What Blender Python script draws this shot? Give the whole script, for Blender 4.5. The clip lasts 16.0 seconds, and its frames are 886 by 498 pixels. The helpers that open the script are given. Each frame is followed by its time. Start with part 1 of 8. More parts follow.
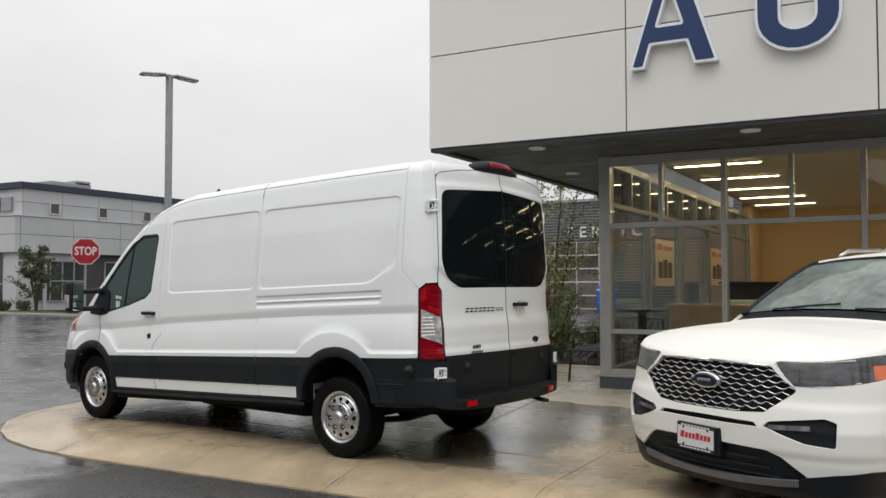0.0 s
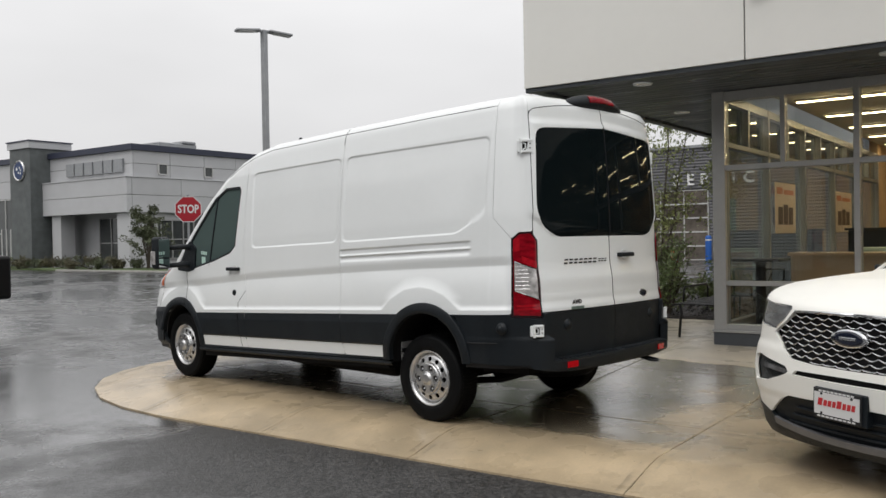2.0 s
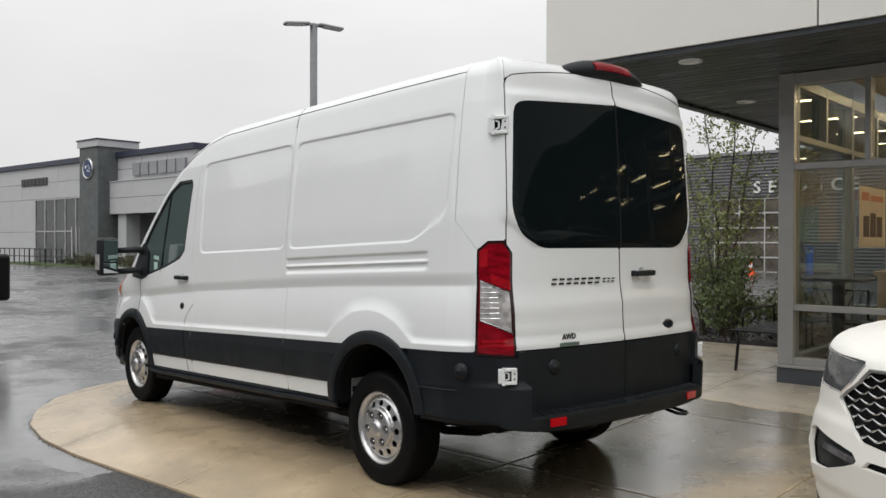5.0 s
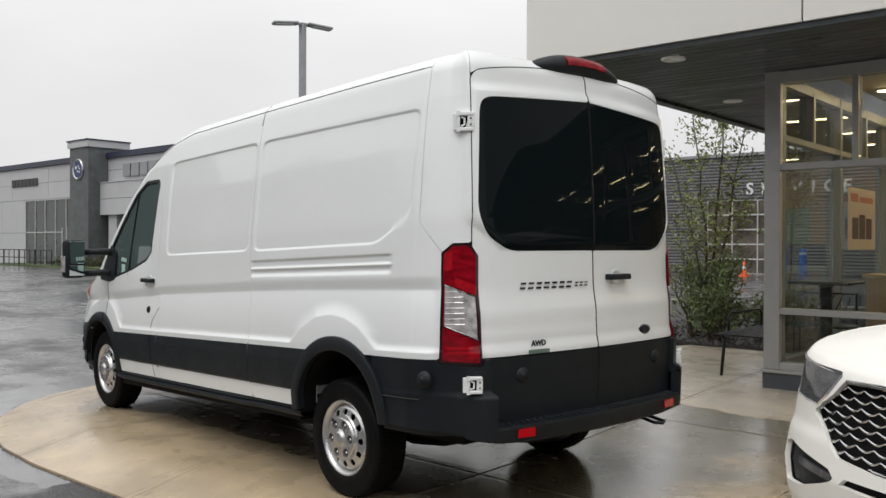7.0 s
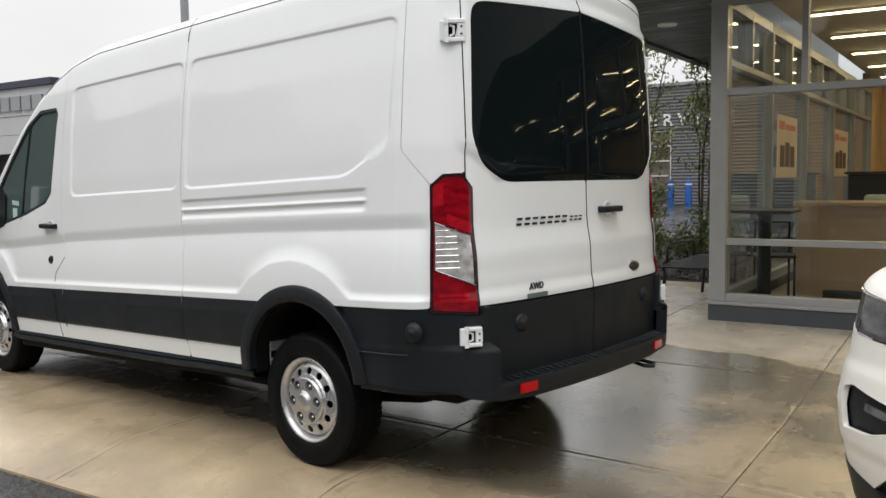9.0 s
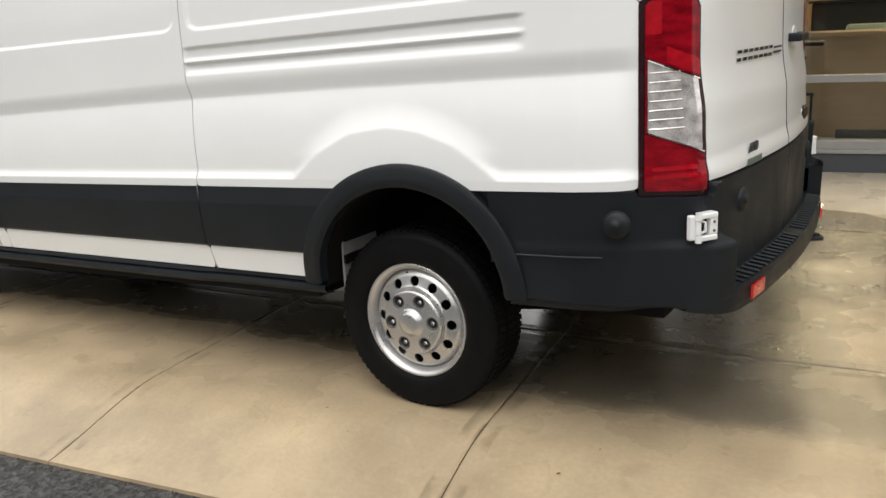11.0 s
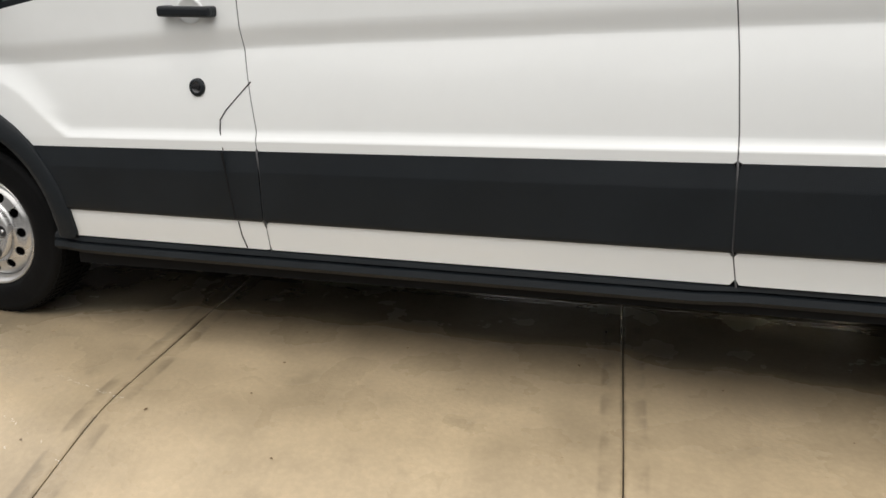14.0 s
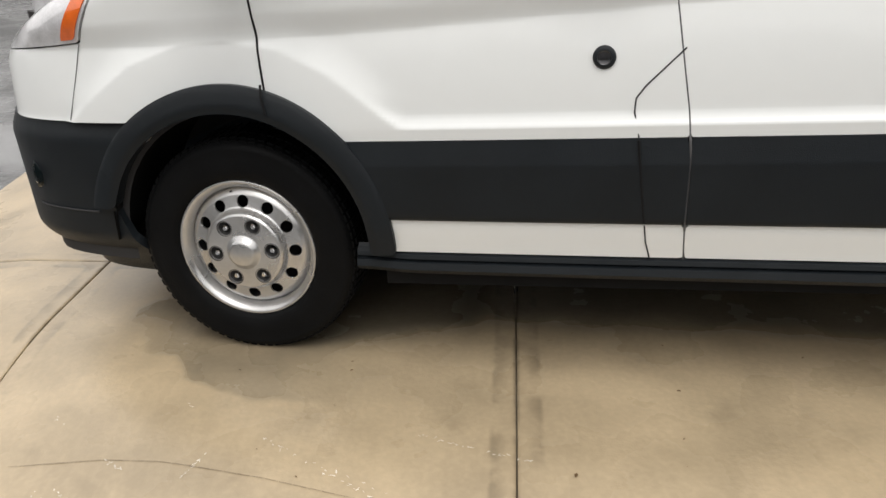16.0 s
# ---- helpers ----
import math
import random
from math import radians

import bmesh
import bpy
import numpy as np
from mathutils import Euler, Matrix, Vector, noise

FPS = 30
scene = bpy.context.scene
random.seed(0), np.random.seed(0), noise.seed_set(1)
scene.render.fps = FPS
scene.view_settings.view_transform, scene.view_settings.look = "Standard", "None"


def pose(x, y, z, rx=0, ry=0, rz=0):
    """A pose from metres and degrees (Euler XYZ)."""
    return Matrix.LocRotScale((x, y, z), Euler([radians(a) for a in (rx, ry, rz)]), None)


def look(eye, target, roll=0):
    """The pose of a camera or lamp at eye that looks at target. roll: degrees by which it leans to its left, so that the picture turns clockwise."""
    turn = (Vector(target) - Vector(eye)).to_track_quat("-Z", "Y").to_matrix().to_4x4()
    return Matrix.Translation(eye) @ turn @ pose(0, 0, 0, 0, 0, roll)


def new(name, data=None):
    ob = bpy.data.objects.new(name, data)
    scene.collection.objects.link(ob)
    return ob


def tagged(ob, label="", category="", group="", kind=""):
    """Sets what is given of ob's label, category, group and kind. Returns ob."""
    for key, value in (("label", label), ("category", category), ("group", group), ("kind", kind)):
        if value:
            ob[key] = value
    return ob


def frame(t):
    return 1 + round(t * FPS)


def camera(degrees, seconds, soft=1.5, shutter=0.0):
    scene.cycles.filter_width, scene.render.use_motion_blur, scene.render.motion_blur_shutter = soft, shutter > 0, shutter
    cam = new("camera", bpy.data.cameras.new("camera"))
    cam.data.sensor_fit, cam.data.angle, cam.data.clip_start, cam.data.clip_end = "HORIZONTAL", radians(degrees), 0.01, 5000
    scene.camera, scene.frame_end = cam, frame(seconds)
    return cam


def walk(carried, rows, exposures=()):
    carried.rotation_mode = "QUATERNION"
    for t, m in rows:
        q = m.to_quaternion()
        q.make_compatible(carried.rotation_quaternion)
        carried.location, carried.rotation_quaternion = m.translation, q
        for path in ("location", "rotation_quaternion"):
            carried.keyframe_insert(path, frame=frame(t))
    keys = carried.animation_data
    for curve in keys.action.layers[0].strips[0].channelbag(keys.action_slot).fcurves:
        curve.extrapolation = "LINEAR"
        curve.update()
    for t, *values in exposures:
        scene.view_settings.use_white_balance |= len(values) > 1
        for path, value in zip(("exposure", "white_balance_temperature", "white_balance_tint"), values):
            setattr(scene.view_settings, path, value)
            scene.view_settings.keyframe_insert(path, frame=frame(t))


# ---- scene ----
cam = camera(54.4, 16.0)
PATH = [
    (0, (1.39, 0.198, 1.505), (0.424, 1.947, 1.584), -0.1),
    (0.5, (1.235, 0.361, 1.481), (0.202, 2.073, 1.526), -0.7),
    (1, (1.096, 0.571, 1.481), (0.021, 2.258, 1.49), -1.2),
    (1.5, (1.129, 0.745, 1.477), (-0.008, 2.39, 1.457), -0.7),
    (2, (1.115, 0.796, 1.473), (-0.052, 2.421, 1.447), -1.0),
    (2.5, (1.076, 0.853, 1.453), (-0.098, 2.472, 1.418), -1.3),
    (3, (1.094, 1.178, 1.438), (-0.106, 2.777, 1.408), -0.4),
    (3.5, (1.082, 1.544, 1.452), (-0.178, 3.097, 1.442), 0.3),
    (3.7, (0.989, 1.721, 1.454), (-0.29, 3.259, 1.444), 0.2),
    (5.8, (0.743, 2.755, 1.512), (-0.569, 4.265, 1.5), 0.1),
    (6, (0.753, 2.767, 1.511), (-0.557, 4.279, 1.504), 0.0),
    (6.5, (0.747, 2.807, 1.503), (-0.559, 4.322, 1.503), -0.1),
    (7, (0.746, 2.833, 1.5), (-0.554, 4.353, 1.489), 0.2),
    (7.5, (0.742, 2.87, 1.489), (-0.543, 4.403, 1.458), 0.7),
    (8, (0.664, 2.903, 1.468), (-0.605, 4.448, 1.402), 0.9),
    (8.5, (0.303, 2.987, 1.456), (-0.9, 4.58, 1.345), 0.1),
    (8.7, (0.177, 2.99, 1.477), (-0.974, 4.621, 1.356), -0.3),
    (10.8, (-1.51, 3.551, 1.434), (-2.353, 5.293, 0.93), -2.7),
    (11, (-1.633, 3.584, 1.417), (-2.44, 5.344, 0.918), -2.8),
    (11.5, (-2.075, 3.675, 1.421), (-2.751, 5.478, 0.881), -2.6),
    (12, (-2.497, 3.766, 1.356), (-3.117, 5.581, 0.786), -2.8),
    (12.5, (-2.971, 3.769, 1.364), (-3.484, 5.606, 0.764), -1.3),
    (13, (-3.434, 3.827, 1.391), (-3.813, 5.685, 0.755), -1.1),
    (13.5, (-3.889, 4.008, 1.356), (-4.281, 5.863, 0.72), -0.5),
    (14, (-4.369, 4.024, 1.366), (-4.735, 5.879, 0.715), -0.4),
    (14.5, (-4.789, 4.108, 1.39), (-5.115, 5.958, 0.704), -1.2),
    (15, (-5.196, 4.177, 1.389), (-5.501, 6.029, 0.697), -1.4),
    (15.5, (-5.585, 4.312, 1.381), (-5.819, 6.161, 0.655), -1.4),
    (16, (-5.925, 4.456, 1.391), (-6.09, 6.282, 0.592), -2.2),
]
walk(cam, [(t, look(eye, target, roll)) for t, eye, target, roll in PATH],
     exposures=[(0, -0.17, 6475, 10), (7.2, -0.12, 6475, 10), (8.2, -0.05, 6475, 10), (8.7, -0.01, 6475, 10), (10.8, 0.25, 6700, 10), (11.5, 0.19, 6700, 10), (12.5, 0.12, 6700, 10), (16, 0.06, 6700, 10)])

# ---- world and light: a bright overcast sky, brighter overhead than at the horizon ----
world = bpy.data.worlds.new("overcast")
scene.world = world
world.use_nodes = True
wn, wl = world.node_tree.nodes, world.node_tree.links
wn.clear()
w_out = wn.new("ShaderNodeOutputWorld")
w_bg = wn.new("ShaderNodeBackground")
w_sky = wn.new("ShaderNodeTexSky")
w_sky.sky_type, w_sky.sun_disc = "NISHITA", False
w_sky.sun_elevation, w_sky.sun_rotation = radians(48), radians(200)
w_sky.air_density, w_sky.dust_density = 1.0, 6.0
w_scale = wn.new("ShaderNodeVectorMath")
w_scale.operation = "SCALE"
w_scale.inputs["Scale"].default_value = 0.06
w_co = wn.new("ShaderNodeTexCoord")
w_noise = wn.new("ShaderNodeTexNoise")
w_noise.inputs["Scale"].default_value, w_noise.inputs["Detail"].default_value = 1.6, 4.0
w_map = wn.new("ShaderNodeMapping")
w_map.inputs["Scale"].default_value = (1, 1, 2.6)
w_sep = wn.new("ShaderNodeSeparateXYZ")
w_up = wn.new("ShaderNodeMapRange")
w_up.inputs["From Min"].default_value, w_up.inputs["From Max"].default_value = 0.0, 1.0
w_up.inputs["To Min"].default_value, w_up.inputs["To Max"].default_value = 0.84, 1.70
w_cloud = wn.new("ShaderNodeMapRange")
w_cloud.inputs["From Min"].default_value, w_cloud.inputs["From Max"].default_value = 0.3, 0.7
w_cloud.inputs["To Min"].default_value, w_cloud.inputs["To Max"].default_value = 0.89, 1.08
w_mul = wn.new("ShaderNodeMath")
w_mul.operation = "MULTIPLY"
w_col = wn.new("ShaderNodeVectorMath")
w_col.operation = "SCALE"
w_col.inputs[0].default_value = (0.985, 0.980, 0.982)
w_mix = wn.new("ShaderNodeMix")
w_mix.data_type = "RGBA"
w_mix.inputs["Factor"].default_value = 0.92
wl.new(w_co.outputs["Generated"], w_map.inputs["Vector"])
wl.new(w_map.outputs["Vector"], w_noise.inputs["Vector"])
wl.new(w_co.outputs["Generated"], w_sep.inputs["Vector"])
wl.new(w_sep.outputs["Z"], w_up.inputs["Value"])
wl.new(w_noise.outputs["Fac"], w_cloud.inputs["Value"])
wl.new(w_up.outputs["Result"], w_mul.inputs[0])
wl.new(w_cloud.outputs["Result"], w_mul.inputs[1])
wl.new(w_mul.outputs["Value"], w_col.inputs["Scale"])
wl.new(w_sky.outputs["Color"], w_scale.inputs[0])
wl.new(w_scale.outputs["Vector"], w_mix.inputs[6])
wl.new(w_col.outputs["Vector"], w_mix.inputs[7])
wl.new(w_mix.outputs[2], w_bg.inputs["Color"])
wl.new(w_bg.outputs["Background"], w_out.inputs["Surface"])

sun_data = bpy.data.lights.new("sun", "SUN")
sun_data.energy, sun_data.angle, sun_data.color = 1.2, radians(40), (1.0, 0.985, 0.96)
sun = new("sun", sun_data)
sun.matrix_world = look((0, -5, 22), (-3, 7, 0))


# ---- materials ----
def nodes_of(m):
    return m.node_tree.nodes, m.node_tree.links


def mat(name, color, rough=0.5, metal=0.0, vary=0.0, scale=6.0, grain=0.0, grain_scale=80.0, rough_vary=0.0, rough_scale=4.0,
        coat=0.0, transmission=0.0, emit=0.0, ior=1.45, spec=0.5, piece=0.0, stretch=(1, 1, 1), emit_color=None):
    """A Principled material: broad tone variation, fine bump, uneven gloss, and a tone of its own for each piece."""
    m = bpy.data.materials.new(name)
    m.use_nodes = True
    n, l = nodes_of(m)
    b = n["Principled BSDF"]
    b.inputs["Base Color"].default_value = (*color, 1)
    b.inputs["Roughness"].default_value, b.inputs["Metallic"].default_value = rough, metal
    b.inputs["Coat Weight"].default_value, b.inputs["Coat Roughness"].default_value = coat, 0.03
    b.inputs["Transmission Weight"].default_value, b.inputs["IOR"].default_value = transmission, ior
    b.inputs["Specular IOR Level"].default_value = spec
    if emit:
        b.inputs["Emission Color"].default_value = (*(emit_color or color), 1)
        b.inputs["Emission Strength"].default_value = emit
    co = n.new("ShaderNodeTexCoord")
    mp = n.new("ShaderNodeMapping")
    mp.inputs["Scale"].default_value = stretch
    l.new(co.outputs["Object"], mp.inputs["Vector"])
    last = None
    if vary:
        t = n.new("ShaderNodeTexNoise")
        t.inputs["Scale"].default_value, t.inputs["Detail"].default_value = scale, 6.0
        t2 = n.new("ShaderNodeTexNoise")
        t2.inputs["Scale"].default_value, t2.inputs["Detail"].default_value = scale * 9, 3.0
        add = n.new("ShaderNodeMath")
        add.operation = "MULTIPLY_ADD"
        add.inputs[1].default_value = 0.4
        r = n.new("ShaderNodeMapRange")
        r.inputs["From Min"].default_value, r.inputs["From Max"].default_value = 0.45, 0.95
        r.inputs["To Min"].default_value, r.inputs["To Max"].default_value = 1 - vary, 1 + vary
        mul = n.new("ShaderNodeVectorMath")
        mul.operation = "SCALE"
        mul.inputs[0].default_value = color
        l.new(mp.outputs["Vector"], t.inputs["Vector"])
        l.new(mp.outputs["Vector"], t2.inputs["Vector"])
        l.new(t2.outputs["Fac"], add.inputs[0])
        l.new(t.outputs["Fac"], add.inputs[2])
        l.new(add.outputs["Value"], r.inputs["Value"])
        l.new(r.outputs["Result"], mul.inputs["Scale"])
        last = mul.outputs["Vector"]
    if piece:
        oi = n.new("ShaderNodeObjectInfo")
        r = n.new("ShaderNodeMapRange")
        r.inputs["To Min"].default_value, r.inputs["To Max"].default_value = 1 - piece, 1 + piece
        mul = n.new("ShaderNodeVectorMath")
        mul.operation = "SCALE"
        mul.inputs[0].default_value = color
        if last:
            l.new(last, mul.inputs[0])
        l.new(oi.outputs["Random"], r.inputs["Value"])
        l.new(r.outputs["Result"], mul.inputs["Scale"])
        last = mul.outputs["Vector"]
    if last:
        l.new(last, b.inputs["Base Color"])
    if rough_vary:
        t = n.new("ShaderNodeTexNoise")
        t.inputs["Scale"].default_value, t.inputs["Detail"].default_value = rough_scale, 5.0
        r = n.new("ShaderNodeMapRange")
        r.inputs["From Min"].default_value, r.inputs["From Max"].default_value = 0.35, 0.65
        r.inputs["To Min"].default_value, r.inputs["To Max"].default_value = max(0.02, rough - rough_vary), min(1, rough + rough_vary)
        l.new(mp.outputs["Vector"], t.inputs["Vector"])
        l.new(t.outputs["Fac"], r.inputs["Value"])
        l.new(r.outputs["Result"], b.inputs["Roughness"])
    if grain:
        t = n.new("ShaderNodeTexNoise")
        t.inputs["Scale"].default_value, t.inputs["Detail"].default_value = grain_scale, 4.0
        bp = n.new("ShaderNodeBump")
        bp.inputs["Strength"].default_value, bp.inputs["Distance"].default_value = grain, 0.01
        l.new(mp.outputs["Vector"], t.inputs["Vector"])
        l.new(t.outputs["Fac"], bp.inputs["Height"])
        l.new(bp.outputs["Normal"], b.inputs["Normal"])
    return m


M_PAINT = mat("white_paint", (0.800, 0.820, 0.818), 0.30, vary=0.015, scale=2.0, coat=0.7)
M_SUVPAINT = mat("pearl_paint", (0.86, 0.85, 0.80), 0.42, spec=0.3, vary=0.015, scale=2.0, coat=0.15)
M_BLACK = mat("black_plastic", (0.0094, 0.0124, 0.0154), 0.42, spec=0.31, vary=0.15, scale=5, grain=0.25, grain_scale=500, rough_vary=0.08)
M_DARK = mat("dark_underbody", (0.007, 0.007, 0.0075), 0.8, spec=0.2, vary=0.3, scale=5)
M_LINER = mat("dark_seam", (0.03, 0.03, 0.032), 0.8)
M_TYRE = mat("tyre_rubber", (0.0050, 0.0053, 0.0058), 0.56, spec=0.12, vary=0.2, scale=12, grain=0.2, grain_scale=120, rough_vary=0.1)
M_STEEL = mat("silver_steel", (0.60, 0.60, 0.60), 0.30, metal=0.85, vary=0.1, scale=9, rough_vary=0.08)
M_CHROME = mat("chrome", (0.75, 0.75, 0.76), 0.10, metal=1.0, vary=0.04, scale=8)
M_DARKGLASS = mat("privacy_glass", (0.005, 0.008, 0.009), 0.02, spec=0.12)
M_SEAL = mat("black_rubber_seal", (0.010, 0.010, 0.011), 0.7, spec=0.2)
M_REDLENS = mat("red_lens", (0.21, 0.003, 0.009), 0.12, spec=0.3, vary=0.5, scale=14, coat=0.15, stretch=(1, 1, 3))
M_CLEARLENS = mat("clear_lens", (0.62, 0.60, 0.59), 0.1, metal=0.45, vary=0.55, scale=22, coat=0.5)
M_HEADLENS = mat("clear_headlamp_lens", (0.66, 0.66, 0.68), 0.08, metal=0.15, vary=0.22, scale=16, coat=0.8)
M_AMBER = mat("amber_lens", (0.75, 0.14, 0.02), 0.1, vary=0.15, scale=20, coat=1.0)
M_REFLECTOR = mat("red_reflector", (0.55, 0.006, 0.012), 0.15, vary=0.1, scale=60, coat=1.0)
M_GREENBADGE = mat("grey_green_badge", (0.20, 0.27, 0.24), 0.3, metal=0.6)
M_PLASTER = mat("plain_plaster", (0.55, 0.55, 0.54), 0.7, vary=0.05, scale=2)


# ---- mesh helpers ----
def part(name, bm, material, parent=None, label="", smooth=False):
    """Links a bmesh as one mesh object under a thing or a part."""
    me = bpy.data.meshes.new(name)
    bm.to_mesh(me)
    bm.free()
    me.materials.append(material)
    if smooth:
        me.polygons.foreach_set("use_smooth", [True] * len(me.polygons))
    ob = new(name, me)
    ob.parent = parent
    return tagged(ob, label)


def thing(name, label, category, m=None, group="", kind=""):
    ob = new(name)
    ob.empty_display_size = 0.2
    if m is not None:
        ob.matrix_world = m
    return tagged(ob, label, category, group, kind)


def share(name, ob, parent, m):
    """A further piece on the mesh of ob."""
    o = new(name, ob.data)
    o.parent = parent
    o.matrix_basis = m
    return o


def box(bm, x0, x1, y0, y1, z0, z1, bevel=0.0, seg=1):
    vs = [bm.verts.new((x, y, z)) for x in (x0, x1) for y in (y0, y1) for z in (z0, z1)]
    fs = [bm.faces.new([vs[i] for i in f]) for f in ((0, 1, 3, 2), (4, 6, 7, 5), (0, 4, 5, 1), (2, 3, 7, 6), (0, 2, 6, 4), (1, 5, 7, 3))]
    if bevel:
        es = list({e for f in fs for e in f.edges})
        bmesh.ops.bevel(bm, geom=es, offset=bevel, segments=seg, affect="EDGES", profile=0.5)
    return bm


def boxed(*a, **k):
    return box(bmesh.new(), *a, **k)


def tube(bm, pts, radii, n=10, cap=True):
    """A round tube along a row of points."""
    pts = [Vector(p) for p in pts]
    if not isinstance(radii, (list, tuple)):
        radii = [radii] * len(pts)
    rings = []
    side = None
    for i, p in enumerate(pts):
        d = (pts[min(i + 1, len(pts) - 1)] - pts[max(i - 1, 0)]).normalized()
        if side is None:
            side = d.orthogonal().normalized()
        side = (side - d * side.dot(d)).normalized()
        up = d.cross(side)
        rings.append([bm.verts.new(p + (side * math.cos(a) + up * math.sin(a)) * radii[i]) for a in [2 * math.pi * k / n for k in range(n)]])
    for a, b in zip(rings, rings[1:]):
        for k in range(n):
            bm.faces.new((a[k], a[(k + 1) % n], b[(k + 1) % n], b[k]))
    if cap:
        bm.faces.new(rings[0][::-1])
        bm.faces.new(rings[-1])
    return bm


def lathe(bm, profile, n=48, m=None):
    """Turns a profile of (radius, height) round the z axis of m."""
    m = m or Matrix()
    rings = []
    for r, h in profile:
        if r < 1e-6:
            rings.append([bm.verts.new(m @ Vector((0, 0, h)))])
        else:
            rings.append([bm.verts.new(m @ Vector((r * math.cos(a), r * math.sin(a), h))) for a in [2 * math.pi * k / n for k in range(n)]])
    for a, b in zip(rings, rings[1:]):
        for k in range(n):
            q = [a[k % len(a)], a[(k + 1) % len(a)], b[(k + 1) % len(b)], b[k % len(b)]]
            q = list(dict.fromkeys(q))
            if len(q) > 2:
                bm.faces.new(q)
    return bm


def prism(bm, pts, depth, m=None, bevel=0.0):
    """A flat outline (x, y), pushed out along z by depth, placed by m."""
    m = m or Matrix()
    a = [bm.verts.new(m @ Vector((x, y, 0))) for x, y in pts]
    b = [bm.verts.new(m @ Vector((x, y, depth))) for x, y in pts]
    top = bm.faces.new(b)
    bm.faces.new(a[::-1])
    n = len(a)
    for i in range(n):
        bm.faces.new((a[i], a[(i + 1) % n], b[(i + 1) % n], b[i]))
    if bevel:
        bmesh.ops.bevel(bm, geom=list(top.edges), offset=bevel, segments=2, affect="EDGES", profile=0.5)
    return bm


def sheet(us, vs, sdf, pos, depth=0.012, inward=None):
    """A surface pos(u, v) over a grid, kept where sdf(u, v) < 0 with its edge cut true, and a rim turned in by depth."""
    us, vs = np.asarray(us, float), np.asarray(vs, float)
    U, V = np.meshgrid(us, vs, indexing="ij")
    S = np.broadcast_to(sdf(U, V), U.shape)
    keys, coords, faces = {}, [], []

    def vert(key, u, v):
        if key not in keys:
            keys[key] = len(coords)
            coords.append((u, v))
        return keys[key]

    inside = S < 0
    any_in = inside[:-1, :-1] | inside[1:, :-1] | inside[1:, 1:] | inside[:-1, 1:]
    for i, j in zip(*np.nonzero(any_in)):
        i, j = int(i), int(j)
        ring = ((i, j), (i + 1, j), (i + 1, j + 1), (i, j + 1))
        face = []
        for a, b in zip(ring, ring[1:] + ring[:1]):
            sa, sb = S[a], S[b]
            if sa < 0:
                face.append(vert(a, us[a[0]], vs[a[1]]))
            if (sa < 0) != (sb < 0):
                k = sa / (sa - sb)
                if k > 1e-4 or sa >= 0:
                    face.append(vert((min(a, b), max(a, b)), us[a[0]] + k * (us[b[0]] - us[a[0]]), vs[a[1]] + k * (vs[b[1]] - vs[a[1]])))
        face = list(dict.fromkeys(face))
        if len(face) > 2:
            faces.append(face)
    bm = bmesh.new()
    if not coords:
        return bm
    uv = np.array(coords)
    P = pos(uv[:, 0], uv[:, 1])
    verts = [bm.verts.new(p) for p in P]
    for f in faces:
        try:
            bm.faces.new([verts[k] for k in f])
        except ValueError:
            pass
    if depth:
        bm.normal_update()
        if inward is None:
            # all panels of a car body face away from its axis
            lean = sum((f.normal.dot(f.calc_center_median() - Vector((min(max(f.calc_center_median().x, BODY[0]), BODY[1]), 0, f.calc_center_median().z))) for f in bm.faces))
            if lean < 0:
                bmesh.ops.reverse_faces(bm, faces=bm.faces[:])
                bm.normal_update()
        rim = [e for e in bm.edges if len(e.link_faces) == 1]
        inner = {}
        for e in rim:
            for v in e.verts:
                if v not in inner:
                    d = Vector(inward) if inward is not None else -v.normal
                    inner[v] = bm.verts.new(v.co + d * depth)
        for e in rim:
            e.smooth = False
            a, b = e.verts
            f = e.link_faces[0]
            loop = next(x for x in f.loops if x.edge == e)
            if loop.vert == a:
                a, b = b, a
            bm.faces.new((a, b, inner[b], inner[a]))
    return bm


BODY = [0.3, 3.5]


def text_mesh(words, size, depth, bold=0.0):
    """Letters of the built-in font as a mesh, standing in the x-z plane and facing -y."""
    cu = bpy.data.curves.new("letters", "FONT")
    cu.body, cu.size, cu.extrude, cu.offset = words, size, depth / 2, bold
    cu.align_x, cu.align_y = "CENTER", "CENTER"
    cu.resolution_u = 3
    ob = bpy.data.objects.new("letters", cu)
    scene.collection.objects.link(ob)
    me = bpy.data.meshes.new_from_object(ob.evaluated_get(bpy.context.evaluated_depsgraph_get()))
    bm = bmesh.new()
    bm.from_mesh(me)
    bpy.data.objects.remove(ob)
    bpy.data.meshes.remove(me)
    bmesh.ops.transform(bm, matrix=pose(0, 0, 0, 90, 0, 0), verts=bm.verts)
    return bm


def round_poly(poly, r, n=5):
    """The outline with its corners rounded."""
    out = []
    for (ax, ay), (bx, by), (cx, cy) in zip(poly[-1:] + poly[:-1], poly, poly[1:] + poly[:1]):
        da, dc = math.hypot(ax - bx, ay - by), math.hypot(cx - bx, cy - by)
        ka, kc = min(r, 0.45 * da) / da, min(r, 0.45 * dc) / dc
        for i in range(n + 1):
            t = i / n
            w = ((1 - t) ** 2, t * t)
            out.append((bx + (ax - bx) * ka * w[0] + (cx - bx) * kc * w[1], by + (ay - by) * ka * w[0] + (cy - by) * kc * w[1]))
    return out


def smooth_step(a, b, x):
    t = np.clip((x - a) / (b - a), 0, 1)
    return t * t * (3 - 2 * t)


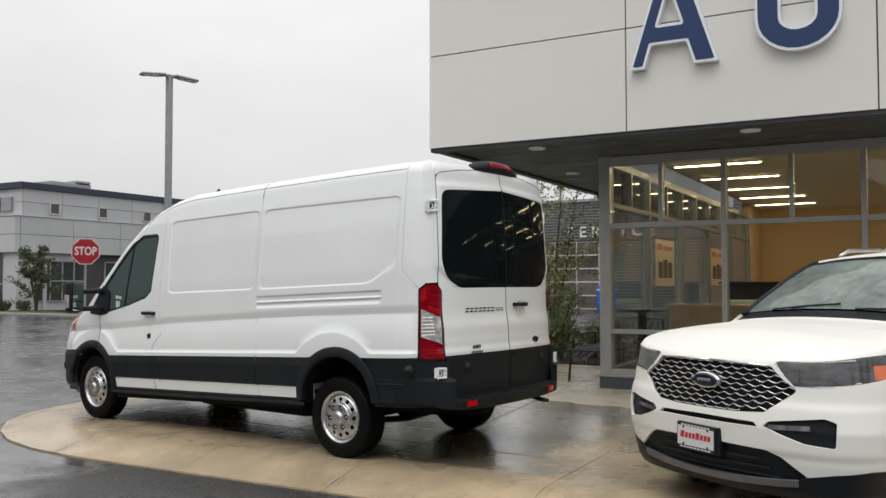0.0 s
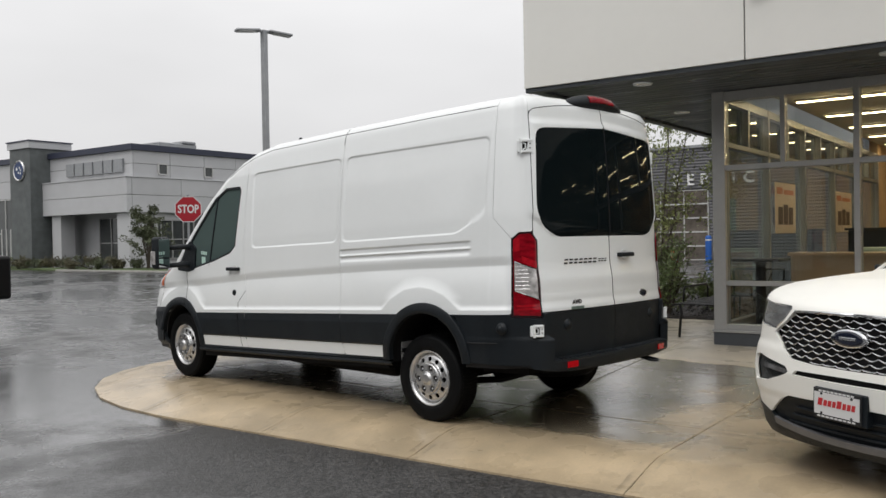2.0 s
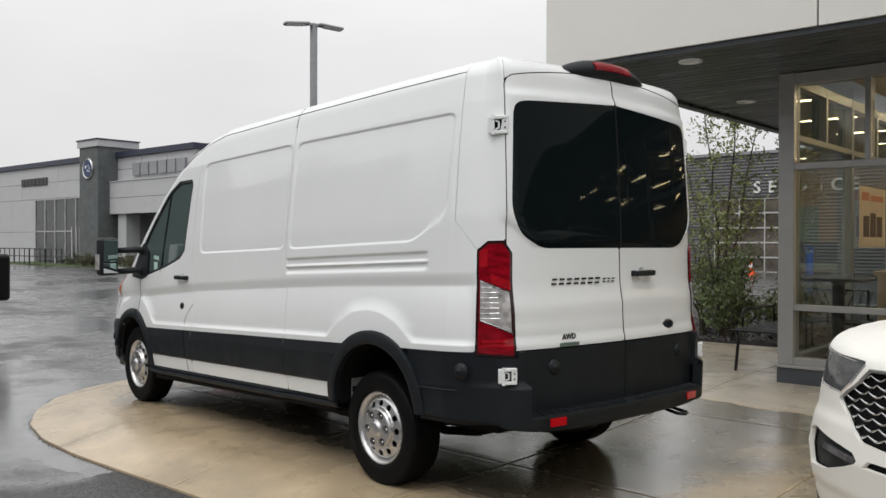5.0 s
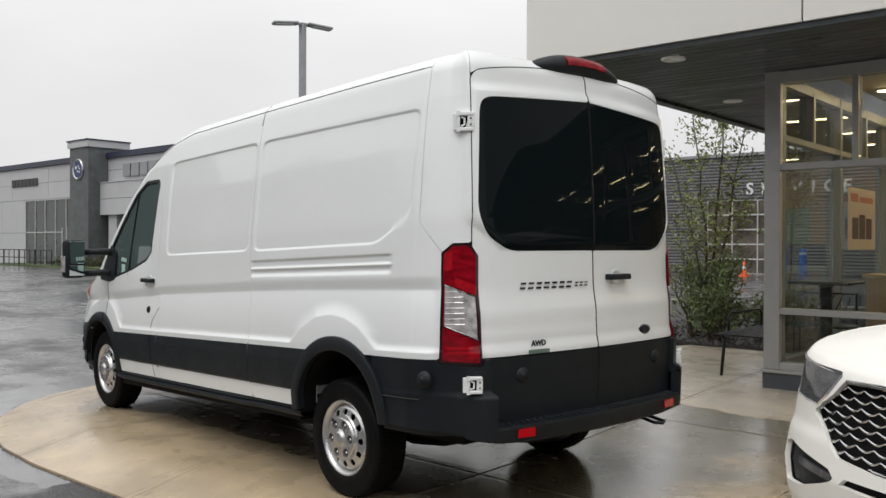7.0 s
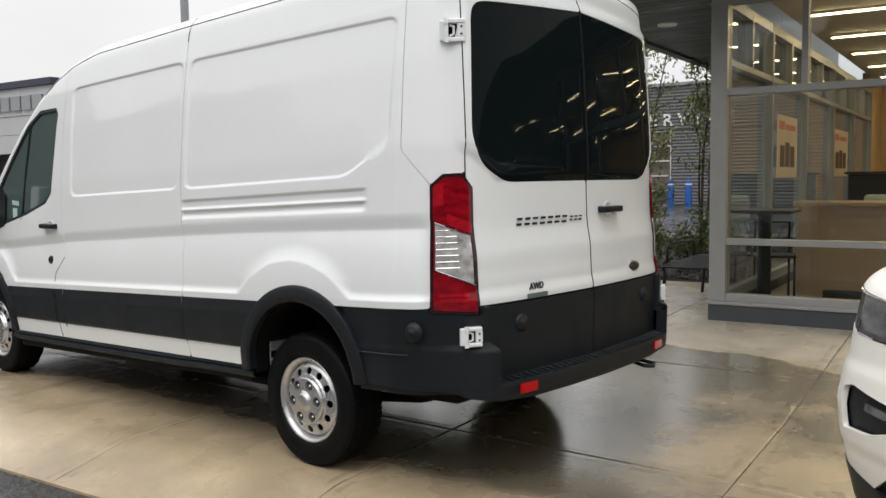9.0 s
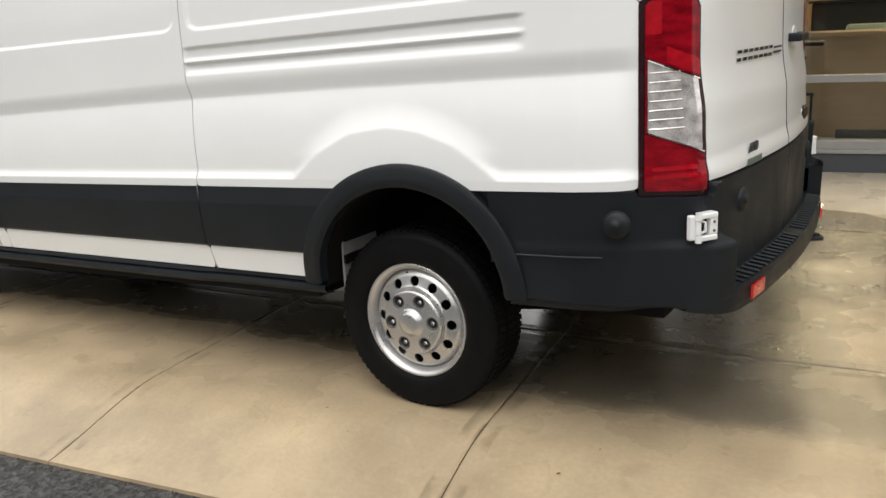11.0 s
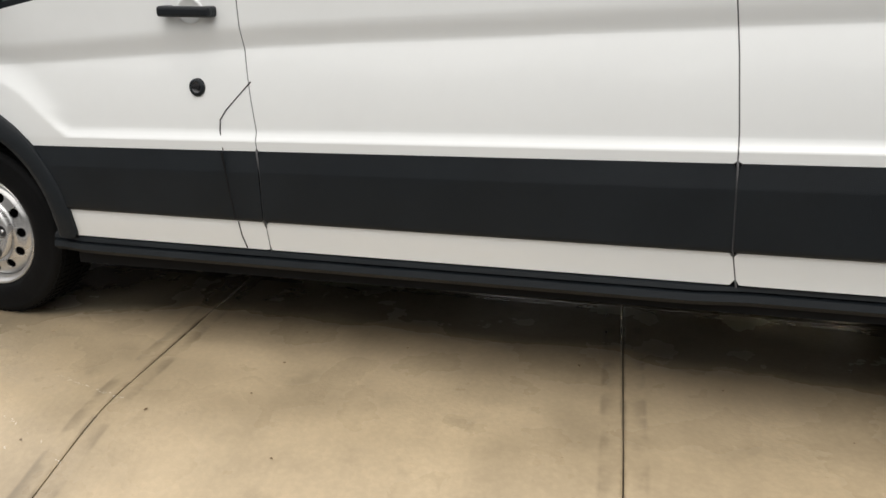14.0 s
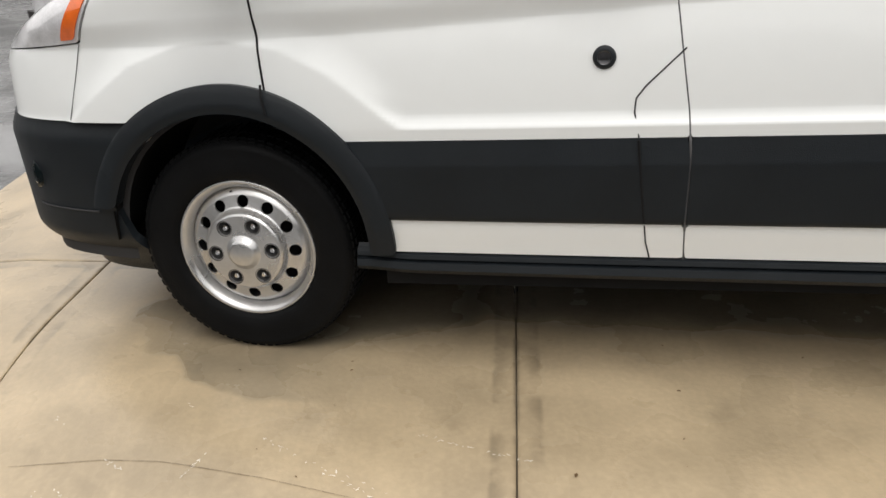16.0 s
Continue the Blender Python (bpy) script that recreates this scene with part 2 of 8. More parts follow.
# ---- ground: asphalt lot, concrete apron in slabs ----
def wet(name, color, dark, rough_dry, rough_wet, wet_scale, wet_from, wet_to, grain, grain_scale, fleck=0.0, band=None, film=(0.0, 0.0), streak=0.0, drained=None, dry=None):
    """Wet paving: damp patches are darker and glossier than the rest. A band (x from, y from, y to) holds standing water; a
    drained strip (x from, y from, puddle x, puddle y) sheds it, with a puddle at its end."""
    m = mat(name, color, rough_dry, grain=grain, grain_scale=grain_scale)
    n, l = nodes_of(m)
    b = n["Principled BSDF"]
    co = n.new("ShaderNodeNewGeometry")

    def noise(scale, detail, vector=None):
        t = n.new("ShaderNodeTexNoise")
        t.inputs["Scale"].default_value, t.inputs["Detail"].default_value = scale, detail
        l.new(vector or co.outputs["Position"], t.inputs["Vector"])
        return t.outputs["Fac"]

    def ramp(value, a, z, lo=0.0, hi=1.0):
        r = n.new("ShaderNodeMapRange")
        r.interpolation_type = "SMOOTHSTEP"
        for k, q in zip(("From Min", "From Max", "To Min", "To Max"), (a, z, lo, hi)):
            r.inputs[k].default_value = q
        l.new(value, r.inputs["Value"])
        return r.outputs["Result"]

    def calc(op, a, z, c=None):
        q = n.new("ShaderNodeMath")
        q.operation = op
        for i, v in enumerate((a, z, c)):
            if v is None:
                continue
            if isinstance(v, float):
                q.inputs[i].default_value = v
            else:
                l.new(v, q.inputs[i])
        return q.outputs["Value"]

    broad, mid, fine = noise(wet_scale, 5.0), noise(wet_scale * 7, 6.0), noise(grain_scale * 0.8, 2.0)
    level = calc("MULTIPLY_ADD", mid, 0.35, broad)
    if band:
        sep = n.new("ShaderNodeSeparateXYZ")
        l.new(co.outputs["Position"], sep.inputs["Vector"])
        wob = calc("MULTIPLY_ADD", noise(1.1, 4.0), 1.0, -0.5)
        yy = calc("ADD", sep.outputs["Y"], wob)
        xx = calc("ADD", sep.outputs["X"], wob)
        soft = calc("MULTIPLY_ADD", wob, 0.35, sep.outputs["Y"])
        # standing water; its dark colour also carries some shade under the van's sill
        soak_shade = calc("MULTIPLY", calc("MULTIPLY", ramp(calc("MULTIPLY_ADD", sep.outputs["X"], 0.10, soft), band[1] - 0.30, band[1] + 0.25), ramp(calc("MULTIPLY_ADD", sep.outputs["X"], 0.25, yy), band[2], band[2] - 0.08)), ramp(xx, band[0], band[0] + 0.8))
        # weaker past the tail, so the colour also deepens the shade beneath the van
        soak_shade = calc("MULTIPLY", soak_shade, ramp(xx, -2.2, -1.2, 1.0, 0.34))
        level = calc("MULTIPLY_ADD", soak_shade, 0.48, level)
        # the slabs behind the van stay damp down to the apron's edge
        level = calc("MULTIPLY_ADD", calc("MULTIPLY", ramp(xx, -3.4, -2.2), ramp(soft, 5.75, 6.5)), 0.08, level)
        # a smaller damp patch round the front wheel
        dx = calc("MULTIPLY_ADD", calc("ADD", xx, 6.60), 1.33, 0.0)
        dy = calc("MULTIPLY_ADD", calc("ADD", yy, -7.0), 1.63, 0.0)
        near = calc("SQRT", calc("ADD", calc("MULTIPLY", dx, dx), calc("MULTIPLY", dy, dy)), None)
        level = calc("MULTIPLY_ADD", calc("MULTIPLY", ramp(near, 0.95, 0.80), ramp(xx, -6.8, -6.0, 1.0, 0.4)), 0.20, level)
    if drained:
        sep = n.new("ShaderNodeSeparateXYZ")
        l.new(co.outputs["Position"], sep.inputs["Vector"])
        wob = calc("MULTIPLY_ADD", noise(0.9, 5.0), 1.6, -0.8)
        xx, yy = calc("ADD", sep.outputs["X"], wob), calc("ADD", sep.outputs["Y"], wob)
        strip = calc("MULTIPLY", ramp(xx, drained[0] - 0.6, drained[0] + 0.6), ramp(yy, drained[1] - 0.6, drained[1] + 0.5))
        level = calc("MULTIPLY_ADD", strip, -0.55, level)
        small = calc("MULTIPLY_ADD", noise(4.0, 4.0), 0.30, -0.15)
        puddle = calc("MULTIPLY", ramp(calc("ADD", sep.outputs["X"], small), drained[2] + 0.05, drained[2] - 0.05), ramp(calc("ADD", sep.outputs["Y"], small), drained[3] - 0.02, drained[3] + 0.04))
        puddle = calc("MULTIPLY", puddle, ramp(sep.outputs["X"], -8.5, -8.0))
        level = calc("MULTIPLY_ADD", puddle, 0.55, level)
    damp = ramp(level, wet_from, wet_to)
    mix = n.new("ShaderNodeMix")
    mix.data_type = "RGBA"
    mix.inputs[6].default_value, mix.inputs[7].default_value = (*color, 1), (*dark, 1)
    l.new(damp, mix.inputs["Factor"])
    if dry:
        # sheltered paving past the water's edge is dry and greyer
        mix_dry = n.new("ShaderNodeMix")
        mix_dry.data_type = "RGBA"
        mix_dry.inputs[6].default_value, mix_dry.inputs[7].default_value = (*color, 1), (*dry, 1)
        l.new(ramp(calc("MULTIPLY_ADD", sep.outputs["X"], 0.25, yy), band[2] - 0.05, band[2] + 0.08), mix_dry.inputs["Factor"])
        l.new(mix_dry.outputs[2], mix.inputs[6])
    tone = calc("MULTIPLY", ramp(mid, 0.28, 0.74, 0.84, 1.13), ramp(fine, 0.35, 0.72, 1 - fleck, 1 + fleck))
    if streak:
        mp = n.new("ShaderNodeMapping")
        mp.inputs["Scale"].default_value, mp.inputs["Rotation"].default_value = (26, 1.6, 1), (0, 0, 0.12)
        l.new(co.outputs["Position"], mp.inputs["Vector"])
        tone = calc("MULTIPLY", tone, ramp(noise(1.0, 5.0, mp.outputs["Vector"]), 0.3, 0.7, 1 - streak, 1 + streak))
        tone = calc("MULTIPLY", tone, ramp(noise(5.0, 7.0), 0.58, 0.74, 1.0, 0.84))
        tone = calc("MULTIPLY", tone, ramp(noise(1.3, 6.0), 0.36, 0.66, 0.88, 1.07))
        # dirt that stays in the trowelled margins of the slabs
        margin = n.new("ShaderNodeAttribute")
        margin.attribute_name = "margin"
        tone = calc("MULTIPLY", tone, ramp(calc("MULTIPLY", margin.outputs["Fac"], ramp(noise(7.0, 5.0), 0.38, 0.62)), 0.0, 1.0, 1.0, 0.66))
    sc = n.new("ShaderNodeVectorMath")
    sc.operation = "SCALE"
    l.new(mix.outputs[2], sc.inputs[0])
    l.new(tone, sc.inputs["Scale"])
    l.new(sc.outputs["Vector"], b.inputs["Base Color"])
    gloss = ramp(damp, 0.0, 1.0, rough_dry, rough_wet)
    l.new(gloss, b.inputs["Roughness"])
    if film[1]:
        l.new(ramp(damp, 0.1, 0.9, film[0], film[1]), b.inputs["Coat Weight"])
        l.new(calc("ADD", ramp(damp, 0.0, 0.95, rough_dry * 0.8, rough_wet), ramp(noise(3.2, 5.0), 0.40, 0.66, 0.0, 0.10)), b.inputs["Coat Roughness"])
    relief = ramp(damp, 0.3, 1.0, grain, grain * 0.15)
    for k in list(n):
        if k.bl_idname == "ShaderNodeBump":
            l.new(relief, k.inputs["Strength"])
        if k.bl_idname == "ShaderNodeMapping" and k.inputs["Vector"].links and k.inputs["Vector"].links[0].from_node.bl_idname == "ShaderNodeTexCoord":
            l.new(co.outputs["Position"], k.inputs["Vector"])
    return m


M_ASPHALT = wet("wet_asphalt", (0.046, 0.0455, 0.045), (0.046, 0.047, 0.049), 0.46, 0.17, 0.30, 0.44, 0.82, 1.0, 55, 0.7, film=(0.20, 1.0), drained=(-4.5, 4.8, -5.0, 5.42))
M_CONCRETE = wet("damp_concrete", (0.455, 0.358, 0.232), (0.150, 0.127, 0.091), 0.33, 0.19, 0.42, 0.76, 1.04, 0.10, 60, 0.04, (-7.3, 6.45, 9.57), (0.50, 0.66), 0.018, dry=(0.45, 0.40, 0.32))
M_MULCH = mat("dark_bark_mulch", (0.035, 0.032, 0.032), 0.7, vary=0.5, scale=14, grain=1.0, grain_scale=40)
M_GRASS = mat("roadside_grass", (0.06, 0.085, 0.03), 0.8, vary=0.4, scale=2, grain=0.8, grain_scale=30)


def ground_z(x, y):
    d = np.hypot(np.maximum(-9 - x, 0) + 0 * y, np.maximum(y - 14, 0))
    return -0.125 + 0.27 * smooth_step(0, 20, d)


gx = [-900, -300, -120] + list(np.arange(-80, 60, 4.0)) + [60, 150, 400, 900]
bm = sheet(gx, gx, lambda u, v: u * 0 - 1, lambda u, v: np.stack([u, v, ground_z(u, v)], 1), 0)
tagged(part("ground", bm, M_ASPHALT, smooth=True), "wet dark asphalt of the car lot with puddles", "asphalt", kind="structure")

# unseen dark screen, added opposite the showroom to block low sky light
M_SKYBLOCK = mat("low_sky_blocker", (0.055, 0.057, 0.055), 0.9, spec=0.1, vary=0.5, scale=0.35)
bm = sheet(np.radians(np.arange(172, 362, 1.5)), np.linspace(0, 1, 5), lambda u, v: u * 0 - 1,
           lambda u, v: np.stack([(38 + 1.5 * np.sin(u * 31)) * np.cos(u), (38 + 1.5 * np.sin(u * 31)) * np.sin(u), -0.3 + v * (10.5 + 1.6 * np.sin(u * 17) + 1.1 * np.sin(u * 53 + 1))], 1), 0)
tagged(part("backdrop", bm, M_SKYBLOCK, smooth=True), "unseen dark screen, like woods, added beyond the lot to block low sky light", "woods", kind="structure")

EDGE = [(30, 5.68), (10, 5.68), (0, 5.68), (-4.6, 5.66), (-5.6, 5.67), (-6.3, 5.74), (-6.95, 5.92), (-7.55, 6.24), (-8.05, 6.66), (-8.4, 7.16),
        (-8.62, 7.8), (-8.7, 8.6), (-8.7, 14.2), (-4.9, 14.2), (-4.9, 14.6), (-2.2, 14.6), (-2.2, 30), (30, 30)]


def poly_sdf(poly, x, y):
    """Signed distance to a closed outline, negative inside."""
    best = np.full(np.shape(x), 1e9)
    inside = np.zeros(np.shape(x), bool)
    for (ax, ay), (bx, by) in zip(poly, poly[1:] + poly[:1]):
        dx, dy = bx - ax, by - ay
        t = np.clip(((x - ax) * dx + (y - ay) * dy) / (dx * dx + dy * dy + 1e-12), 0, 1)
        best = np.minimum(best, np.hypot(x - ax - t * dx, y - ay - t * dy))
        if dy:
            hit = ((ay > y) != (by > y)) & (x < dx * (y - ay) / dy + ax)
            inside ^= hit
    return np.where(inside, -best, best)


def apron_z(x, y):
    d = -poly_sdf(EDGE, x, y)
    ramp = -0.118 + 0.115 * smooth_step(-0.12, 0.62, d)
    return ramp + 0.0435 * np.clip(y - 8.4, 0, 3.0)


apron = thing("pavement", "pale tan damp concrete apron in sawn slabs", "pavement", kind="structure")
COLS = [-10.6, -9.2, -7.56, -5.92, -4.28, -2.73, -1.07, 0.58, 2.2, 3.85, 5.5, 7.1, 8.7, 10.3, 12.0]


def row_y(k, x):
    return -2 if k == 0 else 7.19 - 0.052 * (x + 1.1) + (k - 1) * 2.24


TOOLED = [0.0, 0.004, 0.009, 0.016, 0.056, 0.062, 0.068, 0.076]


def tooled(d):
    """The trowelled margin of a slab: a rounded arris and a faint ridge where the edging tool ran."""
    return -0.004 * (1 - np.clip(d / 0.009, 0, 1)) ** 2 + 0.0005 * (1 - np.clip(np.abs(d - 0.064) / 0.009, 0, 1))


for ci in range(len(COLS) - 1):
    for k in range(5):
        x0, x1 = COLS[ci] + 0.0026, COLS[ci + 1] - 0.0026

        def slab_y(u, w):
            lo = 5.4 if k == 0 else row_y(k, u) + 0.0026
            hi = row_y(k + 1, u) - 0.0026 if k < 4 else 15.0
            return lo + w * (hi - lo)

        long = 2.24
        us = np.array(sorted([x0 + d for d in TOOLED] + [x1 - d for d in TOOLED] + list(np.linspace(x0, x1, 15)[1:-1])))
        ws = np.array(sorted([d / long for d in TOOLED] + [1 - d / long for d in TOOLED] + list(np.linspace(0, 1, 33 if k == 0 else 9)[1:-1])))

        def slab_z(u, w):
            y = slab_y(u, w)
            d = np.minimum(np.minimum(u - x0, x1 - u), np.minimum(w if k else w + 9, 1 - w) * long)
            return apron_z(u, y) + tooled(d)

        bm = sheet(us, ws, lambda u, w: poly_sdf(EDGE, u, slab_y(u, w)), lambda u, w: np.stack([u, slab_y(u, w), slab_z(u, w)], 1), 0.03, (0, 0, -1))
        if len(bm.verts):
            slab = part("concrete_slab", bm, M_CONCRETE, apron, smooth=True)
            co = np.empty(3 * len(slab.data.vertices))
            slab.data.vertices.foreach_get("co", co)
            px, py = co[0::3], co[1::3]
            d = np.minimum(np.minimum(px - x0, x1 - px), np.minimum(py - row_y(k, px) if k else 9, row_y(k + 1, px) - py))
            dirt = slab.data.attributes.new("margin", "FLOAT", "POINT")
            dirt.data.foreach_set("value", np.interp(d, [0.003, 0.010, 0.017, 0.054, 0.064, 0.074], [0.9, 0.25, 0.1, 0.8, 1.0, 0.0]))
        else:
            bm.free()
bm = sheet(np.arange(-10.6, 14, 0.3), np.arange(5.4, 15, 0.3), lambda u, v: poly_sdf(EDGE, u, v) + 0.03,
           lambda u, v: np.stack([u, v, apron_z(u, v) - 0.012], 1), 0)
M_JOINT = mat("joint_grit", (0.13, 0.105, 0.072), 0.8, vary=0.4, scale=30)
part("joint_bed", bm, M_JOINT, apron, "dark grit in the slab joints")


def scratches():
    """Faint pale scuffs near the apron's edge."""
    r = random.Random(5)
    bm = bmesh.new()
    for x0, y0, x1, y1, dense in ((-6.19, 6.38, -5.87, 6.27, 1), (-6.46, 6.28, -6.01, 6.03, 0.35), (-6.23, 5.93, -6.11, 5.9, 1), (-6.34, 5.86, -6.25, 5.83, 1.3),
                                  (-6.18, 6.02, -6.08, 6, 0.6), (-5.93, 5.97, -5.9, 5.97, 1), (-6.8, 6.23, -6.75, 6.32, 1.3), (-6.62, 6.37, -6.26, 6.14, 0.8),
                                  (-7.06, 6.32, -6.97, 6.26, 1.1), (-7.27, 6.49, -7.22, 6.45, 1), (-6.88, 6.52, -6.85, 6.51, 1), (-7.22, 6.22, -7.08, 6.12, 0.8),
                                  (-7.15, 6.22, -7.01, 6.1, 1.1)):
        ln = math.hypot(x1 - x0, y1 - y0)
        for _ in range(max(3, int(ln * 85 * dense))):
            t, w, h, a = r.random(), r.uniform(0.002, 0.0085), r.uniform(0.0008, 0.0026), math.atan2(y1 - y0, x1 - x0) + r.gauss(0, 0.5)
            x, y = x0 + (x1 - x0) * t + r.gauss(0, 0.004), y0 + (y1 - y0) * t + r.gauss(0, 0.004)
            q = []
            for g, k in ((0, 1.0), (1.2, 0.8), (2.5, 0.9), (3.3, 1.0), (4.4, 0.7)):
                px, py = w * k * math.cos(g), h * k * math.sin(g)
                ox, oy = x + px * math.cos(a) - py * math.sin(a), y + px * math.sin(a) + py * math.cos(a)
                q.append(bm.verts.new((ox, oy, float(apron_z(np.array(ox), np.array(oy))) + 0.003)))
            bm.faces.new(q)
    tagged(part("scuff_marks", bm, M_SCUFF), "faint white scuff marks on the tan concrete", "scuff marks", kind="stuff")
    bm = bmesh.new()
    line = [(-7.33, 6.31), (-7.05, 6.31), (-6.88, 6.29), (-6.57, 6.22), (-6.25, 6.13)]
    for (x0, y0), (x1, y1) in zip(line, line[1:]):
        for k in range(8):
            a, b = [(x0 + (x1 - x0) * f, y0 + (y1 - y0) * f) for f in (k / 8, (k + 0.9) / 8)]
            w = r.uniform(0.0005, 0.0014)
            q = [bm.verts.new((px, py + g, float(apron_z(np.array(px), np.array(py))) + 0.002)) for (px, py), g in ((a, w), (b, w), (b, -w), (a, -w))]
            bm.faces.new(q)
    tagged(part("hairline_crack", bm, M_HAIRLINE, apron), kind="stuff")
    bm = bmesh.new()
    for _ in range(46):
        x, y = r.uniform(-7.2, -0.6), r.uniform(5.95, 7.0)
        z, s, a = float(apron_z(np.array(x), np.array(y))) + 0.003, r.uniform(0.003, 0.011), r.uniform(0, 6.28)
        vs = [bm.verts.new((x + s * k * math.cos(a + b), y + s * k * math.sin(a + b), z + 0.002 * (i % 2))) for i, (b, k) in enumerate(((0, 1), (1.4, 0.5), (3.1, 0.9), (4.6, 0.45)))]
        bm.faces.new(vs)
    tagged(part("leaf_litter", bm, M_LITTER), "scattered bits of brown leaf on the concrete", "leaf litter", kind="stuff")


def edge_debris():
    """Grit and rotted leaf washed against the apron's edge."""
    r = random.Random(11)
    bm = bmesh.new()
    for (ax, ay), (bx, by) in zip(EDGE[1:12], EDGE[2:13]):
        ln = math.hypot(bx - ax, by - ay)
        nx, ny = (by - ay) / ln, -(bx - ax) / ln
        for _ in range(int(ln * 95)):
            t, off = r.random(), abs(r.gauss(0, 0.022)) + 0.001
            x, y = ax + (bx - ax) * t - nx * off, ay + (by - ay) * t - ny * off
            if poly_sdf(EDGE, np.array(x), np.array(y)) < 0:
                x, y = x + 2 * nx * off, y + 2 * ny * off
            s, a, z = r.uniform(0.002, 0.0075), r.uniform(0, 6.28), -0.124
            ring = [bm.verts.new((x + s * q * math.cos(a + g), y + s * q * math.sin(a + g), z)) for g, q in ((0, 1.3), (1.5, 0.6), (3.1, 1.0), (4.7, 0.7))]
            tip = bm.verts.new((x, y, z + s * r.uniform(0.3, 0.6)))
            for i in range(4):
                bm.faces.new((ring[i], ring[(i + 1) % 4], tip))
    tagged(part("edge_debris", bm, M_GRIT), "dark wet grit and leaf bits along the apron's edge", "grit", kind="stuff")


M_GRIT = mat("wet_grit", (0.030, 0.026, 0.021), 0.45, vary=0.5, scale=20)
M_HAIRLINE = mat("hairline_dirt", (0.27, 0.215, 0.145), 0.6, vary=0.3, scale=30)
M_SCUFF = mat("pale_scuff", (0.74, 0.70, 0.62), 0.6, vary=0.2, scale=30)
M_LITTER = mat("brown_litter", (0.12, 0.07, 0.03), 0.7, vary=0.5, scale=8)
scratches()
edge_debris()


# ---- the showroom: deep white fascia, dark soffit, glass walls ----
M_PANEL = mat("white_composite_panel", (0.68, 0.67, 0.635), 0.38, vary=0.02, scale=1.0, rough_vary=0.06, piece=0.012)
M_SOFFIT = mat("dark_soffit_board", (0.046, 0.053, 0.060), 0.36, vary=0.25, scale=4, piece=0.12, rough_vary=0.1, stretch=(0.3, 3, 1))
M_ALU = mat("grey_aluminium", (0.36, 0.36, 0.355), 0.42, metal=0.30, vary=0.05, scale=8)
M_PLINTH = mat("slate_grey_plinth", (0.06, 0.066, 0.075), 0.55, vary=0.1, scale=5)
M_GLASS = mat("clear_glazing", (0.79, 0.84, 0.82), 0.0, transmission=1.0, ior=1.42)
M_BLUE = mat("blue_sign_face", (0.012, 0.036, 0.115), 0.4, vary=0.05, scale=3)
M_SIGNEDGE = mat("white_sign_edge", (0.74, 0.77, 0.80), 0.35)
M_LIGHT = mat("warm_light_strip", (1.0, 0.78, 0.45), 0.5, emit=23.0, emit_color=(1.0, 0.80, 0.48))
M_DOWN = mat("downlight_glass", (0.8, 0.8, 0.78), 0.35, vary=0.05, scale=20)
M_CEIL = mat("ceiling_white", (0.72, 0.66, 0.55), 0.7, vary=0.03, scale=2)
M_ORANGE = mat("tan_orange_wall", (0.68, 0.48, 0.29), 0.6, vary=0.04, scale=1.5)
M_FLOORTILE = mat("grey_floor_tile", (0.42, 0.38, 0.32), 0.35, vary=0.08, scale=2)
FX, FY, FZ = -3.96, 9.53, 3.19
GY, GX = 11.31, -2.36


def fascia():
    wall = thing("wall_fascia", "white composite fascia panels of the showroom canopy", "fascia", kind="structure")
    cols = [FX, -1.43, 1.08, 3.59, 6.1, 8.6, 11.1, 13.6]
    rows = [FZ, 4.345, 5.5, 6.65]
    part("backing", boxed(FX + 0.05, 13.6, FY + 0.03, FY + 0.2, FZ, 6.65), M_LINER, wall)
    for a, b in zip(cols, cols[1:]):
        for c, d in zip(rows, rows[1:]):
            part("panel", boxed(a + 0.007, b - 0.007, FY, FY + 0.035, c + 0.007 * (c > FZ), d - 0.007, 0.002), M_PANEL, wall)
    for k in range(8):
        part("panel", boxed(FX, FX + 0.035, FY + 0.045 + 2.5 * k, FY + 2.53 + 2.5 * k, FZ, 6.65, 0.002), M_PANEL, wall)
    part("coping", boxed(FX - 0.03, 13.6, FY - 0.03, FY + 0.25, 6.65, 6.72), M_ALU, wall)
    roof = thing("roof", "flat roof over the showroom", "roof", kind="structure")
    part("deck", boxed(FX + 0.05, 13.6, FY + 0.2, 30, 6.3, 6.5), M_PLASTER, roof)
    soffit = thing("soffit", "dark boarded soffit under the canopy", "soffit", kind="structure")
    part("soffit_trim", boxed(FX + 0.002, 13.6, FY + 0.037, FY + 0.16, FZ - 0.045, FZ + 0.03), M_SOFFIT, soffit)
    part("soffit_trim", boxed(FX + 0.037, FX + 0.16, FY + 0.17, 30, FZ - 0.045, FZ + 0.03), M_SOFFIT, soffit)
    y = FY + 0.165
    while y < GY + 0.1:
        part("board", boxed(FX + 0.165, 13.6, y, y + 0.142, FZ - 0.012, FZ + 0.02, 0.002), M_SOFFIT, soffit)
        y += 0.150
    part("soffit_panel", boxed(FX + 0.165, GX, y, 30, FZ - 0.012, FZ + 0.02), M_SOFFIT, soffit)
    for x, y in ((-2.72, 10.06), (-0.2, 10.05), (2.3, 10.05), (-3.2, 12.6)):
        lamp = thing("downlight", "round white recessed downlight in the dark soffit", "downlight", pose(x, y, FZ - 0.014), "soffit downlights")
        part("rim", lathe(bmesh.new(), [(0.07, 0.0), (0.075, -0.014), (0.105, -0.016), (0.11, 0.0)], 32), M_SIGNEDGE, lamp, smooth=True)
        part("lens", lathe(bmesh.new(), [(0, -0.004), (0.074, -0.004)], 32), M_DOWN, lamp)


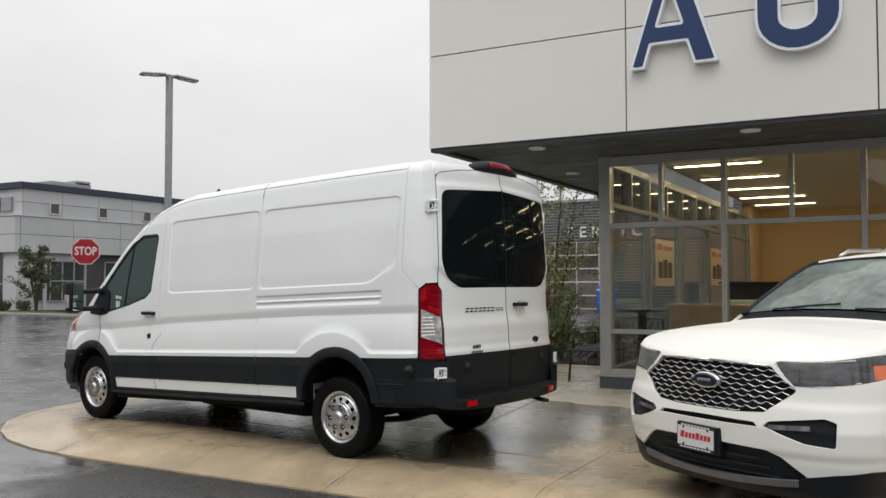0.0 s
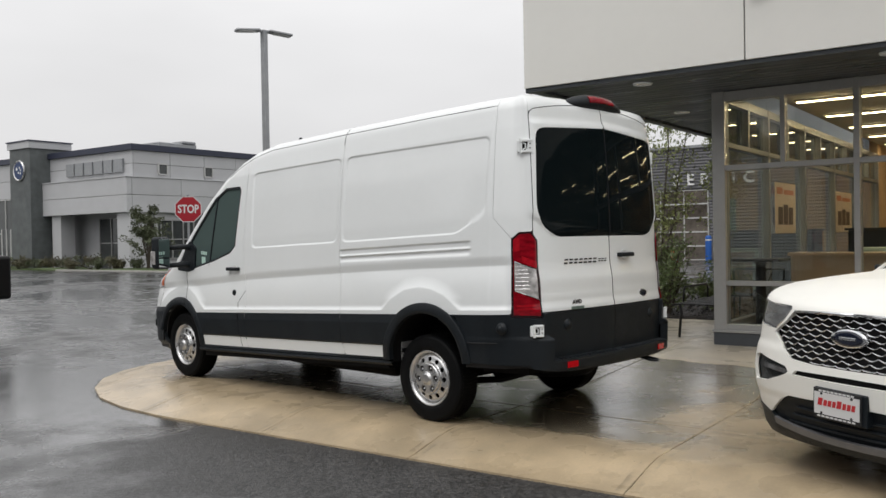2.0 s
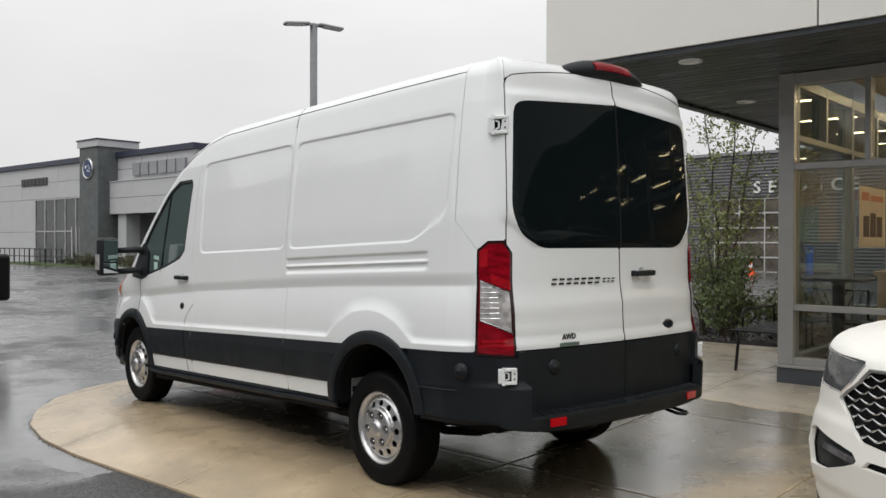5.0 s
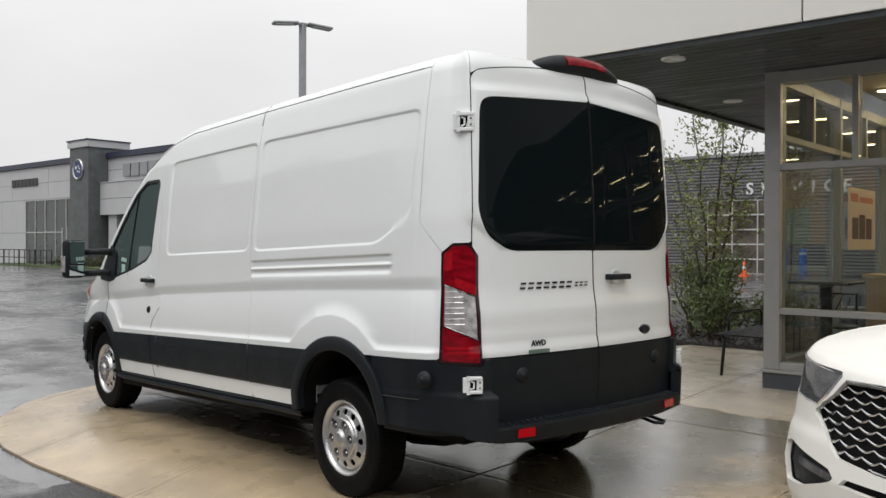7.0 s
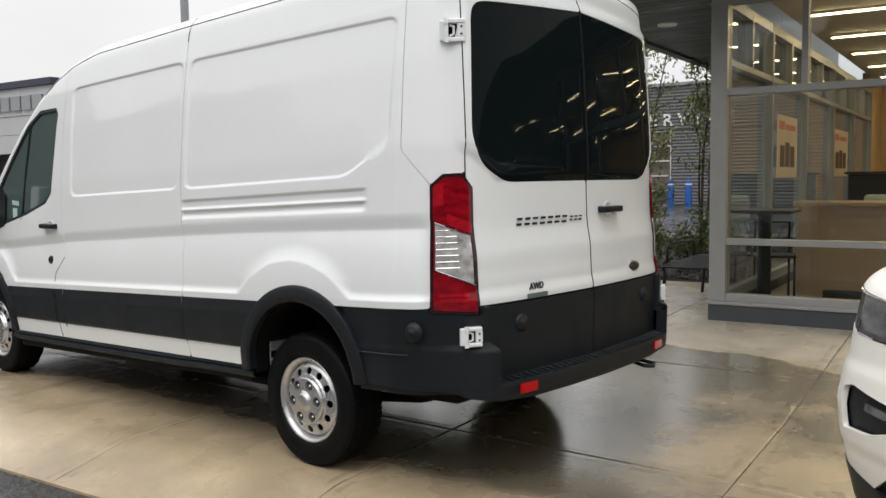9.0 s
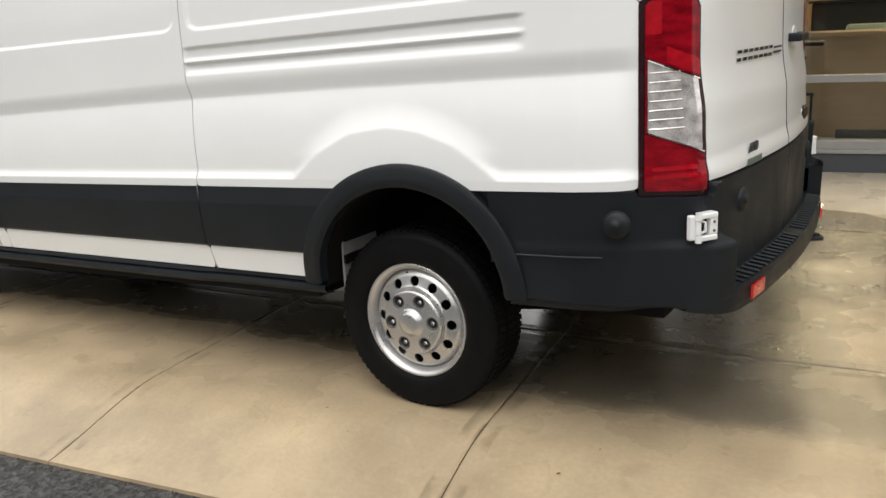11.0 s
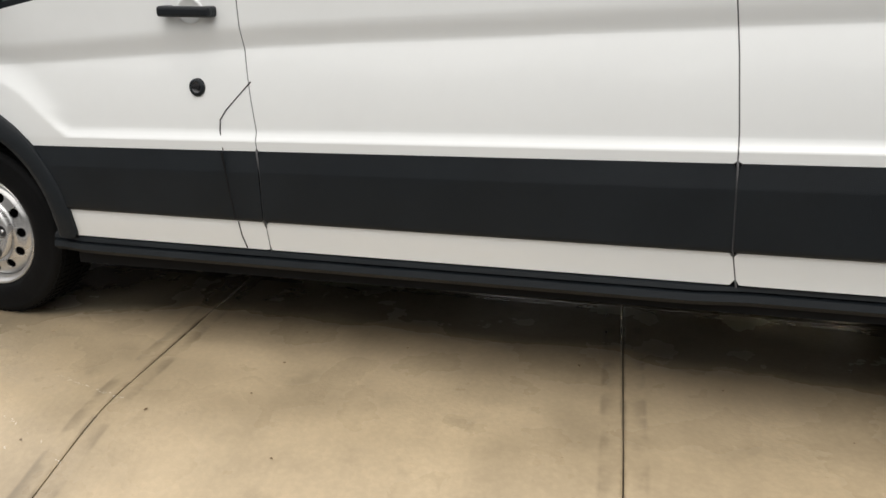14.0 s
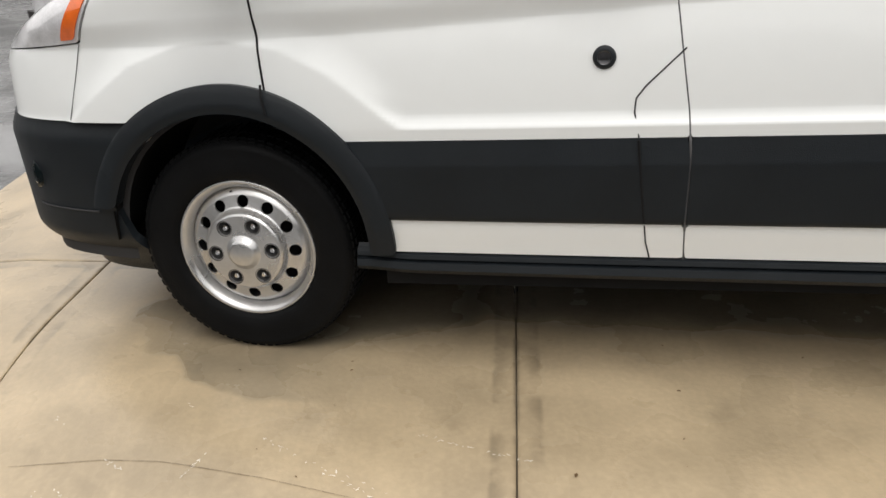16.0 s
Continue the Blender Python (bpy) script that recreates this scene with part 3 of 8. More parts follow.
def sign_letters():
    """Two raised letters of the fascia sign, blue faces with white returns."""
    a_out = [(0, 0), (0.165, 0), (0.24, 0.25), (0.62, 0.25), (0.70, 0), (0.95, 0), (0.58, 1.16), (0.37, 1.16)]
    a_hole = [(0.315, 0.46), (0.565, 0.46), (0.44, 0.86)]

    def u_shape(g):
        pts = []
        w, h, r = 0.82, 1.16, 0.36
        for k in range(13):
            t = math.pi + math.pi * k / 12
            pts.append((w / 2 + (w / 2 - g) * math.cos(t), r + (r - g) * math.sin(t)))
        pts += [(w - g, h - g), (w - 0.25 + g, h - g)]
        for k in range(9):
            t = 2 * math.pi - math.pi * k / 8
            pts.append((w / 2 + (w / 2 - 0.25 + g) * math.cos(t), r + (r - 0.24 + g) * math.sin(t)))
        return pts + [(0.25 - g, h - g), (g, h - g)]

    for name, x, kind in (("A", -1.36, 0), ("U", -0.04, 1)):
        m = Matrix.Translation((x, FY - 0.004, 3.84)) @ pose(0, 0, 0, 90, 0, 0)
        t = thing("sign_letter", "raised blue sign letter %s with a white edge on the fascia" % name, "sign letter", m, "fascia sign letters")
        lo, hi = -0.1, 1.3
        g = np.arange(lo, hi, 0.0125)
        if kind == 0:
            def sd(u, v):
                return np.maximum(poly_sdf(a_out, u, v), -poly_sdf(a_hole, u, v))
        else:
            def sd(u, v):
                return poly_sdf(u_shape(0.0), u, v)
        edge = sheet(g, g, sd, lambda u, v: np.stack([u, v, u * 0 + 0.09], 1), 0.09, (0, 0, -1))
        part("letter_edge", edge, M_SIGNEDGE, t)
        face = sheet(g, g, lambda u, v: sd(u, v) + 0.028, lambda u, v: np.stack([u, v, u * 0 + 0.094], 1), 0.004, (0, 0, -1))
        part("letter_face", face, M_BLUE, t)


def glazing():
    """The corner glass walls with their mullions, plinth and panes."""
    front = thing("wall_glass_front", "grey aluminium curtain wall with clear panes facing the lot", "glass wall", kind="structure")
    mains = [GX + 0.06 + 1.575 * k for k in range(9)]
    plx = 14.0
    part("plinth", boxed(GX + 0.03, plx, GY - 0.10, GY + 0.12, 0.05, 0.27), M_PLINTH, front)
    part("sill", boxed(GX + 0.01, plx, GY - 0.115, GY + 0.1, 0.272, 0.30, 0.004), M_ALU, front)
    part("corner_post", boxed(GX + 0.03, GX + 0.18, GY - 0.08, GY + 0.10, 0.302, FZ - 0.015, 0.004), M_ALU, front)
    for x in mains[1:]:
        part("mullion", boxed(x - 0.032, x + 0.032, GY - 0.075, GY + 0.09, 0.302, FZ - 0.015, 0.003), M_ALU, front)
    for z, h in ((0.335, 0.035), (0.865, 0.028), (2.255, 0.032), (3.115, 0.055)):
        for a, b in zip([GX + 0.18] + [q + 0.032 for q in mains[1:]], [q - 0.032 for q in mains[1:]] + [plx]):
            if b > a:
                part("transom", boxed(a, b, GY - 0.07, GY + 0.085, z - h, z + h, 0.003), M_ALU, front)
    for a, b in zip(mains, mains[1:]):
        c = (a + b) / 2
        part("mullion", boxed(c - 0.026, c + 0.026, GY - 0.066, GY + 0.08, 2.288, 3.059, 0.003), M_ALU, front)
        x0 = a + (0.121 if a == mains[0] else 0.033)
        for z0, z1 in ((0.371, 0.836), (0.894, 2.222)):
            p = part("pane", boxed(x0, b - 0.033, GY - 0.006, GY + 0.006, z0, z1), M_GLASS, front)
            p.visible_shadow = False
        for q0, q1 in ((x0, c - 0.027), (c + 0.027, b - 0.033)):
            p = part("pane", boxed(q0, q1, GY - 0.006, GY + 0.006, 2.288, 3.059), M_GLASS, front)
            p.visible_shadow = False
    side = thing("wall_glass_side", "grey aluminium side glass wall of the showroom", "glass wall", kind="structure")
    ys = [GY + 0.10, 13.32, 15.42, 17.62, 19.8, 22.2]
    part("plinth", boxed(GX + 0.03, GX + 0.16, GY + 0.125, 22.3, 0.05, 0.27), M_PLINTH, side)
    part("sill", boxed(GX + 0.01, GX + 0.16, GY + 0.105, 22.3, 0.272, 0.30, 0.004), M_ALU, side)
    for y in ys[1:]:
        part("mullion", boxed(GX + 0.03, GX + 0.15, y - 0.04, y + 0.04, 0.302, FZ - 0.015, 0.003), M_ALU, side)
    for y in [(p + q) / 2 for p, q in zip(ys, ys[1:])]:
        part("mullion", boxed(GX + 0.03, GX + 0.15, y - 0.03, y + 0.03, 2.59, FZ - 0.07, 0.003), M_ALU, side)
    for a, b in zip(ys, ys[1:]):
        for z, h in ((0.335, 0.035), (2.56, 0.03), (3.12, 0.05)):
            part("transom", boxed(GX + 0.035, GX + 0.145, a + 0.041, b - 0.041, z - h, z + h), M_ALU, side)
        p = part("pane", boxed(GX + 0.06, GX + 0.072, a + 0.041, b - 0.041, 0.371, 2.529), M_GLASS, side)
        p.visible_shadow = False
        p = part("pane", boxed(GX + 0.06, GX + 0.072, a + 0.041, b - 0.041, 2.591, 3.069), M_GLASS, side)
        p.visible_shadow = False


def interior():
    tagged(part("floor", boxed(GX + 0.05, 14, GY - 0.05, 24.2, 0.02, 0.16), M_FLOORTILE), "grey tiled showroom floor", "floor", kind="structure")
    tagged(part("ceiling", boxed(GX + 0.1, 14, GY + 0.12, 24.2, 3.42, 3.5), M_CEIL), "warm white showroom ceiling", "ceiling", kind="structure")
    tagged(part("wall_back", boxed(GX, 14, 24.2, 24.4, 0.02, 3.5), M_ORANGE), "tan orange back wall of the showroom", "wall", kind="structure")
    tagged(part("wall_side", boxed(GX - 0.05, GX + 0.12, 22.3, 24.2, 0.02, 3.5), M_ORANGE), "tan orange side wall", "wall", kind="structure")
    tagged(part("wall_end", boxed(14, 14.2, GY - 0.1, 24.4, 0.02, 6.6), M_PLASTER), "plain end wall", "wall", kind="structure")
    # row k = -1 is an extra, hidden row, added to brighten the desk
    for k in range(-1, 5):
        for x in (-1.4, 1.7, 4.8, 7.9):
            lamp = thing("ceiling_light", "long warm linear ceiling light recessed in the showroom ceiling", "ceiling light",
                         pose(x, 14.4 + 1.98 * k, 3.414), "showroom linear lights")
            part("frame", boxed(-0.70, 0.70, -0.17, 0.17, -0.030, 0.004, 0.004), M_CEIL, lamp)
            part("diffuser", boxed(-0.66, 0.66, -0.165, -0.085, -0.040, -0.031), M_LIGHT, lamp)


fascia()
sign_letters()
glazing()
interior()


# ---- the cargo van ----
# Its own axes: x ahead from the rear axle, y to its left, z up from the paving. The unladen body sits nose down.
RAKE = 0.042
VAN = pose(-2.880, 7.310, 0.0, 0, 0, 172.3)
van = thing("cargo_van", "white medium-roof cargo van with black mouldings parked on the apron", "van", VAN)


def smooth_curve(pts, step, before, after):
    """A Catmull-Rom curve through points, in even steps."""
    p = np.array(before + list(pts) + after, float)
    out = []
    for i in range(1, len(p) - 2):
        n = max(2, int(np.linalg.norm(p[i + 1] - p[i]) / step))
        for t in np.arange(n) / n:
            a, b, c, d = p[i - 1], p[i], p[i + 1], p[i + 2]
            out.append(0.5 * (2 * b + (c - a) * t + (2 * a - 5 * b + 4 * c - d) * t * t + (3 * b - a - 3 * c + d) * t ** 3))
    out.append(p[-2])
    return np.array(out)


class Outline:
    """A plan outline by arc length, with its outward normals."""

    def __init__(self, pts):
        c = smooth_curve(pts, 0.01, [(pts[1][0], -pts[1][1])], [(pts[-2][0], -pts[-2][1])])
        s = np.concatenate([[0], np.cumsum(np.hypot(*np.diff(c, axis=0).T))])
        self.s, self.length = s, s[-1]
        self.c = c
        t = np.gradient(c, axis=0)
        t /= np.maximum(np.hypot(t[:, 0], t[:, 1]), 1e-9)[:, None]
        self.n = np.stack([t[:, 1], -t[:, 0]], 1)
        # a wider-turning direction, along which the body leans in without folding
        flip = np.array([1.0, -1.0])
        long = np.concatenate([self.n[::-1] * flip, self.n, self.n[::-1] * flip])
        k = np.hanning(61)
        m = np.stack([np.convolve(long[:, i], k / k.sum(), "same") for i in (0, 1)], 1)[len(s):2 * len(s)]
        self.lean = m / np.hypot(m[:, 0], m[:, 1])[:, None]

    def at(self, u):
        g = [np.interp(u, self.s, q) for q in (self.c[:, 0], self.c[:, 1], self.n[:, 0], self.n[:, 1])]
        return g

    def lean_at(self, u):
        return np.interp(u, self.s, self.lean[:, 0]), np.interp(u, self.s, self.lean[:, 1])

    def s_of_x(self, x):
        """The arc length at which the flank passes x."""
        return float(np.interp(-x, -self.c[:, 0], self.s))


van_plan = Outline([(4.74, 0), (4.72, 0.40), (4.66, 0.70), (4.53, 0.88), (4.26, 0.978), (3.75, 1.015), (3.0, 1.03), (1.0, 1.03), (-0.45, 1.03), (-0.70, 1.02),
                    (-0.84, 0.985), (-0.93, 0.925), (-0.985, 0.84), (-1.03, 0.55), (-1.06, 0)])
if van_plan.n[len(van_plan.n) // 2, 1] < 0:
    van_plan.n, van_plan.lean = -van_plan.n, -van_plan.lean
TUMBLE_Z = [0.2, 0.5, 0.9, 1.25, 1.6, 2.0, 2.25, 2.4, 2.6]
TUMBLE_I = [0.03, 0.02, 0.0, 0.008, 0.025, 0.065, 0.10, 0.13, 0.18]
RAIL_X = [-2, -0.9, 0.0, 1.0, 2.2, 2.5, 2.75, 3.0, 3.25, 3.5, 3.75, 3.95, 4.1, 4.35, 4.55, 4.66, 4.72]
RAIL_Z = [2.505, 2.505, 2.522, 2.532, 2.532, 2.49, 2.41, 2.28, 2.10, 1.88, 1.65, 1.47, 1.37, 1.28, 1.20, 1.13, 1.06]


def rail(x):
    return np.interp(x, RAIL_X, RAIL_Z)


RAIL_R = 0.11


REAR_PANEL = [(1.03, 1.495), (-0.33, 1.490), (-0.62, 1.63), (-0.64, 2.205), (1.03, 2.240)]
FRONT_PANEL = [(1.11, 1.498), (2.42, 1.508), (2.46, 2.250), (1.11, 2.243)]
REAR_BULGE = [(0.52, 0.88), (0.484, 0.90), (0.367, 0.992), (0.21, 1.066), (0.045, 1.085), (-0.094, 1.066), (-0.227, 1.019), (-0.324, 0.957), (-0.388, 0.909), (-0.43, 0.88), (-0.43, 0.5), (0.5, 0.5)]
FRONT_BULGE = [(4.34, 0.86), (4.20, 0.98), (4.05, 1.085), (3.90, 1.135), (3.75, 1.145), (3.58, 1.117), (3.44, 1.05), (3.325, 0.962), (3.24, 0.90), (3.20, 0.87), (3.28, 0.5), (4.28, 0.5)]


REAR_PANEL, FRONT_PANEL = round_poly(REAR_PANEL, 0.06, 4), round_poly(FRONT_PANEL, 0.07, 4)


def flank_relief(x, z, mask):
    """How far the flank's pressings stand out of its plain surface."""
    crease = np.interp(x, [-0.7, 0.3, 1.0, 2.4, 3.4, 4.0], [1.284, 1.284, 1.277, 1.250, 1.205, 1.19]) - z
    d = -0.0165 * smooth_step(-0.022, 0.066, crease)
    d = d + 0.034 * (1 - (1 - np.clip((crease - 0.056) / 0.28, 0, 1)) ** 2)
    # the lip over the moulding and the arch swellings rise softly and end in a crisp crest
    d_arch = np.minimum(poly_sdf(REAR_BULGE, x, z), poly_sdf(FRONT_BULGE, x, z))
    region = np.minimum(z - 0.900, d_arch)
    width = 0.042 + 0.050 * smooth_step(0.93, 1.0, z)
    d = d + 0.0165 * (1 - np.clip(region / width, 0, 1)) ** 2
    d = d - 0.010 * smooth_step(0.62, 0.50, z)
    for poly in (REAR_PANEL, FRONT_PANEL):
        d = d - 0.008 * smooth_step(0.005, -0.006, poly_sdf(poly, x, z))
    rib = smooth_step(-0.50, -0.44, x) * smooth_step(1.06, 1.05, x)
    d = d + rib * (-0.011 * smooth_step(1.428, 1.418, z) * smooth_step(1.368, 1.385, z) - 0.013 * smooth_step(1.366, 1.358, z) * smooth_step(1.310, 1.342, z))
    return d * mask


def rear_relief(y, z, mask):
    d = -0.012 * smooth_step(1.12, 1.0, z) * smooth_step(0.88, 0.95, z)
    d = d + 0.016 * smooth_step(0.03, -0.02, poly_sdf([(-0.2, 1.45), (0.70, 1.45), (0.90, 1.60), (0.87, 2.28), (-0.2, 2.32)], y, z))
    return d * mask


def van_wall(lift=0.0, side=1, relief=True):
    def pos(u, z):
        x, y, nx, ny = van_plan.at(u)
        z0 = np.minimum(z, rail(x))
        q = np.clip((z0 - (rail(x) - RAIL_R)) / RAIL_R, 0, 1)
        inset = np.interp(z0, TUMBLE_Z, TUMBLE_I) + RAIL_R * (1 - np.sqrt(np.maximum(0, 1 - q * q)))
        # the tail stands more upright than the flanks, and swells below the windows
        tail = smooth_step(-0.86, -1.0, x)
        inset = inset - tail * 0.45 * np.interp(z0, TUMBLE_Z, TUMBLE_I)
        off = lift + 0 * inset
        lx, ly = van_plan.lean_at(u)
        if relief:
            flank = smooth_step(-0.90, -0.78, x) * smooth_step(0.80, 0.92, y)
            off = off + flank_relief(x, z, flank) + rear_relief(y, z, smooth_step(-0.93, -0.97, x))
        px, py = x + nx * off - lx * inset, np.maximum(0, y + ny * off - ly * inset)
        px = px - tail * (0.012 + 0.036 * smooth_step(1.26, 0.96, z))
        return np.stack([px, side * py, z - RAKE * px], 1)
    return pos


U_SEAM = van_plan.s[np.argmin(np.hypot(van_plan.c[:, 0] + 0.965, van_plan.c[:, 1] - 0.88))]
U_LINE = van_plan.s_of_x(-0.70)
U_END = van_plan.length


def van_x(u):
    return van_plan.at(u)[0]


def arch_sdf(x, z, cx, cz, r):
    """A wheel opening: round above, straight sides below."""
    top = np.hypot(x - cx, (z - cz)) - r
    low = np.abs(x - cx) - r
    return np.where(z > cz, top, low)


def openings(x, z):
    return np.minimum(arch_sdf(x, z, 0.0, 0.50, 0.415), arch_sdf(x, z, 3.755, 0.545, 0.415))


DOOR_REAR = [(0.5, 2.475), (0.63, 2.480), (0.80, 2.478), (0.93, 2.490), (1.06, 2.512), (1.2, 2.535), (1.5, 2.555), (2.0, 2.565), (2.4, 2.56)]
DOOR_FRONT = [(0.5, 3.52), (0.72, 3.56), (0.905, 3.601), (1.0, 3.622), (1.12, 3.640), (1.25, 3.655), (1.32, 3.660)]
BSEAM = [(0.5, 0.985), (0.62, 1.005), (0.8, 1.012), (0.95, 1.020), (1.15, 1.040), (1.3, 1.060), (1.5, 1.07), (2.5, 1.085)]


def line_x(table, z):
    return np.interp(z, [a for a, _ in table], [b for _, b in table])


CAB_WINDOW = [(2.71, 1.54), (2.66, 2.10), (2.70, 2.145), (2.95, 2.15), (3.14, 2.06), (3.40, 1.83), (3.66, 1.58), (3.86, 1.34), (3.62, 1.315), (3.1, 1.40), (2.80, 1.47)]
GAP = 0.0020
zs_body = np.concatenate([np.arange(0.42, 0.86, 0.03), np.arange(0.86, 1.32, 0.0125), np.arange(1.32, 1.56, 0.006), np.arange(1.56, 2.14, 0.025), np.arange(2.14, 2.27, 0.006),
                          np.arange(2.27, 2.40, 0.02), np.arange(2.40, 2.56, 0.01)])
u_steps = np.unique(np.concatenate([np.arange(0, van_plan.s_of_x(4.3), 0.03), np.arange(van_plan.s_of_x(4.3), U_LINE, 0.022), np.arange(U_LINE, U_END, 0.014), [U_END]]))
STRIP_T = 0.866
zs_fine = np.unique(np.round(np.concatenate([zs_body, np.arange(0.866, 1.32, 0.0075)]), 4))
u_fine = np.unique(np.concatenate([np.arange(0, van_plan.s_of_x(4.3), 0.024), np.arange(van_plan.s_of_x(4.3), U_LINE, 0.012), np.arange(U_LINE, U_END, 0.012), [U_END]]))
zs_strip = np.array([0.575, 0.585, 0.595, 0.600, 0.605, 0.610, 0.616, 0.622, 0.628, 0.634, 0.640, 0.648, 0.67, 0.72, 0.76, 0.785, 0.793, 0.799, 0.805, 0.812, 0.83, 0.85, STRIP_T])


def moulding_lift(x, z):
    """The moulding's section: a slope towards the sky above, a crisp edge, a flat face, a rounded foot."""
    return 0.0135 - 0.0125 * np.clip((z - 0.797) / (STRIP_T - 0.797), 0, 1) - 0.008 * np.clip(1 - (z - strip_b(x)) / 0.014, 0, 1) ** 2


def strip_b(x):
    return 0.601 + 0.010 * x


def sill_b(x):
    return 0.500 + 0.009 * x


def panel_spans():
    """Name, and a signed distance, for each painted panel of one flank."""
    def x_between(lo, hi):
        def f(u, z):
            x = van_x(u)
            a = (line_x(lo, z) if lo is not None else -9) + GAP
            b = (line_x(hi, z) if hi is not None else 9) - GAP
            return np.maximum(np.maximum(a - x, x - b), u - U_LINE + GAP)
        return f

    reach = U_SEAM - 0.158 - U_LINE

    def diagonal(z):
        """The corner panel's front edge runs to the tail lamp's upper corner; below it the side panel meets the lamp."""
        return U_LINE + np.where(z < 1.425, U_SEAM - U_LINE, np.clip((1.59 - z) / 0.165, 0, 1) * reach)

    def corner(u, z):
        return np.maximum(diagonal(z) + GAP - u, u - U_SEAM + GAP)

    def quarter(u, z):
        x = van_x(u)
        return np.maximum(x - line_x(BSEAM, z) + GAP, u - diagonal(z) + GAP)

    def rear_door(u, z):
        return np.maximum(U_SEAM + GAP - u, u - U_END + 0.0055)

    return {"fender": x_between(DOOR_FRONT, None), "cab_door": x_between(DOOR_REAR, DOOR_FRONT), "front_side_panel": x_between(BSEAM, DOOR_REAR),
            "rear_side_panel": quarter, "rear_corner_panel": corner, "rear_door": rear_door, "rear_header": rear_door}


REAR_GLASS = round_poly([(-0.2, 1.422), (0.66, 1.422), (0.80, 1.505), (0.855, 1.625), (0.838, 2.20), (0.78, 2.238), (-0.2, 2.29)], 0.07)


def lamp_sdf(u, z):
    """The tail lamp's outline, wrapped round the rear corner."""
    s = u - (U_SEAM - 0.158)
    return poly_sdf([(0.0, 0.845), (0.188, 0.830), (0.192, 1.40), (0.145, 1.468), (0.060, 1.468), (0.0, 1.42)], s, z)


HEADLAMP = [(4.105, 1.36), (4.222, 1.150), (4.34, 1.140), (4.9, 1.10), (4.9, 1.30), (4.45, 1.38), (4.20, 1.40)]


def clear_of_bumpers(x, z):
    """Mouldings run between the wheels only, up to the middle of the arch flares."""
    return np.maximum(np.maximum(0.05 - x, x - 3.72), np.maximum(-arch_sdf(x, z, 0.0, 0.50, 0.425), -arch_sdf(x, z, 3.765, 0.545, 0.445)))


def painted(name, f):
    def sdf(u, z):
        x, y = van_plan.at(u)[:2]
        s = np.maximum(f(u, z), z - rail(x) + 0.0)
        s = np.maximum(s, -openings(x, z) * np.where(y > 0.5, 1, -1) if name not in ("rear_door", "rear_header") else -9.0)
        if name in ("rear_corner_panel", "rear_door", "rear_side_panel"):
            s = np.maximum(s, -lamp_sdf(u, z) + 0.002)
            if name != "rear_side_panel":
                s = np.maximum(s, STRIP_T + 0.005 - z)
        if name in ("rear_door", "rear_header"):
            top = rail(x) - 0.056 - 0.075 * (y / 0.85) ** 2
            a, b = U_SEAM + GAP - u, z - top
            r = 0.055
            door = np.minimum(np.maximum(a, b) + r, 0) + np.hypot(np.maximum(a + r, 0), np.maximum(b + r, 0)) - r
            s = np.maximum(s, np.maximum(door, -poly_sdf(REAR_GLASS, y, z)) if name == "rear_door" else np.maximum(0.006 - door, 2.2 - z))
        if name == "cab_door":
            s = np.maximum(s, -poly_sdf(CAB_WINDOW, x, z))
            s = np.maximum(s, z - rail(x) + 0.03)
        if name == "fender":
            s = np.maximum(s, -poly_sdf(HEADLAMP, x, z) + 0.002)
            s = np.maximum(s, np.where(x > 4.05, 0.925 - z, -9))
        return s
    return sdf


def van_shell(side):
    pos = van_wall(0.0, side)
    us, zs = (u_fine, zs_fine) if side == 1 else (u_steps, zs_body)
    doors = {}
    for name, f in panel_spans().items():
        base = painted(name, f)
        upper = sheet(us, zs, lambda u, z: np.maximum(base(u, z), STRIP_T + 0.001 - z), pos, 0.014)
        ob = part(name, upper, M_PAINT, van, smooth=True)
        doors[name] = ob
        if name in ("cab_door", "front_side_panel", "rear_side_panel", "fender"):
            strip = sheet(us, zs_strip, lambda u, z: np.maximum(base(u, z), np.maximum(np.maximum(strip_b(van_x(u)) - z, z - STRIP_T), clear_of_bumpers(van_x(u), z))) + 0.0005,
                          lambda u, z: van_wall(moulding_lift(van_x(u), z), side)(u, z), 0.022)
            if len(strip.verts):
                part("side_moulding", strip, M_BLACK, ob, "black plastic body-side moulding", smooth=True)
            else:
                strip.free()
            sill = sheet(us, np.linspace(0.49, 0.65, 10), lambda u, z: np.maximum(base(u, z), np.maximum(np.maximum(sill_b(van_x(u)) - z, z - strip_b(van_x(u)) + 0.001), clear_of_bumpers(van_x(u), z))), pos, 0.014)
            if len(sill.verts):
                part("sill_panel", sill, M_PAINT, ob, smooth=True)
            else:
                sill.free()
    return doors


def liner(side):
    """The dark inner shell that shows in the seams."""
    def sdf(u, z):
        x, y = van_plan.at(u)[:2]
        s = np.maximum(z - rail(x) + 0.05, -np.where(y > 0.5, openings(x, z), 9.0) - 0.01)
        s = np.maximum(s, -poly_sdf(CAB_WINDOW, x, z) + 0.0)
        return s
    us = np.concatenate([np.arange(0.0, U_LINE, 0.06), np.arange(U_LINE, U_END, 0.03)])
    bm = sheet(us, np.arange(0.46, 2.56, 0.05), sdf, van_wall(-0.030, side), 0)
    part("inner_shell", bm, M_LINER, van, smooth=True)


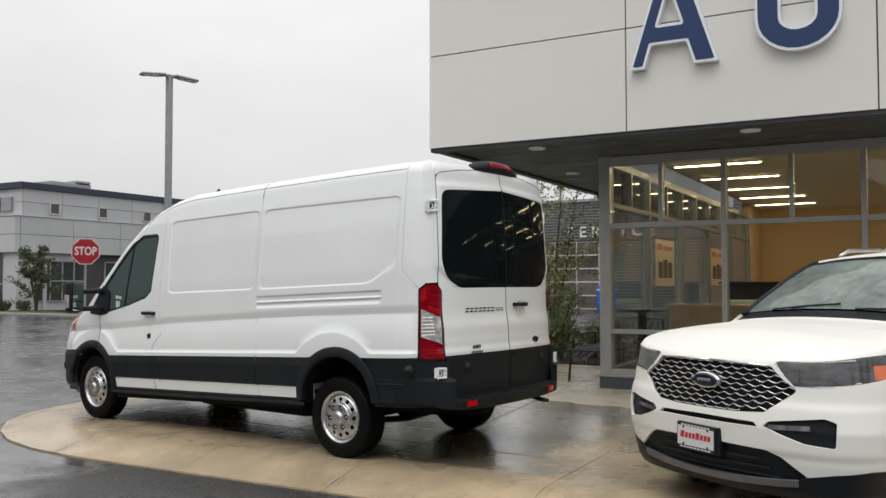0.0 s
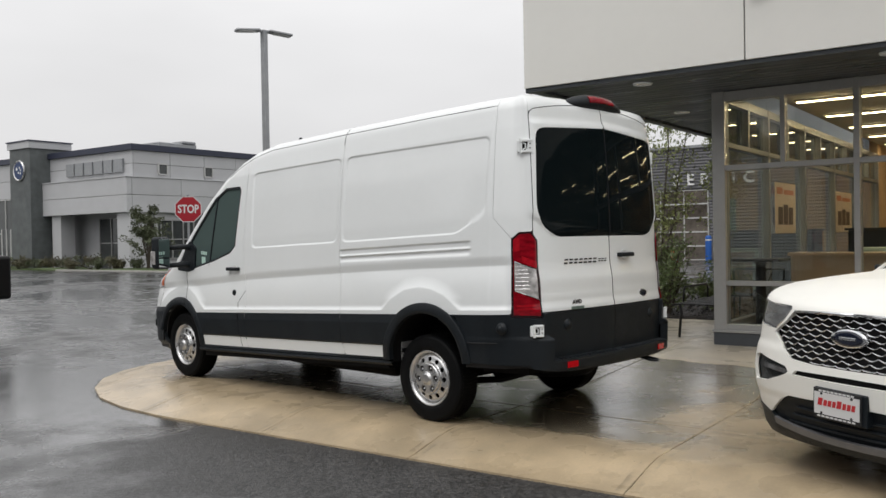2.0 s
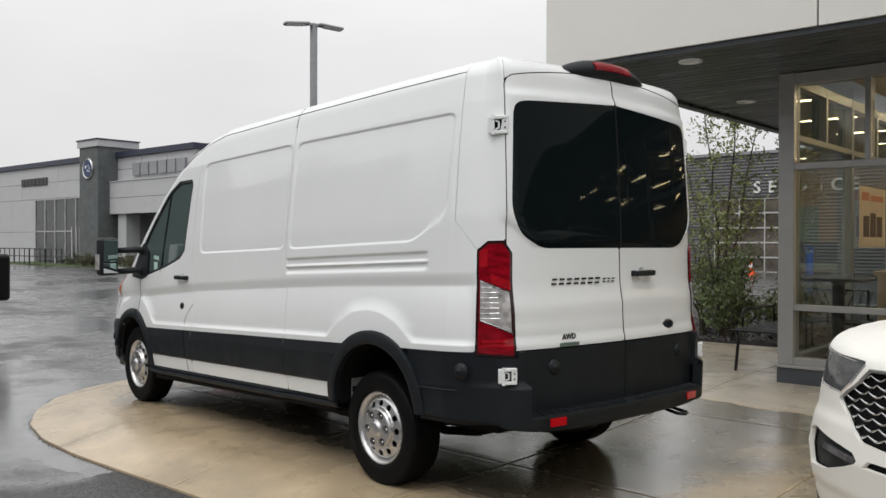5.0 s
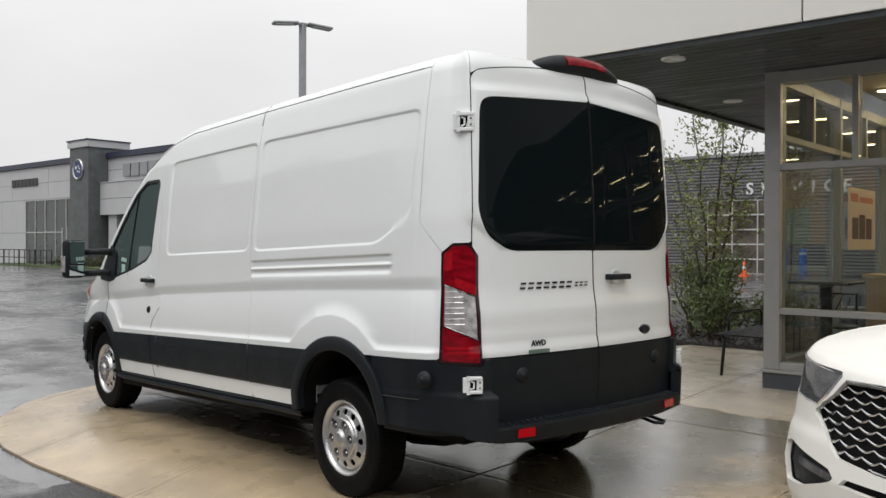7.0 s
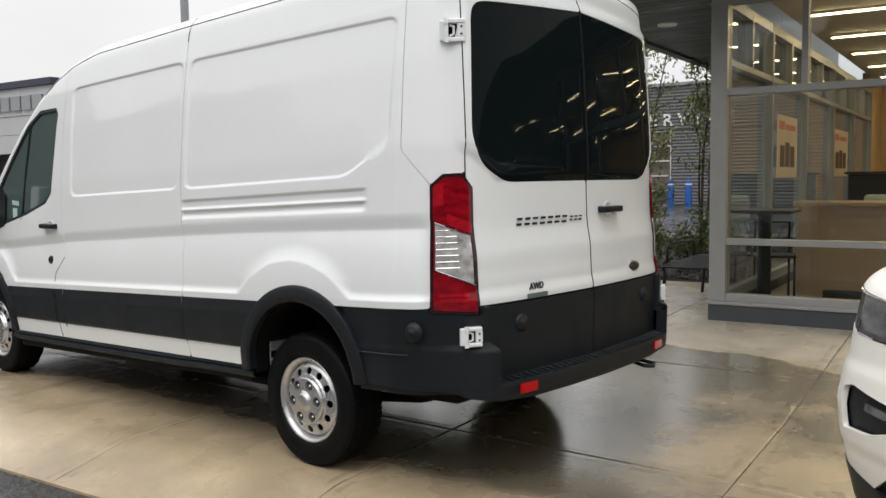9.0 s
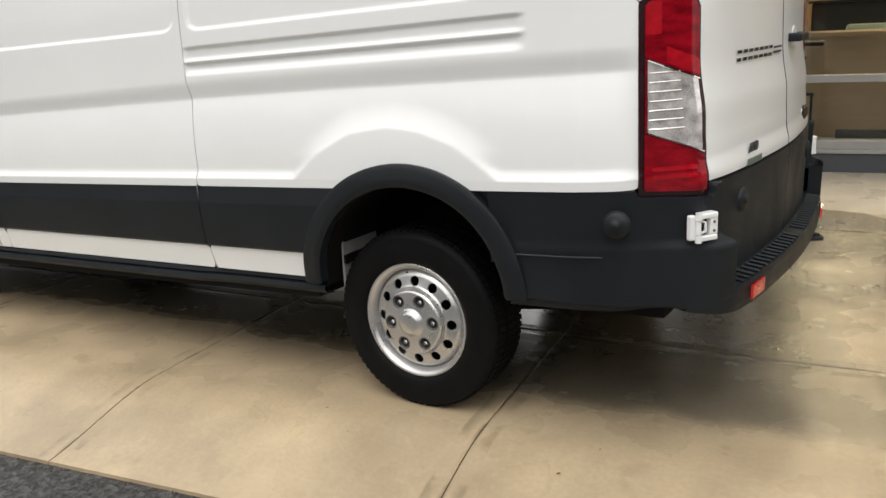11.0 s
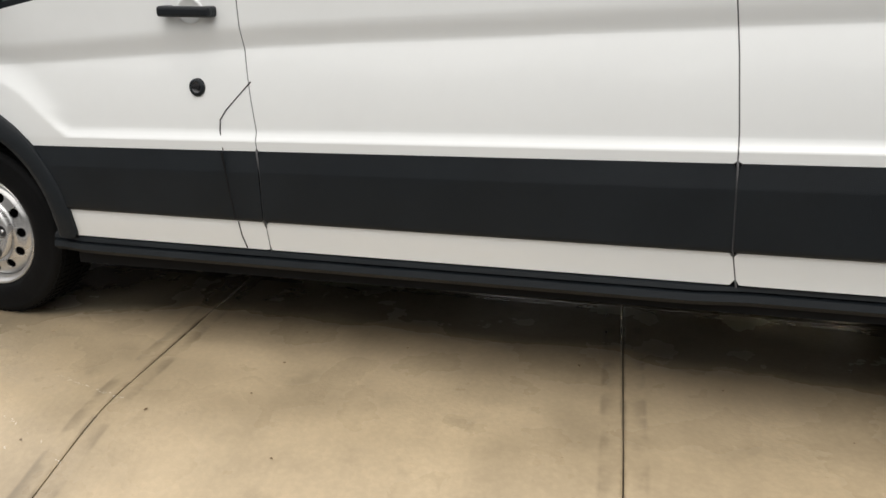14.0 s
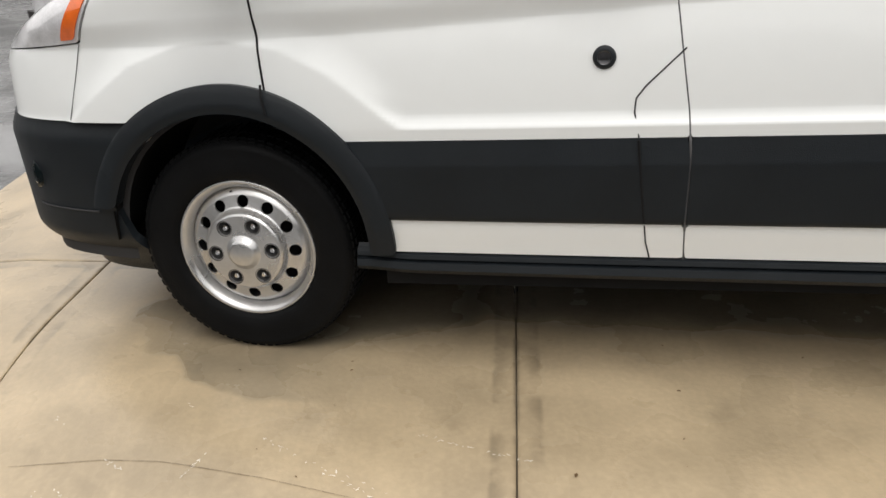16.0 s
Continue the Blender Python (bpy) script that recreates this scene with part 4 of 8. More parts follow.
def van_top():
    rim = []
    places = np.concatenate([np.arange(0, U_END, 0.03), [U_END]])
    for x, y, nx, ny in zip(*van_plan.at(places)[:2], *van_plan.lean_at(places)):
        inset = float(np.interp(rail(x), TUMBLE_Z, TUMBLE_I)) + RAIL_R - 0.004
        rim.append((x - nx * inset, max(0.0, y - ny * inset)))
    rim = rim + [(x, -y) for x, y in rim[::-1]]
    plan = sorted((x, y) for x, y in rim if y > 0.3)
    hx, hy = [p[0] for p in plan], [p[1] for p in plan]

    def pos(u, y):
        h = np.interp(u, hx, hy)
        crown = np.interp(u, [-1, 2.4, 3.0, 3.9, 4.2, 4.7], [0.055, 0.055, 0.07, 0.09, 0.07, 0.05]) * smooth_step(-0.80, -0.30, u) 
        z = rail(u) - 0.003 + crown * (1 - np.clip(np.abs(y) / h, 0, 1) ** 2.2)
        return np.stack([u, y, z - RAKE * u], 1)

    def between(a, b):
        return lambda u, y: np.maximum(np.maximum(a - u, u - b), poly_sdf(rim, u, y))

    k = np.linspace(-0.95, 0.95, 77)
    roof = sheet(np.arange(-1.0, 3.1, 0.04), k, between(-2, 2.93), pos, 0.012, (0, 0, -1))
    roof_ob = part("roof", roof, M_PAINT, van, smooth=True)
    part("windscreen", sheet(np.arange(2.9, 4.2, 0.04), k, between(2.96, 4.06), pos, 0.012, (0, 0, -1)), M_DARKGLASS, van, "dark laminated windscreen", smooth=True)
    part("bonnet", sheet(np.arange(4.0, 4.76, 0.03), k, between(4.075, 4.75), pos, 0.012, (0, 0, -1)), M_PAINT, van, smooth=True)
    for x0 in (0.1, 0.5, 0.9, 1.5, 1.9):
        bm = sheet(np.linspace(x0, x0 + 0.1, 5), np.linspace(-0.6, 0.6, 21), lambda u, w: u * 0 - 1,
                   lambda u, w: pos(u, w) + np.stack([u * 0, u * 0, 0.012 * np.sin((u - x0) / 0.1 * np.pi)], 1), 0)
        part("roof_rib", bm, M_PAINT, roof_ob, smooth=True)
    bm = bmesh.new()
    zb = float(pos(np.array([2.2]), np.array([0.55]))[0, 2])
    tube(bm, [(2.2, 0.55, zb - 0.02), (2.2, 0.55, zb + 0.02), (2.19, 0.55, zb + 0.045)], [0.03, 0.022, 0.012], 12)
    part("aerial_base", bm, M_BLACK, roof_ob, "small black aerial base")


for s in (1, -1):
    shell = van_shell(s)
    liner(s)
    if s == 1:
        left_parts = shell
    else:
        right_parts = shell
van_top()


# van details: glass, lamps, bumpers, flares, wheels, mirrors, fittings
def on_van(x, zb, lift=0.0, side=1):
    """A place on the flank."""
    return Vector(van_wall(lift, side)(np.array([van_plan.s_of_x(x)]), np.array([zb]))[0])


def on_rear(y, zb, lift=0.0):
    """A place on the rear face; y may lie on either side of the middle."""
    k = len(van_plan.c) // 2
    u = float(np.interp(-abs(y), -van_plan.c[k:, 1], van_plan.s[k:]))
    return Vector(van_wall(lift, 1 if y >= 0 else -1)(np.array([u]), np.array([zb]))[0])


def groove(parent, pts, r=0.0022, name="seam_line", material=None):
    bm = bmesh.new()
    tube(bm, pts, r, 6)
    part(name, bm, material or M_LINER, parent)


def van_glass(side, parts):
    door = parts["cab_door"]
    us = np.arange(van_plan.s_of_x(4.0), van_plan.s_of_x(2.5), 0.02)
    zz = np.arange(1.25, 2.22, 0.02)
    rim = sheet(us, zz, lambda u, z: np.maximum(poly_sdf(CAB_WINDOW, van_x(u), z) - 0.004, -poly_sdf(CAB_WINDOW, van_x(u), z) - 0.022), van_wall(-0.002, side), 0.02)
    part("window_seal", rim, M_BLACK, door, "black rubber window seal", smooth=True)
    sail = [(3.9, 1.2), (3.9, 1.45), (3.62, 1.64), (3.48, 1.56), (3.50, 1.20)]
    part("mirror_sail", sheet(us, zz, lambda u, z: np.maximum(poly_sdf(CAB_WINDOW, van_x(u), z) - 0.012, poly_sdf(sail, van_x(u), z)), van_wall(0.004, side), 0.015),
         M_BLACK, door, "black triangular mirror mount", smooth=True)
    part("window_glass", sheet(us, zz, lambda u, z: poly_sdf(CAB_WINDOW, van_x(u), z), van_wall(-0.014, side), 0), M_DOORGLASS, door, "green-tinted cab window", smooth=True)
    bar = boxed(-0.012, 0.012, -0.008, 0.008, 0, 1)
    a, b = on_van(3.20, 1.36, -0.008, side), on_van(3.10, 2.08, -0.008, side)
    bm = bmesh.new()
    tube(bm, [a, a.lerp(b, 0.5) + Vector((0, 0.004 * side, 0)), b], 0.010, 8)
    part("divider_bar", bm, M_BLACK, door)
    bar.free()
    rear = parts["rear_door"]
    ur = np.arange(U_SEAM, U_END, 0.02)
    ur = np.append(ur, U_END - 0.003)
    part("rear_window", sheet(ur, np.arange(1.40, 2.34, 0.02), lambda u, z: poly_sdf(REAR_GLASS, van_plan.at(u)[1], z) + 0.002, van_wall(-0.004, side), 0.012),
         M_DARKGLASS, rear, "dark privacy glass rear window", smooth=True)
    bm = bmesh.new()
    tube(bm, [on_van(line_x(DOOR_FRONT, z), z, -0.001, side) for z in np.linspace(1.00, 1.32, 16)], 0.0038, 6)
    part("door_seal", bm, M_SEAL, door, "black rubber door seal")
    bm = bmesh.new()
    tube(bm, [on_van(line_x(DOOR_FRONT, z), z, 0.0285 - 0.010 * smooth_step(1.0, 1.03, z), side) for z in np.linspace(0.95, 1.03, 6)], 0.0036, 6)
    part("flare_joint", bm, M_SEAL, door)
    # added grey strips: their colour stands for the weak light inside the panel gaps
    for table, z0, z1 in ((BSEAM, 0.50, 2.45), (DOOR_REAR, 0.50, 2.36)):
        bm = bmesh.new()
        tube(bm, [on_van(line_x(table, z), z, -0.0045 + (0.010 if strip_b(1.0) < z < STRIP_T else 0), side) for z in np.arange(z0, z1, 0.02)], 0.0032, 6)
        part("gap_tone_strip", bm, M_JOINTGREY, van, "grey strip painted as the half-lit gap between the side panels")
    at = van_wall(-0.002, side)
    y_edge = float(van_plan.at(np.array([U_SEAM]))[1][0])
    top = [(y, float(rail(-1)) - 0.056 - 0.075 * (y / 0.85) ** 2 + 0.003) for y in np.linspace(0.0, y_edge - 0.05, 20)]
    half = len(van_plan.c) // 2
    run = [at(np.array([np.interp(-y, -van_plan.c[half:, 1], van_plan.s[half:])]), np.array([z]))[0] for y, z in top]
    zt = top[-1][1]
    run += [at(np.array([U_SEAM + 0.012]), np.array([zt - 0.020]))[0]]
    run += [at(np.array([U_SEAM]), np.array([z]))[0] for z in np.linspace(zt - 0.055, 1.44, 30)]
    bm = bmesh.new()
    tube(bm, run, 0.0036, 6)
    part("door_seal", bm, M_SEAL, rear, "black rubber door seal")
    groove(van, [on_van(x, rail(x) - 0.075, 0.0008, side) for x in np.linspace(-0.69, 2.9, 40)], 0.0028)
    if side == 1:
        bm = bmesh.new()
        tube(bm, [on_rear(0.0, z, -0.004) for z in np.arange(0.87, 2.43, 0.03)], 0.0055, 8)
        part("centre_seal", bm, M_SEAL, van, "black rubber seal between the rear doors")
    groove(van, [on_van(1.09, z, 0.001, side) for z in (2.36, 2.42, 2.46, 2.50, 2.53)], 0.0024)


M_DOORGLASS = mat("tinted_door_glass", (0.075, 0.105, 0.10), 0.02, spec=0.6, coat=0.4)
M_JOINTGREY = mat("grey_gap_tone", (0.11, 0.11, 0.115), 0.6)
M_STICKER = mat("pale_sticker", (0.45, 0.62, 0.55), 0.5)
M_MIRROR = mat("mirror_glass", (0.62, 0.64, 0.65), 0.03, metal=1.0)


def tail_lamp(side):
    lamp = thing_part("tail_lamp", van, "tall red and clear wraparound tail lamp")
    u0 = U_SEAM - 0.158
    us, zz = np.arange(u0 - 0.02, u0 + 0.22, 0.008), np.arange(0.80, 1.49, 0.01)

    def inner(u, z):
        return lamp_sdf(u, z) + 0.016

    def cut_top(u):
        s = (u - u0) / 0.19
        return 1.27 - 0.085 * s

    def cut_low(u):
        s = (u - u0) / 0.19
        return 1.045 - 0.095 * s

    body = sheet(us, zz, lamp_sdf, van_wall(0.006, side), 0.03)
    part("housing", body, M_LAMPDARK, lamp, "dark red lamp housing", smooth=True)

    def clear_edge(u):
        return (u0 + 0.022) - u

    part("red_lens", sheet(us, zz, lambda u, z: np.maximum(inner(u, z), cut_top(u) - z), van_wall(0.013, side), 0.008), M_REDLENS, lamp, "bright red upper lens", smooth=True)
    part("red_lens", sheet(us, zz, lambda u, z: np.maximum(inner(u, z), z - cut_low(u)), van_wall(0.013, side), 0.008), M_REDLENS, lamp, "bright red lower lens", smooth=True)
    part("red_lens", sheet(us, zz, lambda u, z: np.maximum(np.maximum(inner(u, z), z - cut_top(u)), np.maximum(cut_low(u) - z, -clear_edge(u))), van_wall(0.013, side), 0.008), M_REDLENS, lamp, smooth=True)
    part("clear_lens", sheet(us, zz, lambda u, z: np.maximum(np.maximum(inner(u, z) + 0.008, z - cut_top(u) + 0.004), np.maximum(cut_low(u) - z + 0.004, clear_edge(u))), van_wall(0.012, side), 0.008),
         M_CLEARLENS, lamp, "clear ribbed reversing lens", smooth=True)
    part("bright_reflector", sheet(us, zz, lambda u, z: np.maximum(np.maximum(np.abs(u - u0 - 0.040) - 0.022, np.abs(z - 1.375) - 0.048), inner(u, z)), van_wall(0.0145, side), 0), M_REDBRIGHT, lamp, "brighter red reflector field", smooth=True)
    part("bright_reflector", sheet(us, zz, lambda u, z: np.maximum(np.maximum(np.maximum(cut_top(u) + 0.006 - z, z - cut_top(u) - 0.055), u0 + 0.075 - u), inner(u, z)), van_wall(0.0145, side), 0), M_REDBRIGHT, lamp, smooth=True)
    for z0 in (0.90, 0.925):
        part("bright_reflector", sheet(us, zz, lambda u, z: np.maximum(np.maximum(np.abs(z - z0) - 0.007, np.abs(u - u0 - 0.09) - 0.055), inner(u, z)), van_wall(0.0145, side), 0), M_REDBRIGHT, lamp, smooth=True)
    for line in (cut_top, cut_low):
        bm = bmesh.new()
        tube(bm, [van_wall(0.0135, side)(np.array([u]), np.array([line(u) + (-0.006 if line is cut_top else 0.006)]))[0] for u in np.linspace(u0 + 0.024, u0 + 0.170, 8)], 0.003, 6)
        part("bright_edge", bm, M_CHROME, lamp)
    bars = bmesh.new()
    for k in range(8):
        z = 1.02 + 0.028 * k
        if cut_low(u0 + 0.05) + 0.01 < z < cut_top(u0 + 0.05) - 0.01:
            tube(bars, [van_wall(0.0135, side)(np.array([u0 + 0.028 + q * 0.085]), np.array([z]))[0] for q in (0, 0.5, 1)], 0.0018, 5)
    part("lens_ribs", bars, M_CHROME, lamp)


def thing_part(name, parent, label=""):
    """A part that is only a holder for its pieces."""
    ob = new(name)
    ob.parent = parent
    ob.empty_display_size = 0.05
    return tagged(ob, label)


M_LAMPDARK = mat("dark_lamp_plastic", (0.022, 0.003, 0.005), 0.25, coat=0.3)
M_REDBRIGHT = mat("bright_red_reflector", (0.34, 0.004, 0.011), 0.2, vary=0.25, scale=40)


def flare(cx, cz, rx_out, rz_out, rx_in, rz_in, z_lo, z_lo_back, side):
    def ell(x, z, rx, rz):
        up = (np.hypot((x - cx) / rx, (z - cz) / rz) - 1) * min(rx, rz)
        return np.where(z > cz, up, np.abs(x - cx) - rx - 0.03 * np.clip(cz - z, 0, 1) * 0)
    u0, u1 = van_plan.s_of_x(cx + 0.56), van_plan.s_of_x(cx - 0.56)

    def sdf(u, z):
        x = van_x(u)
        low = np.where(x > cx, z_lo, z_lo_back) - z
        return np.maximum(np.maximum(ell(x, z, rx_out, rz_out), -ell(x, z, rx_in, rz_in)), low)

    def pos(u, z):
        x = van_x(u)
        q = np.clip(-ell(x, z, rx_out, rz_out) / (rx_out - rx_in), 0, 1)
        base = van_wall(0.0, side, False)(u, z)
        plain = van_wall(0.0, side)(u, z)
        lift = 0.014 + 0.014 * np.sqrt(q) - 0.010 * smooth_step(0.75, 1.0, q)
        base[:, 1] = side * (np.maximum(np.abs(plain[:, 1]), 1.018) + lift)
        return base

    bm = sheet(np.arange(u0, u1, 0.012), np.arange(min(z_lo, z_lo_back) - 0.02, cz + rz_out + 0.03, 0.012), sdf, pos, 0.045, (0, -side, 0))
    ob = part("wheel_arch_flare", bm, M_BLACK, van, "black plastic wheel-arch flare", smooth=True)
    # the dark wheel housing behind it
    bm = bmesh.new()
    ring = [(cx - rx_in - 0.005, z_lo_back - 0.02)] + [(cx - (rx_in + 0.005) * math.cos(a), cz + (rz_in + 0.005) * math.sin(a)) for a in np.linspace(0, math.pi, 25)] + [(cx + rx_in + 0.005, z_lo - 0.02)]
    rows = [[bm.verts.new((x, side * y, z - RAKE * x)) for x, z in ring] for y in (1.015, 0.60)]
    for a, b, c, d in zip(rows[0], rows[0][1:], rows[1][1:], rows[1]):
        bm.faces.new((a, b, c, d))
    part("wheel_housing", bm, M_DARK, ob, smooth=True)


def wheel(x, side, r=0.352):
    """A steel wheel with round vents, six nuts and a domed hub, in a treaded tyre; its face lies in x-y and looks along z."""
    y = 0.87
    m = pose(x, side * y, r - 0.006, -90 * side, 0, 0)
    hub = thing_part("wheel", van, "silver steel wheel with round vent holes")
    hub.matrix_basis = m
    half = 0.118
    prof = [(0.215, -half + 0.01), (0.228, -half), (0.27, -half - 0.004), (0.318, -half + 0.006), (0.342, -half + 0.028), (r - 0.003, -half + 0.045), (r - 0.003, half - 0.038), (0.345, half - 0.024),
            (0.336, half - 0.012), (0.322, half - 0.003), (0.318, half - 0.0035), (0.30, half), (0.27, half + 0.004), (0.245, half + 0.002), (0.232, half - 0.004), (0.222, half - 0.016), (0.215, half - 0.03)]
    tyre = part("tyre", lathe(bmesh.new(), prof, 72), M_TYRE, hub, "black treaded tyre", smooth=True)
    bm = bmesh.new()
    for k in range(76):
        a = 2 * math.pi * k / 76
        for z0, z1, sh in ((-0.085, -0.045, 0.4), (-0.03, 0.03, 0), (0.045, 0.085, 0.4), (0.084, 0.099, 0.1)):
            rr = r if z1 < 0.09 else r - 0.0065
            blk = boxed(rr - 0.008, rr + 0.001, -0.0098, 0.0098, z0, z1)
            bmesh.ops.transform(blk, matrix=pose(0, 0, 0, 0, 0, math.degrees(a + sh * 0.05)), verts=blk.verts)
            me = bpy.data.meshes.new("tread")
            blk.to_mesh(me)
            blk.free()
            bm.from_mesh(me)
            bpy.data.meshes.remove(me)
    tagged(part("tread", bm, M_TYRE, tyre), kind="stuff")
    rim = [(0.205, -0.09), (0.196, 0.04), (0.198, half - 0.03), (0.207, half - 0.018), (0.214, half - 0.012), (0.221, half - 0.008), (0.224, half - 0.012), (0.223, half - 0.022)]
    part("rim", lathe(bmesh.new(), rim, 72), M_STEEL, hub, smooth=True)

    def disc_h(q):
        return np.interp(q, [0, 0.060, 0.118, 0.125, 0.130, 0.136, 0.153, 0.175, 0.188, 0.198], [0.134, 0.134, 0.131, 0.125, 0.108, 0.101, 0.096, 0.090, 0.080, 0.062])

    def holes(rad, th):
        a = (th + math.pi / 12) % (math.pi / 6) - math.pi / 12
        b = (th - 0.1 + math.pi / 6) % (math.pi / 3) - math.pi / 6
        vent = 0.0190 - np.hypot(rad * np.cos(a) - 0.154, rad * np.sin(a))
        return np.maximum(vent, 0.0215 - np.hypot(rad * np.cos(b) - 0.092, rad * np.sin(b)))

    bm = sheet(np.concatenate([np.linspace(0.0005, 0.062, 8), np.arange(0.0655, 0.199, 0.0035)]), np.linspace(0, 2 * math.pi, 181), holes,
               lambda q, th: np.stack([q * np.cos(th), q * np.sin(th), disc_h(q)], 1), 0.006, (0, 0, -1))
    bmesh.ops.remove_doubles(bm, verts=bm.verts, dist=0.0002)
    part("disc", bm, M_STEEL, hub, smooth=True)
    for k in range(6):
        a = 2 * math.pi * k / 6 + 0.1
        c, s = 0.092 * math.cos(a), 0.092 * math.sin(a)
        part("wheel_nut", lathe(bmesh.new(), [(0, 0.131), (0.006, 0.131), (0.0095, 0.127), (0.0115, 0.098)], 6, Matrix.Translation((c, s, 0))), M_CHROME, hub, "chrome wheel nut")
        part("nut_pocket", lathe(bmesh.new(), [(0, 0.100), (0.0150, 0.100), (0.0205, 0.108), (0.0222, 0.1325), (0.0240, 0.1345), (0.0265, 0.1315)], 24, Matrix.Translation((c, s, 0))), M_POCKET, hub, smooth=True)
    part("hub_cap", lathe(bmesh.new(), [(0, 0.153), (0.033, 0.153), (0.041, 0.150), (0.047, 0.141), (0.053, 0.136), (0.058, 0.133)], 40), M_STEEL, hub, smooth=True)
    part("brake_drum", lathe(bmesh.new(), [(0, 0.02), (0.19, 0.02), (0.19, -0.09)], 40), M_DARK, hub)
    a = -1.35
    bm = bmesh.new()
    tube(bm, [(0.19 * math.cos(a), 0.19 * math.sin(a), 0.06), (0.182 * math.cos(a), 0.182 * math.sin(a), 0.085)], 0.0045, 8)
    part("valve", bm, M_BLACK, hub, "black valve stem")
    return hub


def rear_bumper():
    """Corner blocks, a low ribbed step and the black cover on the doors' lower edge."""
    u_start = van_plan.s_of_x(-0.36)

    def stand(u, z, f, side):
        """The bumper stands out by a share f of its depth, mostly to the rear."""
        p = van_wall(0.035 * f, side, False)(u, z)
        p[:, 0] -= 0.052 * f * smooth_step(U_SEAM - 0.16, U_SEAM + 0.08, u)
        return p

    def foot(x):
        """The lower edge, which drops towards the tail."""
        return np.interp(x, [-1.04, -0.97, -0.90, -0.5], [0.42, 0.458, 0.485, 0.500])

    u_low = van_plan.s_of_x(-0.44)
    prof = [(-0.10, 0.405), (0.55, 0.412), (0.86, 0.420), (0.97, 0.436), (1.0, 0.46), (1.0, 0.502), (0.95, 0.518), (0.05, 0.528)]
    for side in (1, -1):
        us = np.concatenate([np.arange(u_start, U_END, 0.02), [U_END]])
        bm = sheet(us[us > U_SEAM - 0.06], np.arange(0, len(prof), 1.0), lambda u, k: u * 0 - 1,
                   lambda u, k: stand(u, np.maximum(np.interp(k, range(len(prof)), [p[1] for p in prof]), foot(van_x(u)) - 0.006), np.interp(k, range(len(prof)), [p[0] for p in prof]), side), 0)
        ob = part("rear_bumper", bm, M_BLACK, van, "black plastic step bumper", smooth=False)

        cz = np.arange(0.42, 0.872, 0.012)
        bm = sheet(us, cz, lambda u, z: np.maximum(np.maximum(np.maximum(u - (U_SEAM + 0.07), np.where(z < 0.62, u_low - u, -9)), -openings(van_x(u), z) * np.where(van_plan.at(u)[1] > 0.5, 1, -1) - 0.06), np.maximum(np.maximum(z - 0.866, foot(van_x(u)) - z), 0.004 - lamp_sdf(u, z))),
                   lambda u, z: stand(u, z, 1.01 - 0.5 * smooth_step(0.50, 0.42, z), side) * smooth_step(0.700, 0.676, z)[:, None] + van_wall(0.032, side, False)(u, z) * (1 - smooth_step(0.700, 0.676, z)[:, None]), 0.06)
        part("bumper_corner", bm, M_BLACK, ob, smooth=True)
        groove(ob, [van_wall(0.043, side, False)(np.array([u]), np.array([0.655]))[0] for u in np.linspace(van_plan.s_of_x(-0.46), van_plan.s_of_x(-0.75), 8)], 0.003)
        bm = sheet(np.append(np.arange(U_SEAM + 0.04, U_END, 0.03), U_END - 0.003), np.arange(0.525, 0.87, 0.02), lambda u, z: z - 0.862, van_wall(0.006, side, False), 0.02)
        part("door_cover", bm, M_BLACK, ob, "black lower cover of the rear door", smooth=True)
        ribs = bmesh.new()
        for k in range(16):
            u = U_SEAM + 0.16 + 0.044 * k
            if u < U_END:
                a = van_wall(0.02, side, False)(np.array([u]), np.array([0.530]))[0]
                b = van_wall(0.078, side, False)(np.array([u]), np.array([0.521]))[0]
                tube(ribs, [a, b], 0.0055, 5)
        tagged(part("tread_ribs", ribs, M_BLACK, ob), kind="stuff")
        u = U_SEAM + 0.19
        m = [Vector(stand(np.array([u + d]), np.array([z]), 1.03, side)[0]) for d, z in ((0, 0.455), (0.11, 0.455), (0.11, 0.50), (0, 0.50))]
        bm = bmesh.new()
        vs = [bm.verts.new(p) for p in m] + [bm.verts.new(p + Vector((-0.008, 0, 0))) for p in m]
        for f in ((4, 5, 6, 7), (0, 1, 5, 4), (1, 2, 6, 5), (2, 3, 7, 6), (3, 0, 4, 7)):
            bm.faces.new([vs[i] for i in f])
        part("reflector", bm, M_REFLECTOR, ob, "bright red rectangular reflector")
        for p, n in ((on_van(-0.79, 0.765, 0.034, side), Vector((-0.1, side, 0))), (on_rear(side * 0.60, 0.765, 0.008), Vector((-1, side * 0.15, 0)))):
            q = n.to_track_quat("Z", "Y").to_matrix().to_4x4()
            part("parking_sensor", lathe(bmesh.new(), [(0, 0.018), (0.014, 0.018), (0.017, 0.012), (0.030, 0.012), (0.040, 0.004), (0.046, -0.012)], 24, Matrix.Translation(p) @ q), M_BLACK, ob, smooth=True)


# steel darkened to paint the nut pockets' shade; also on bolts and truck rims
M_POCKET = mat("shaded_steel", (0.11, 0.11, 0.11), 0.45, metal=0.6)


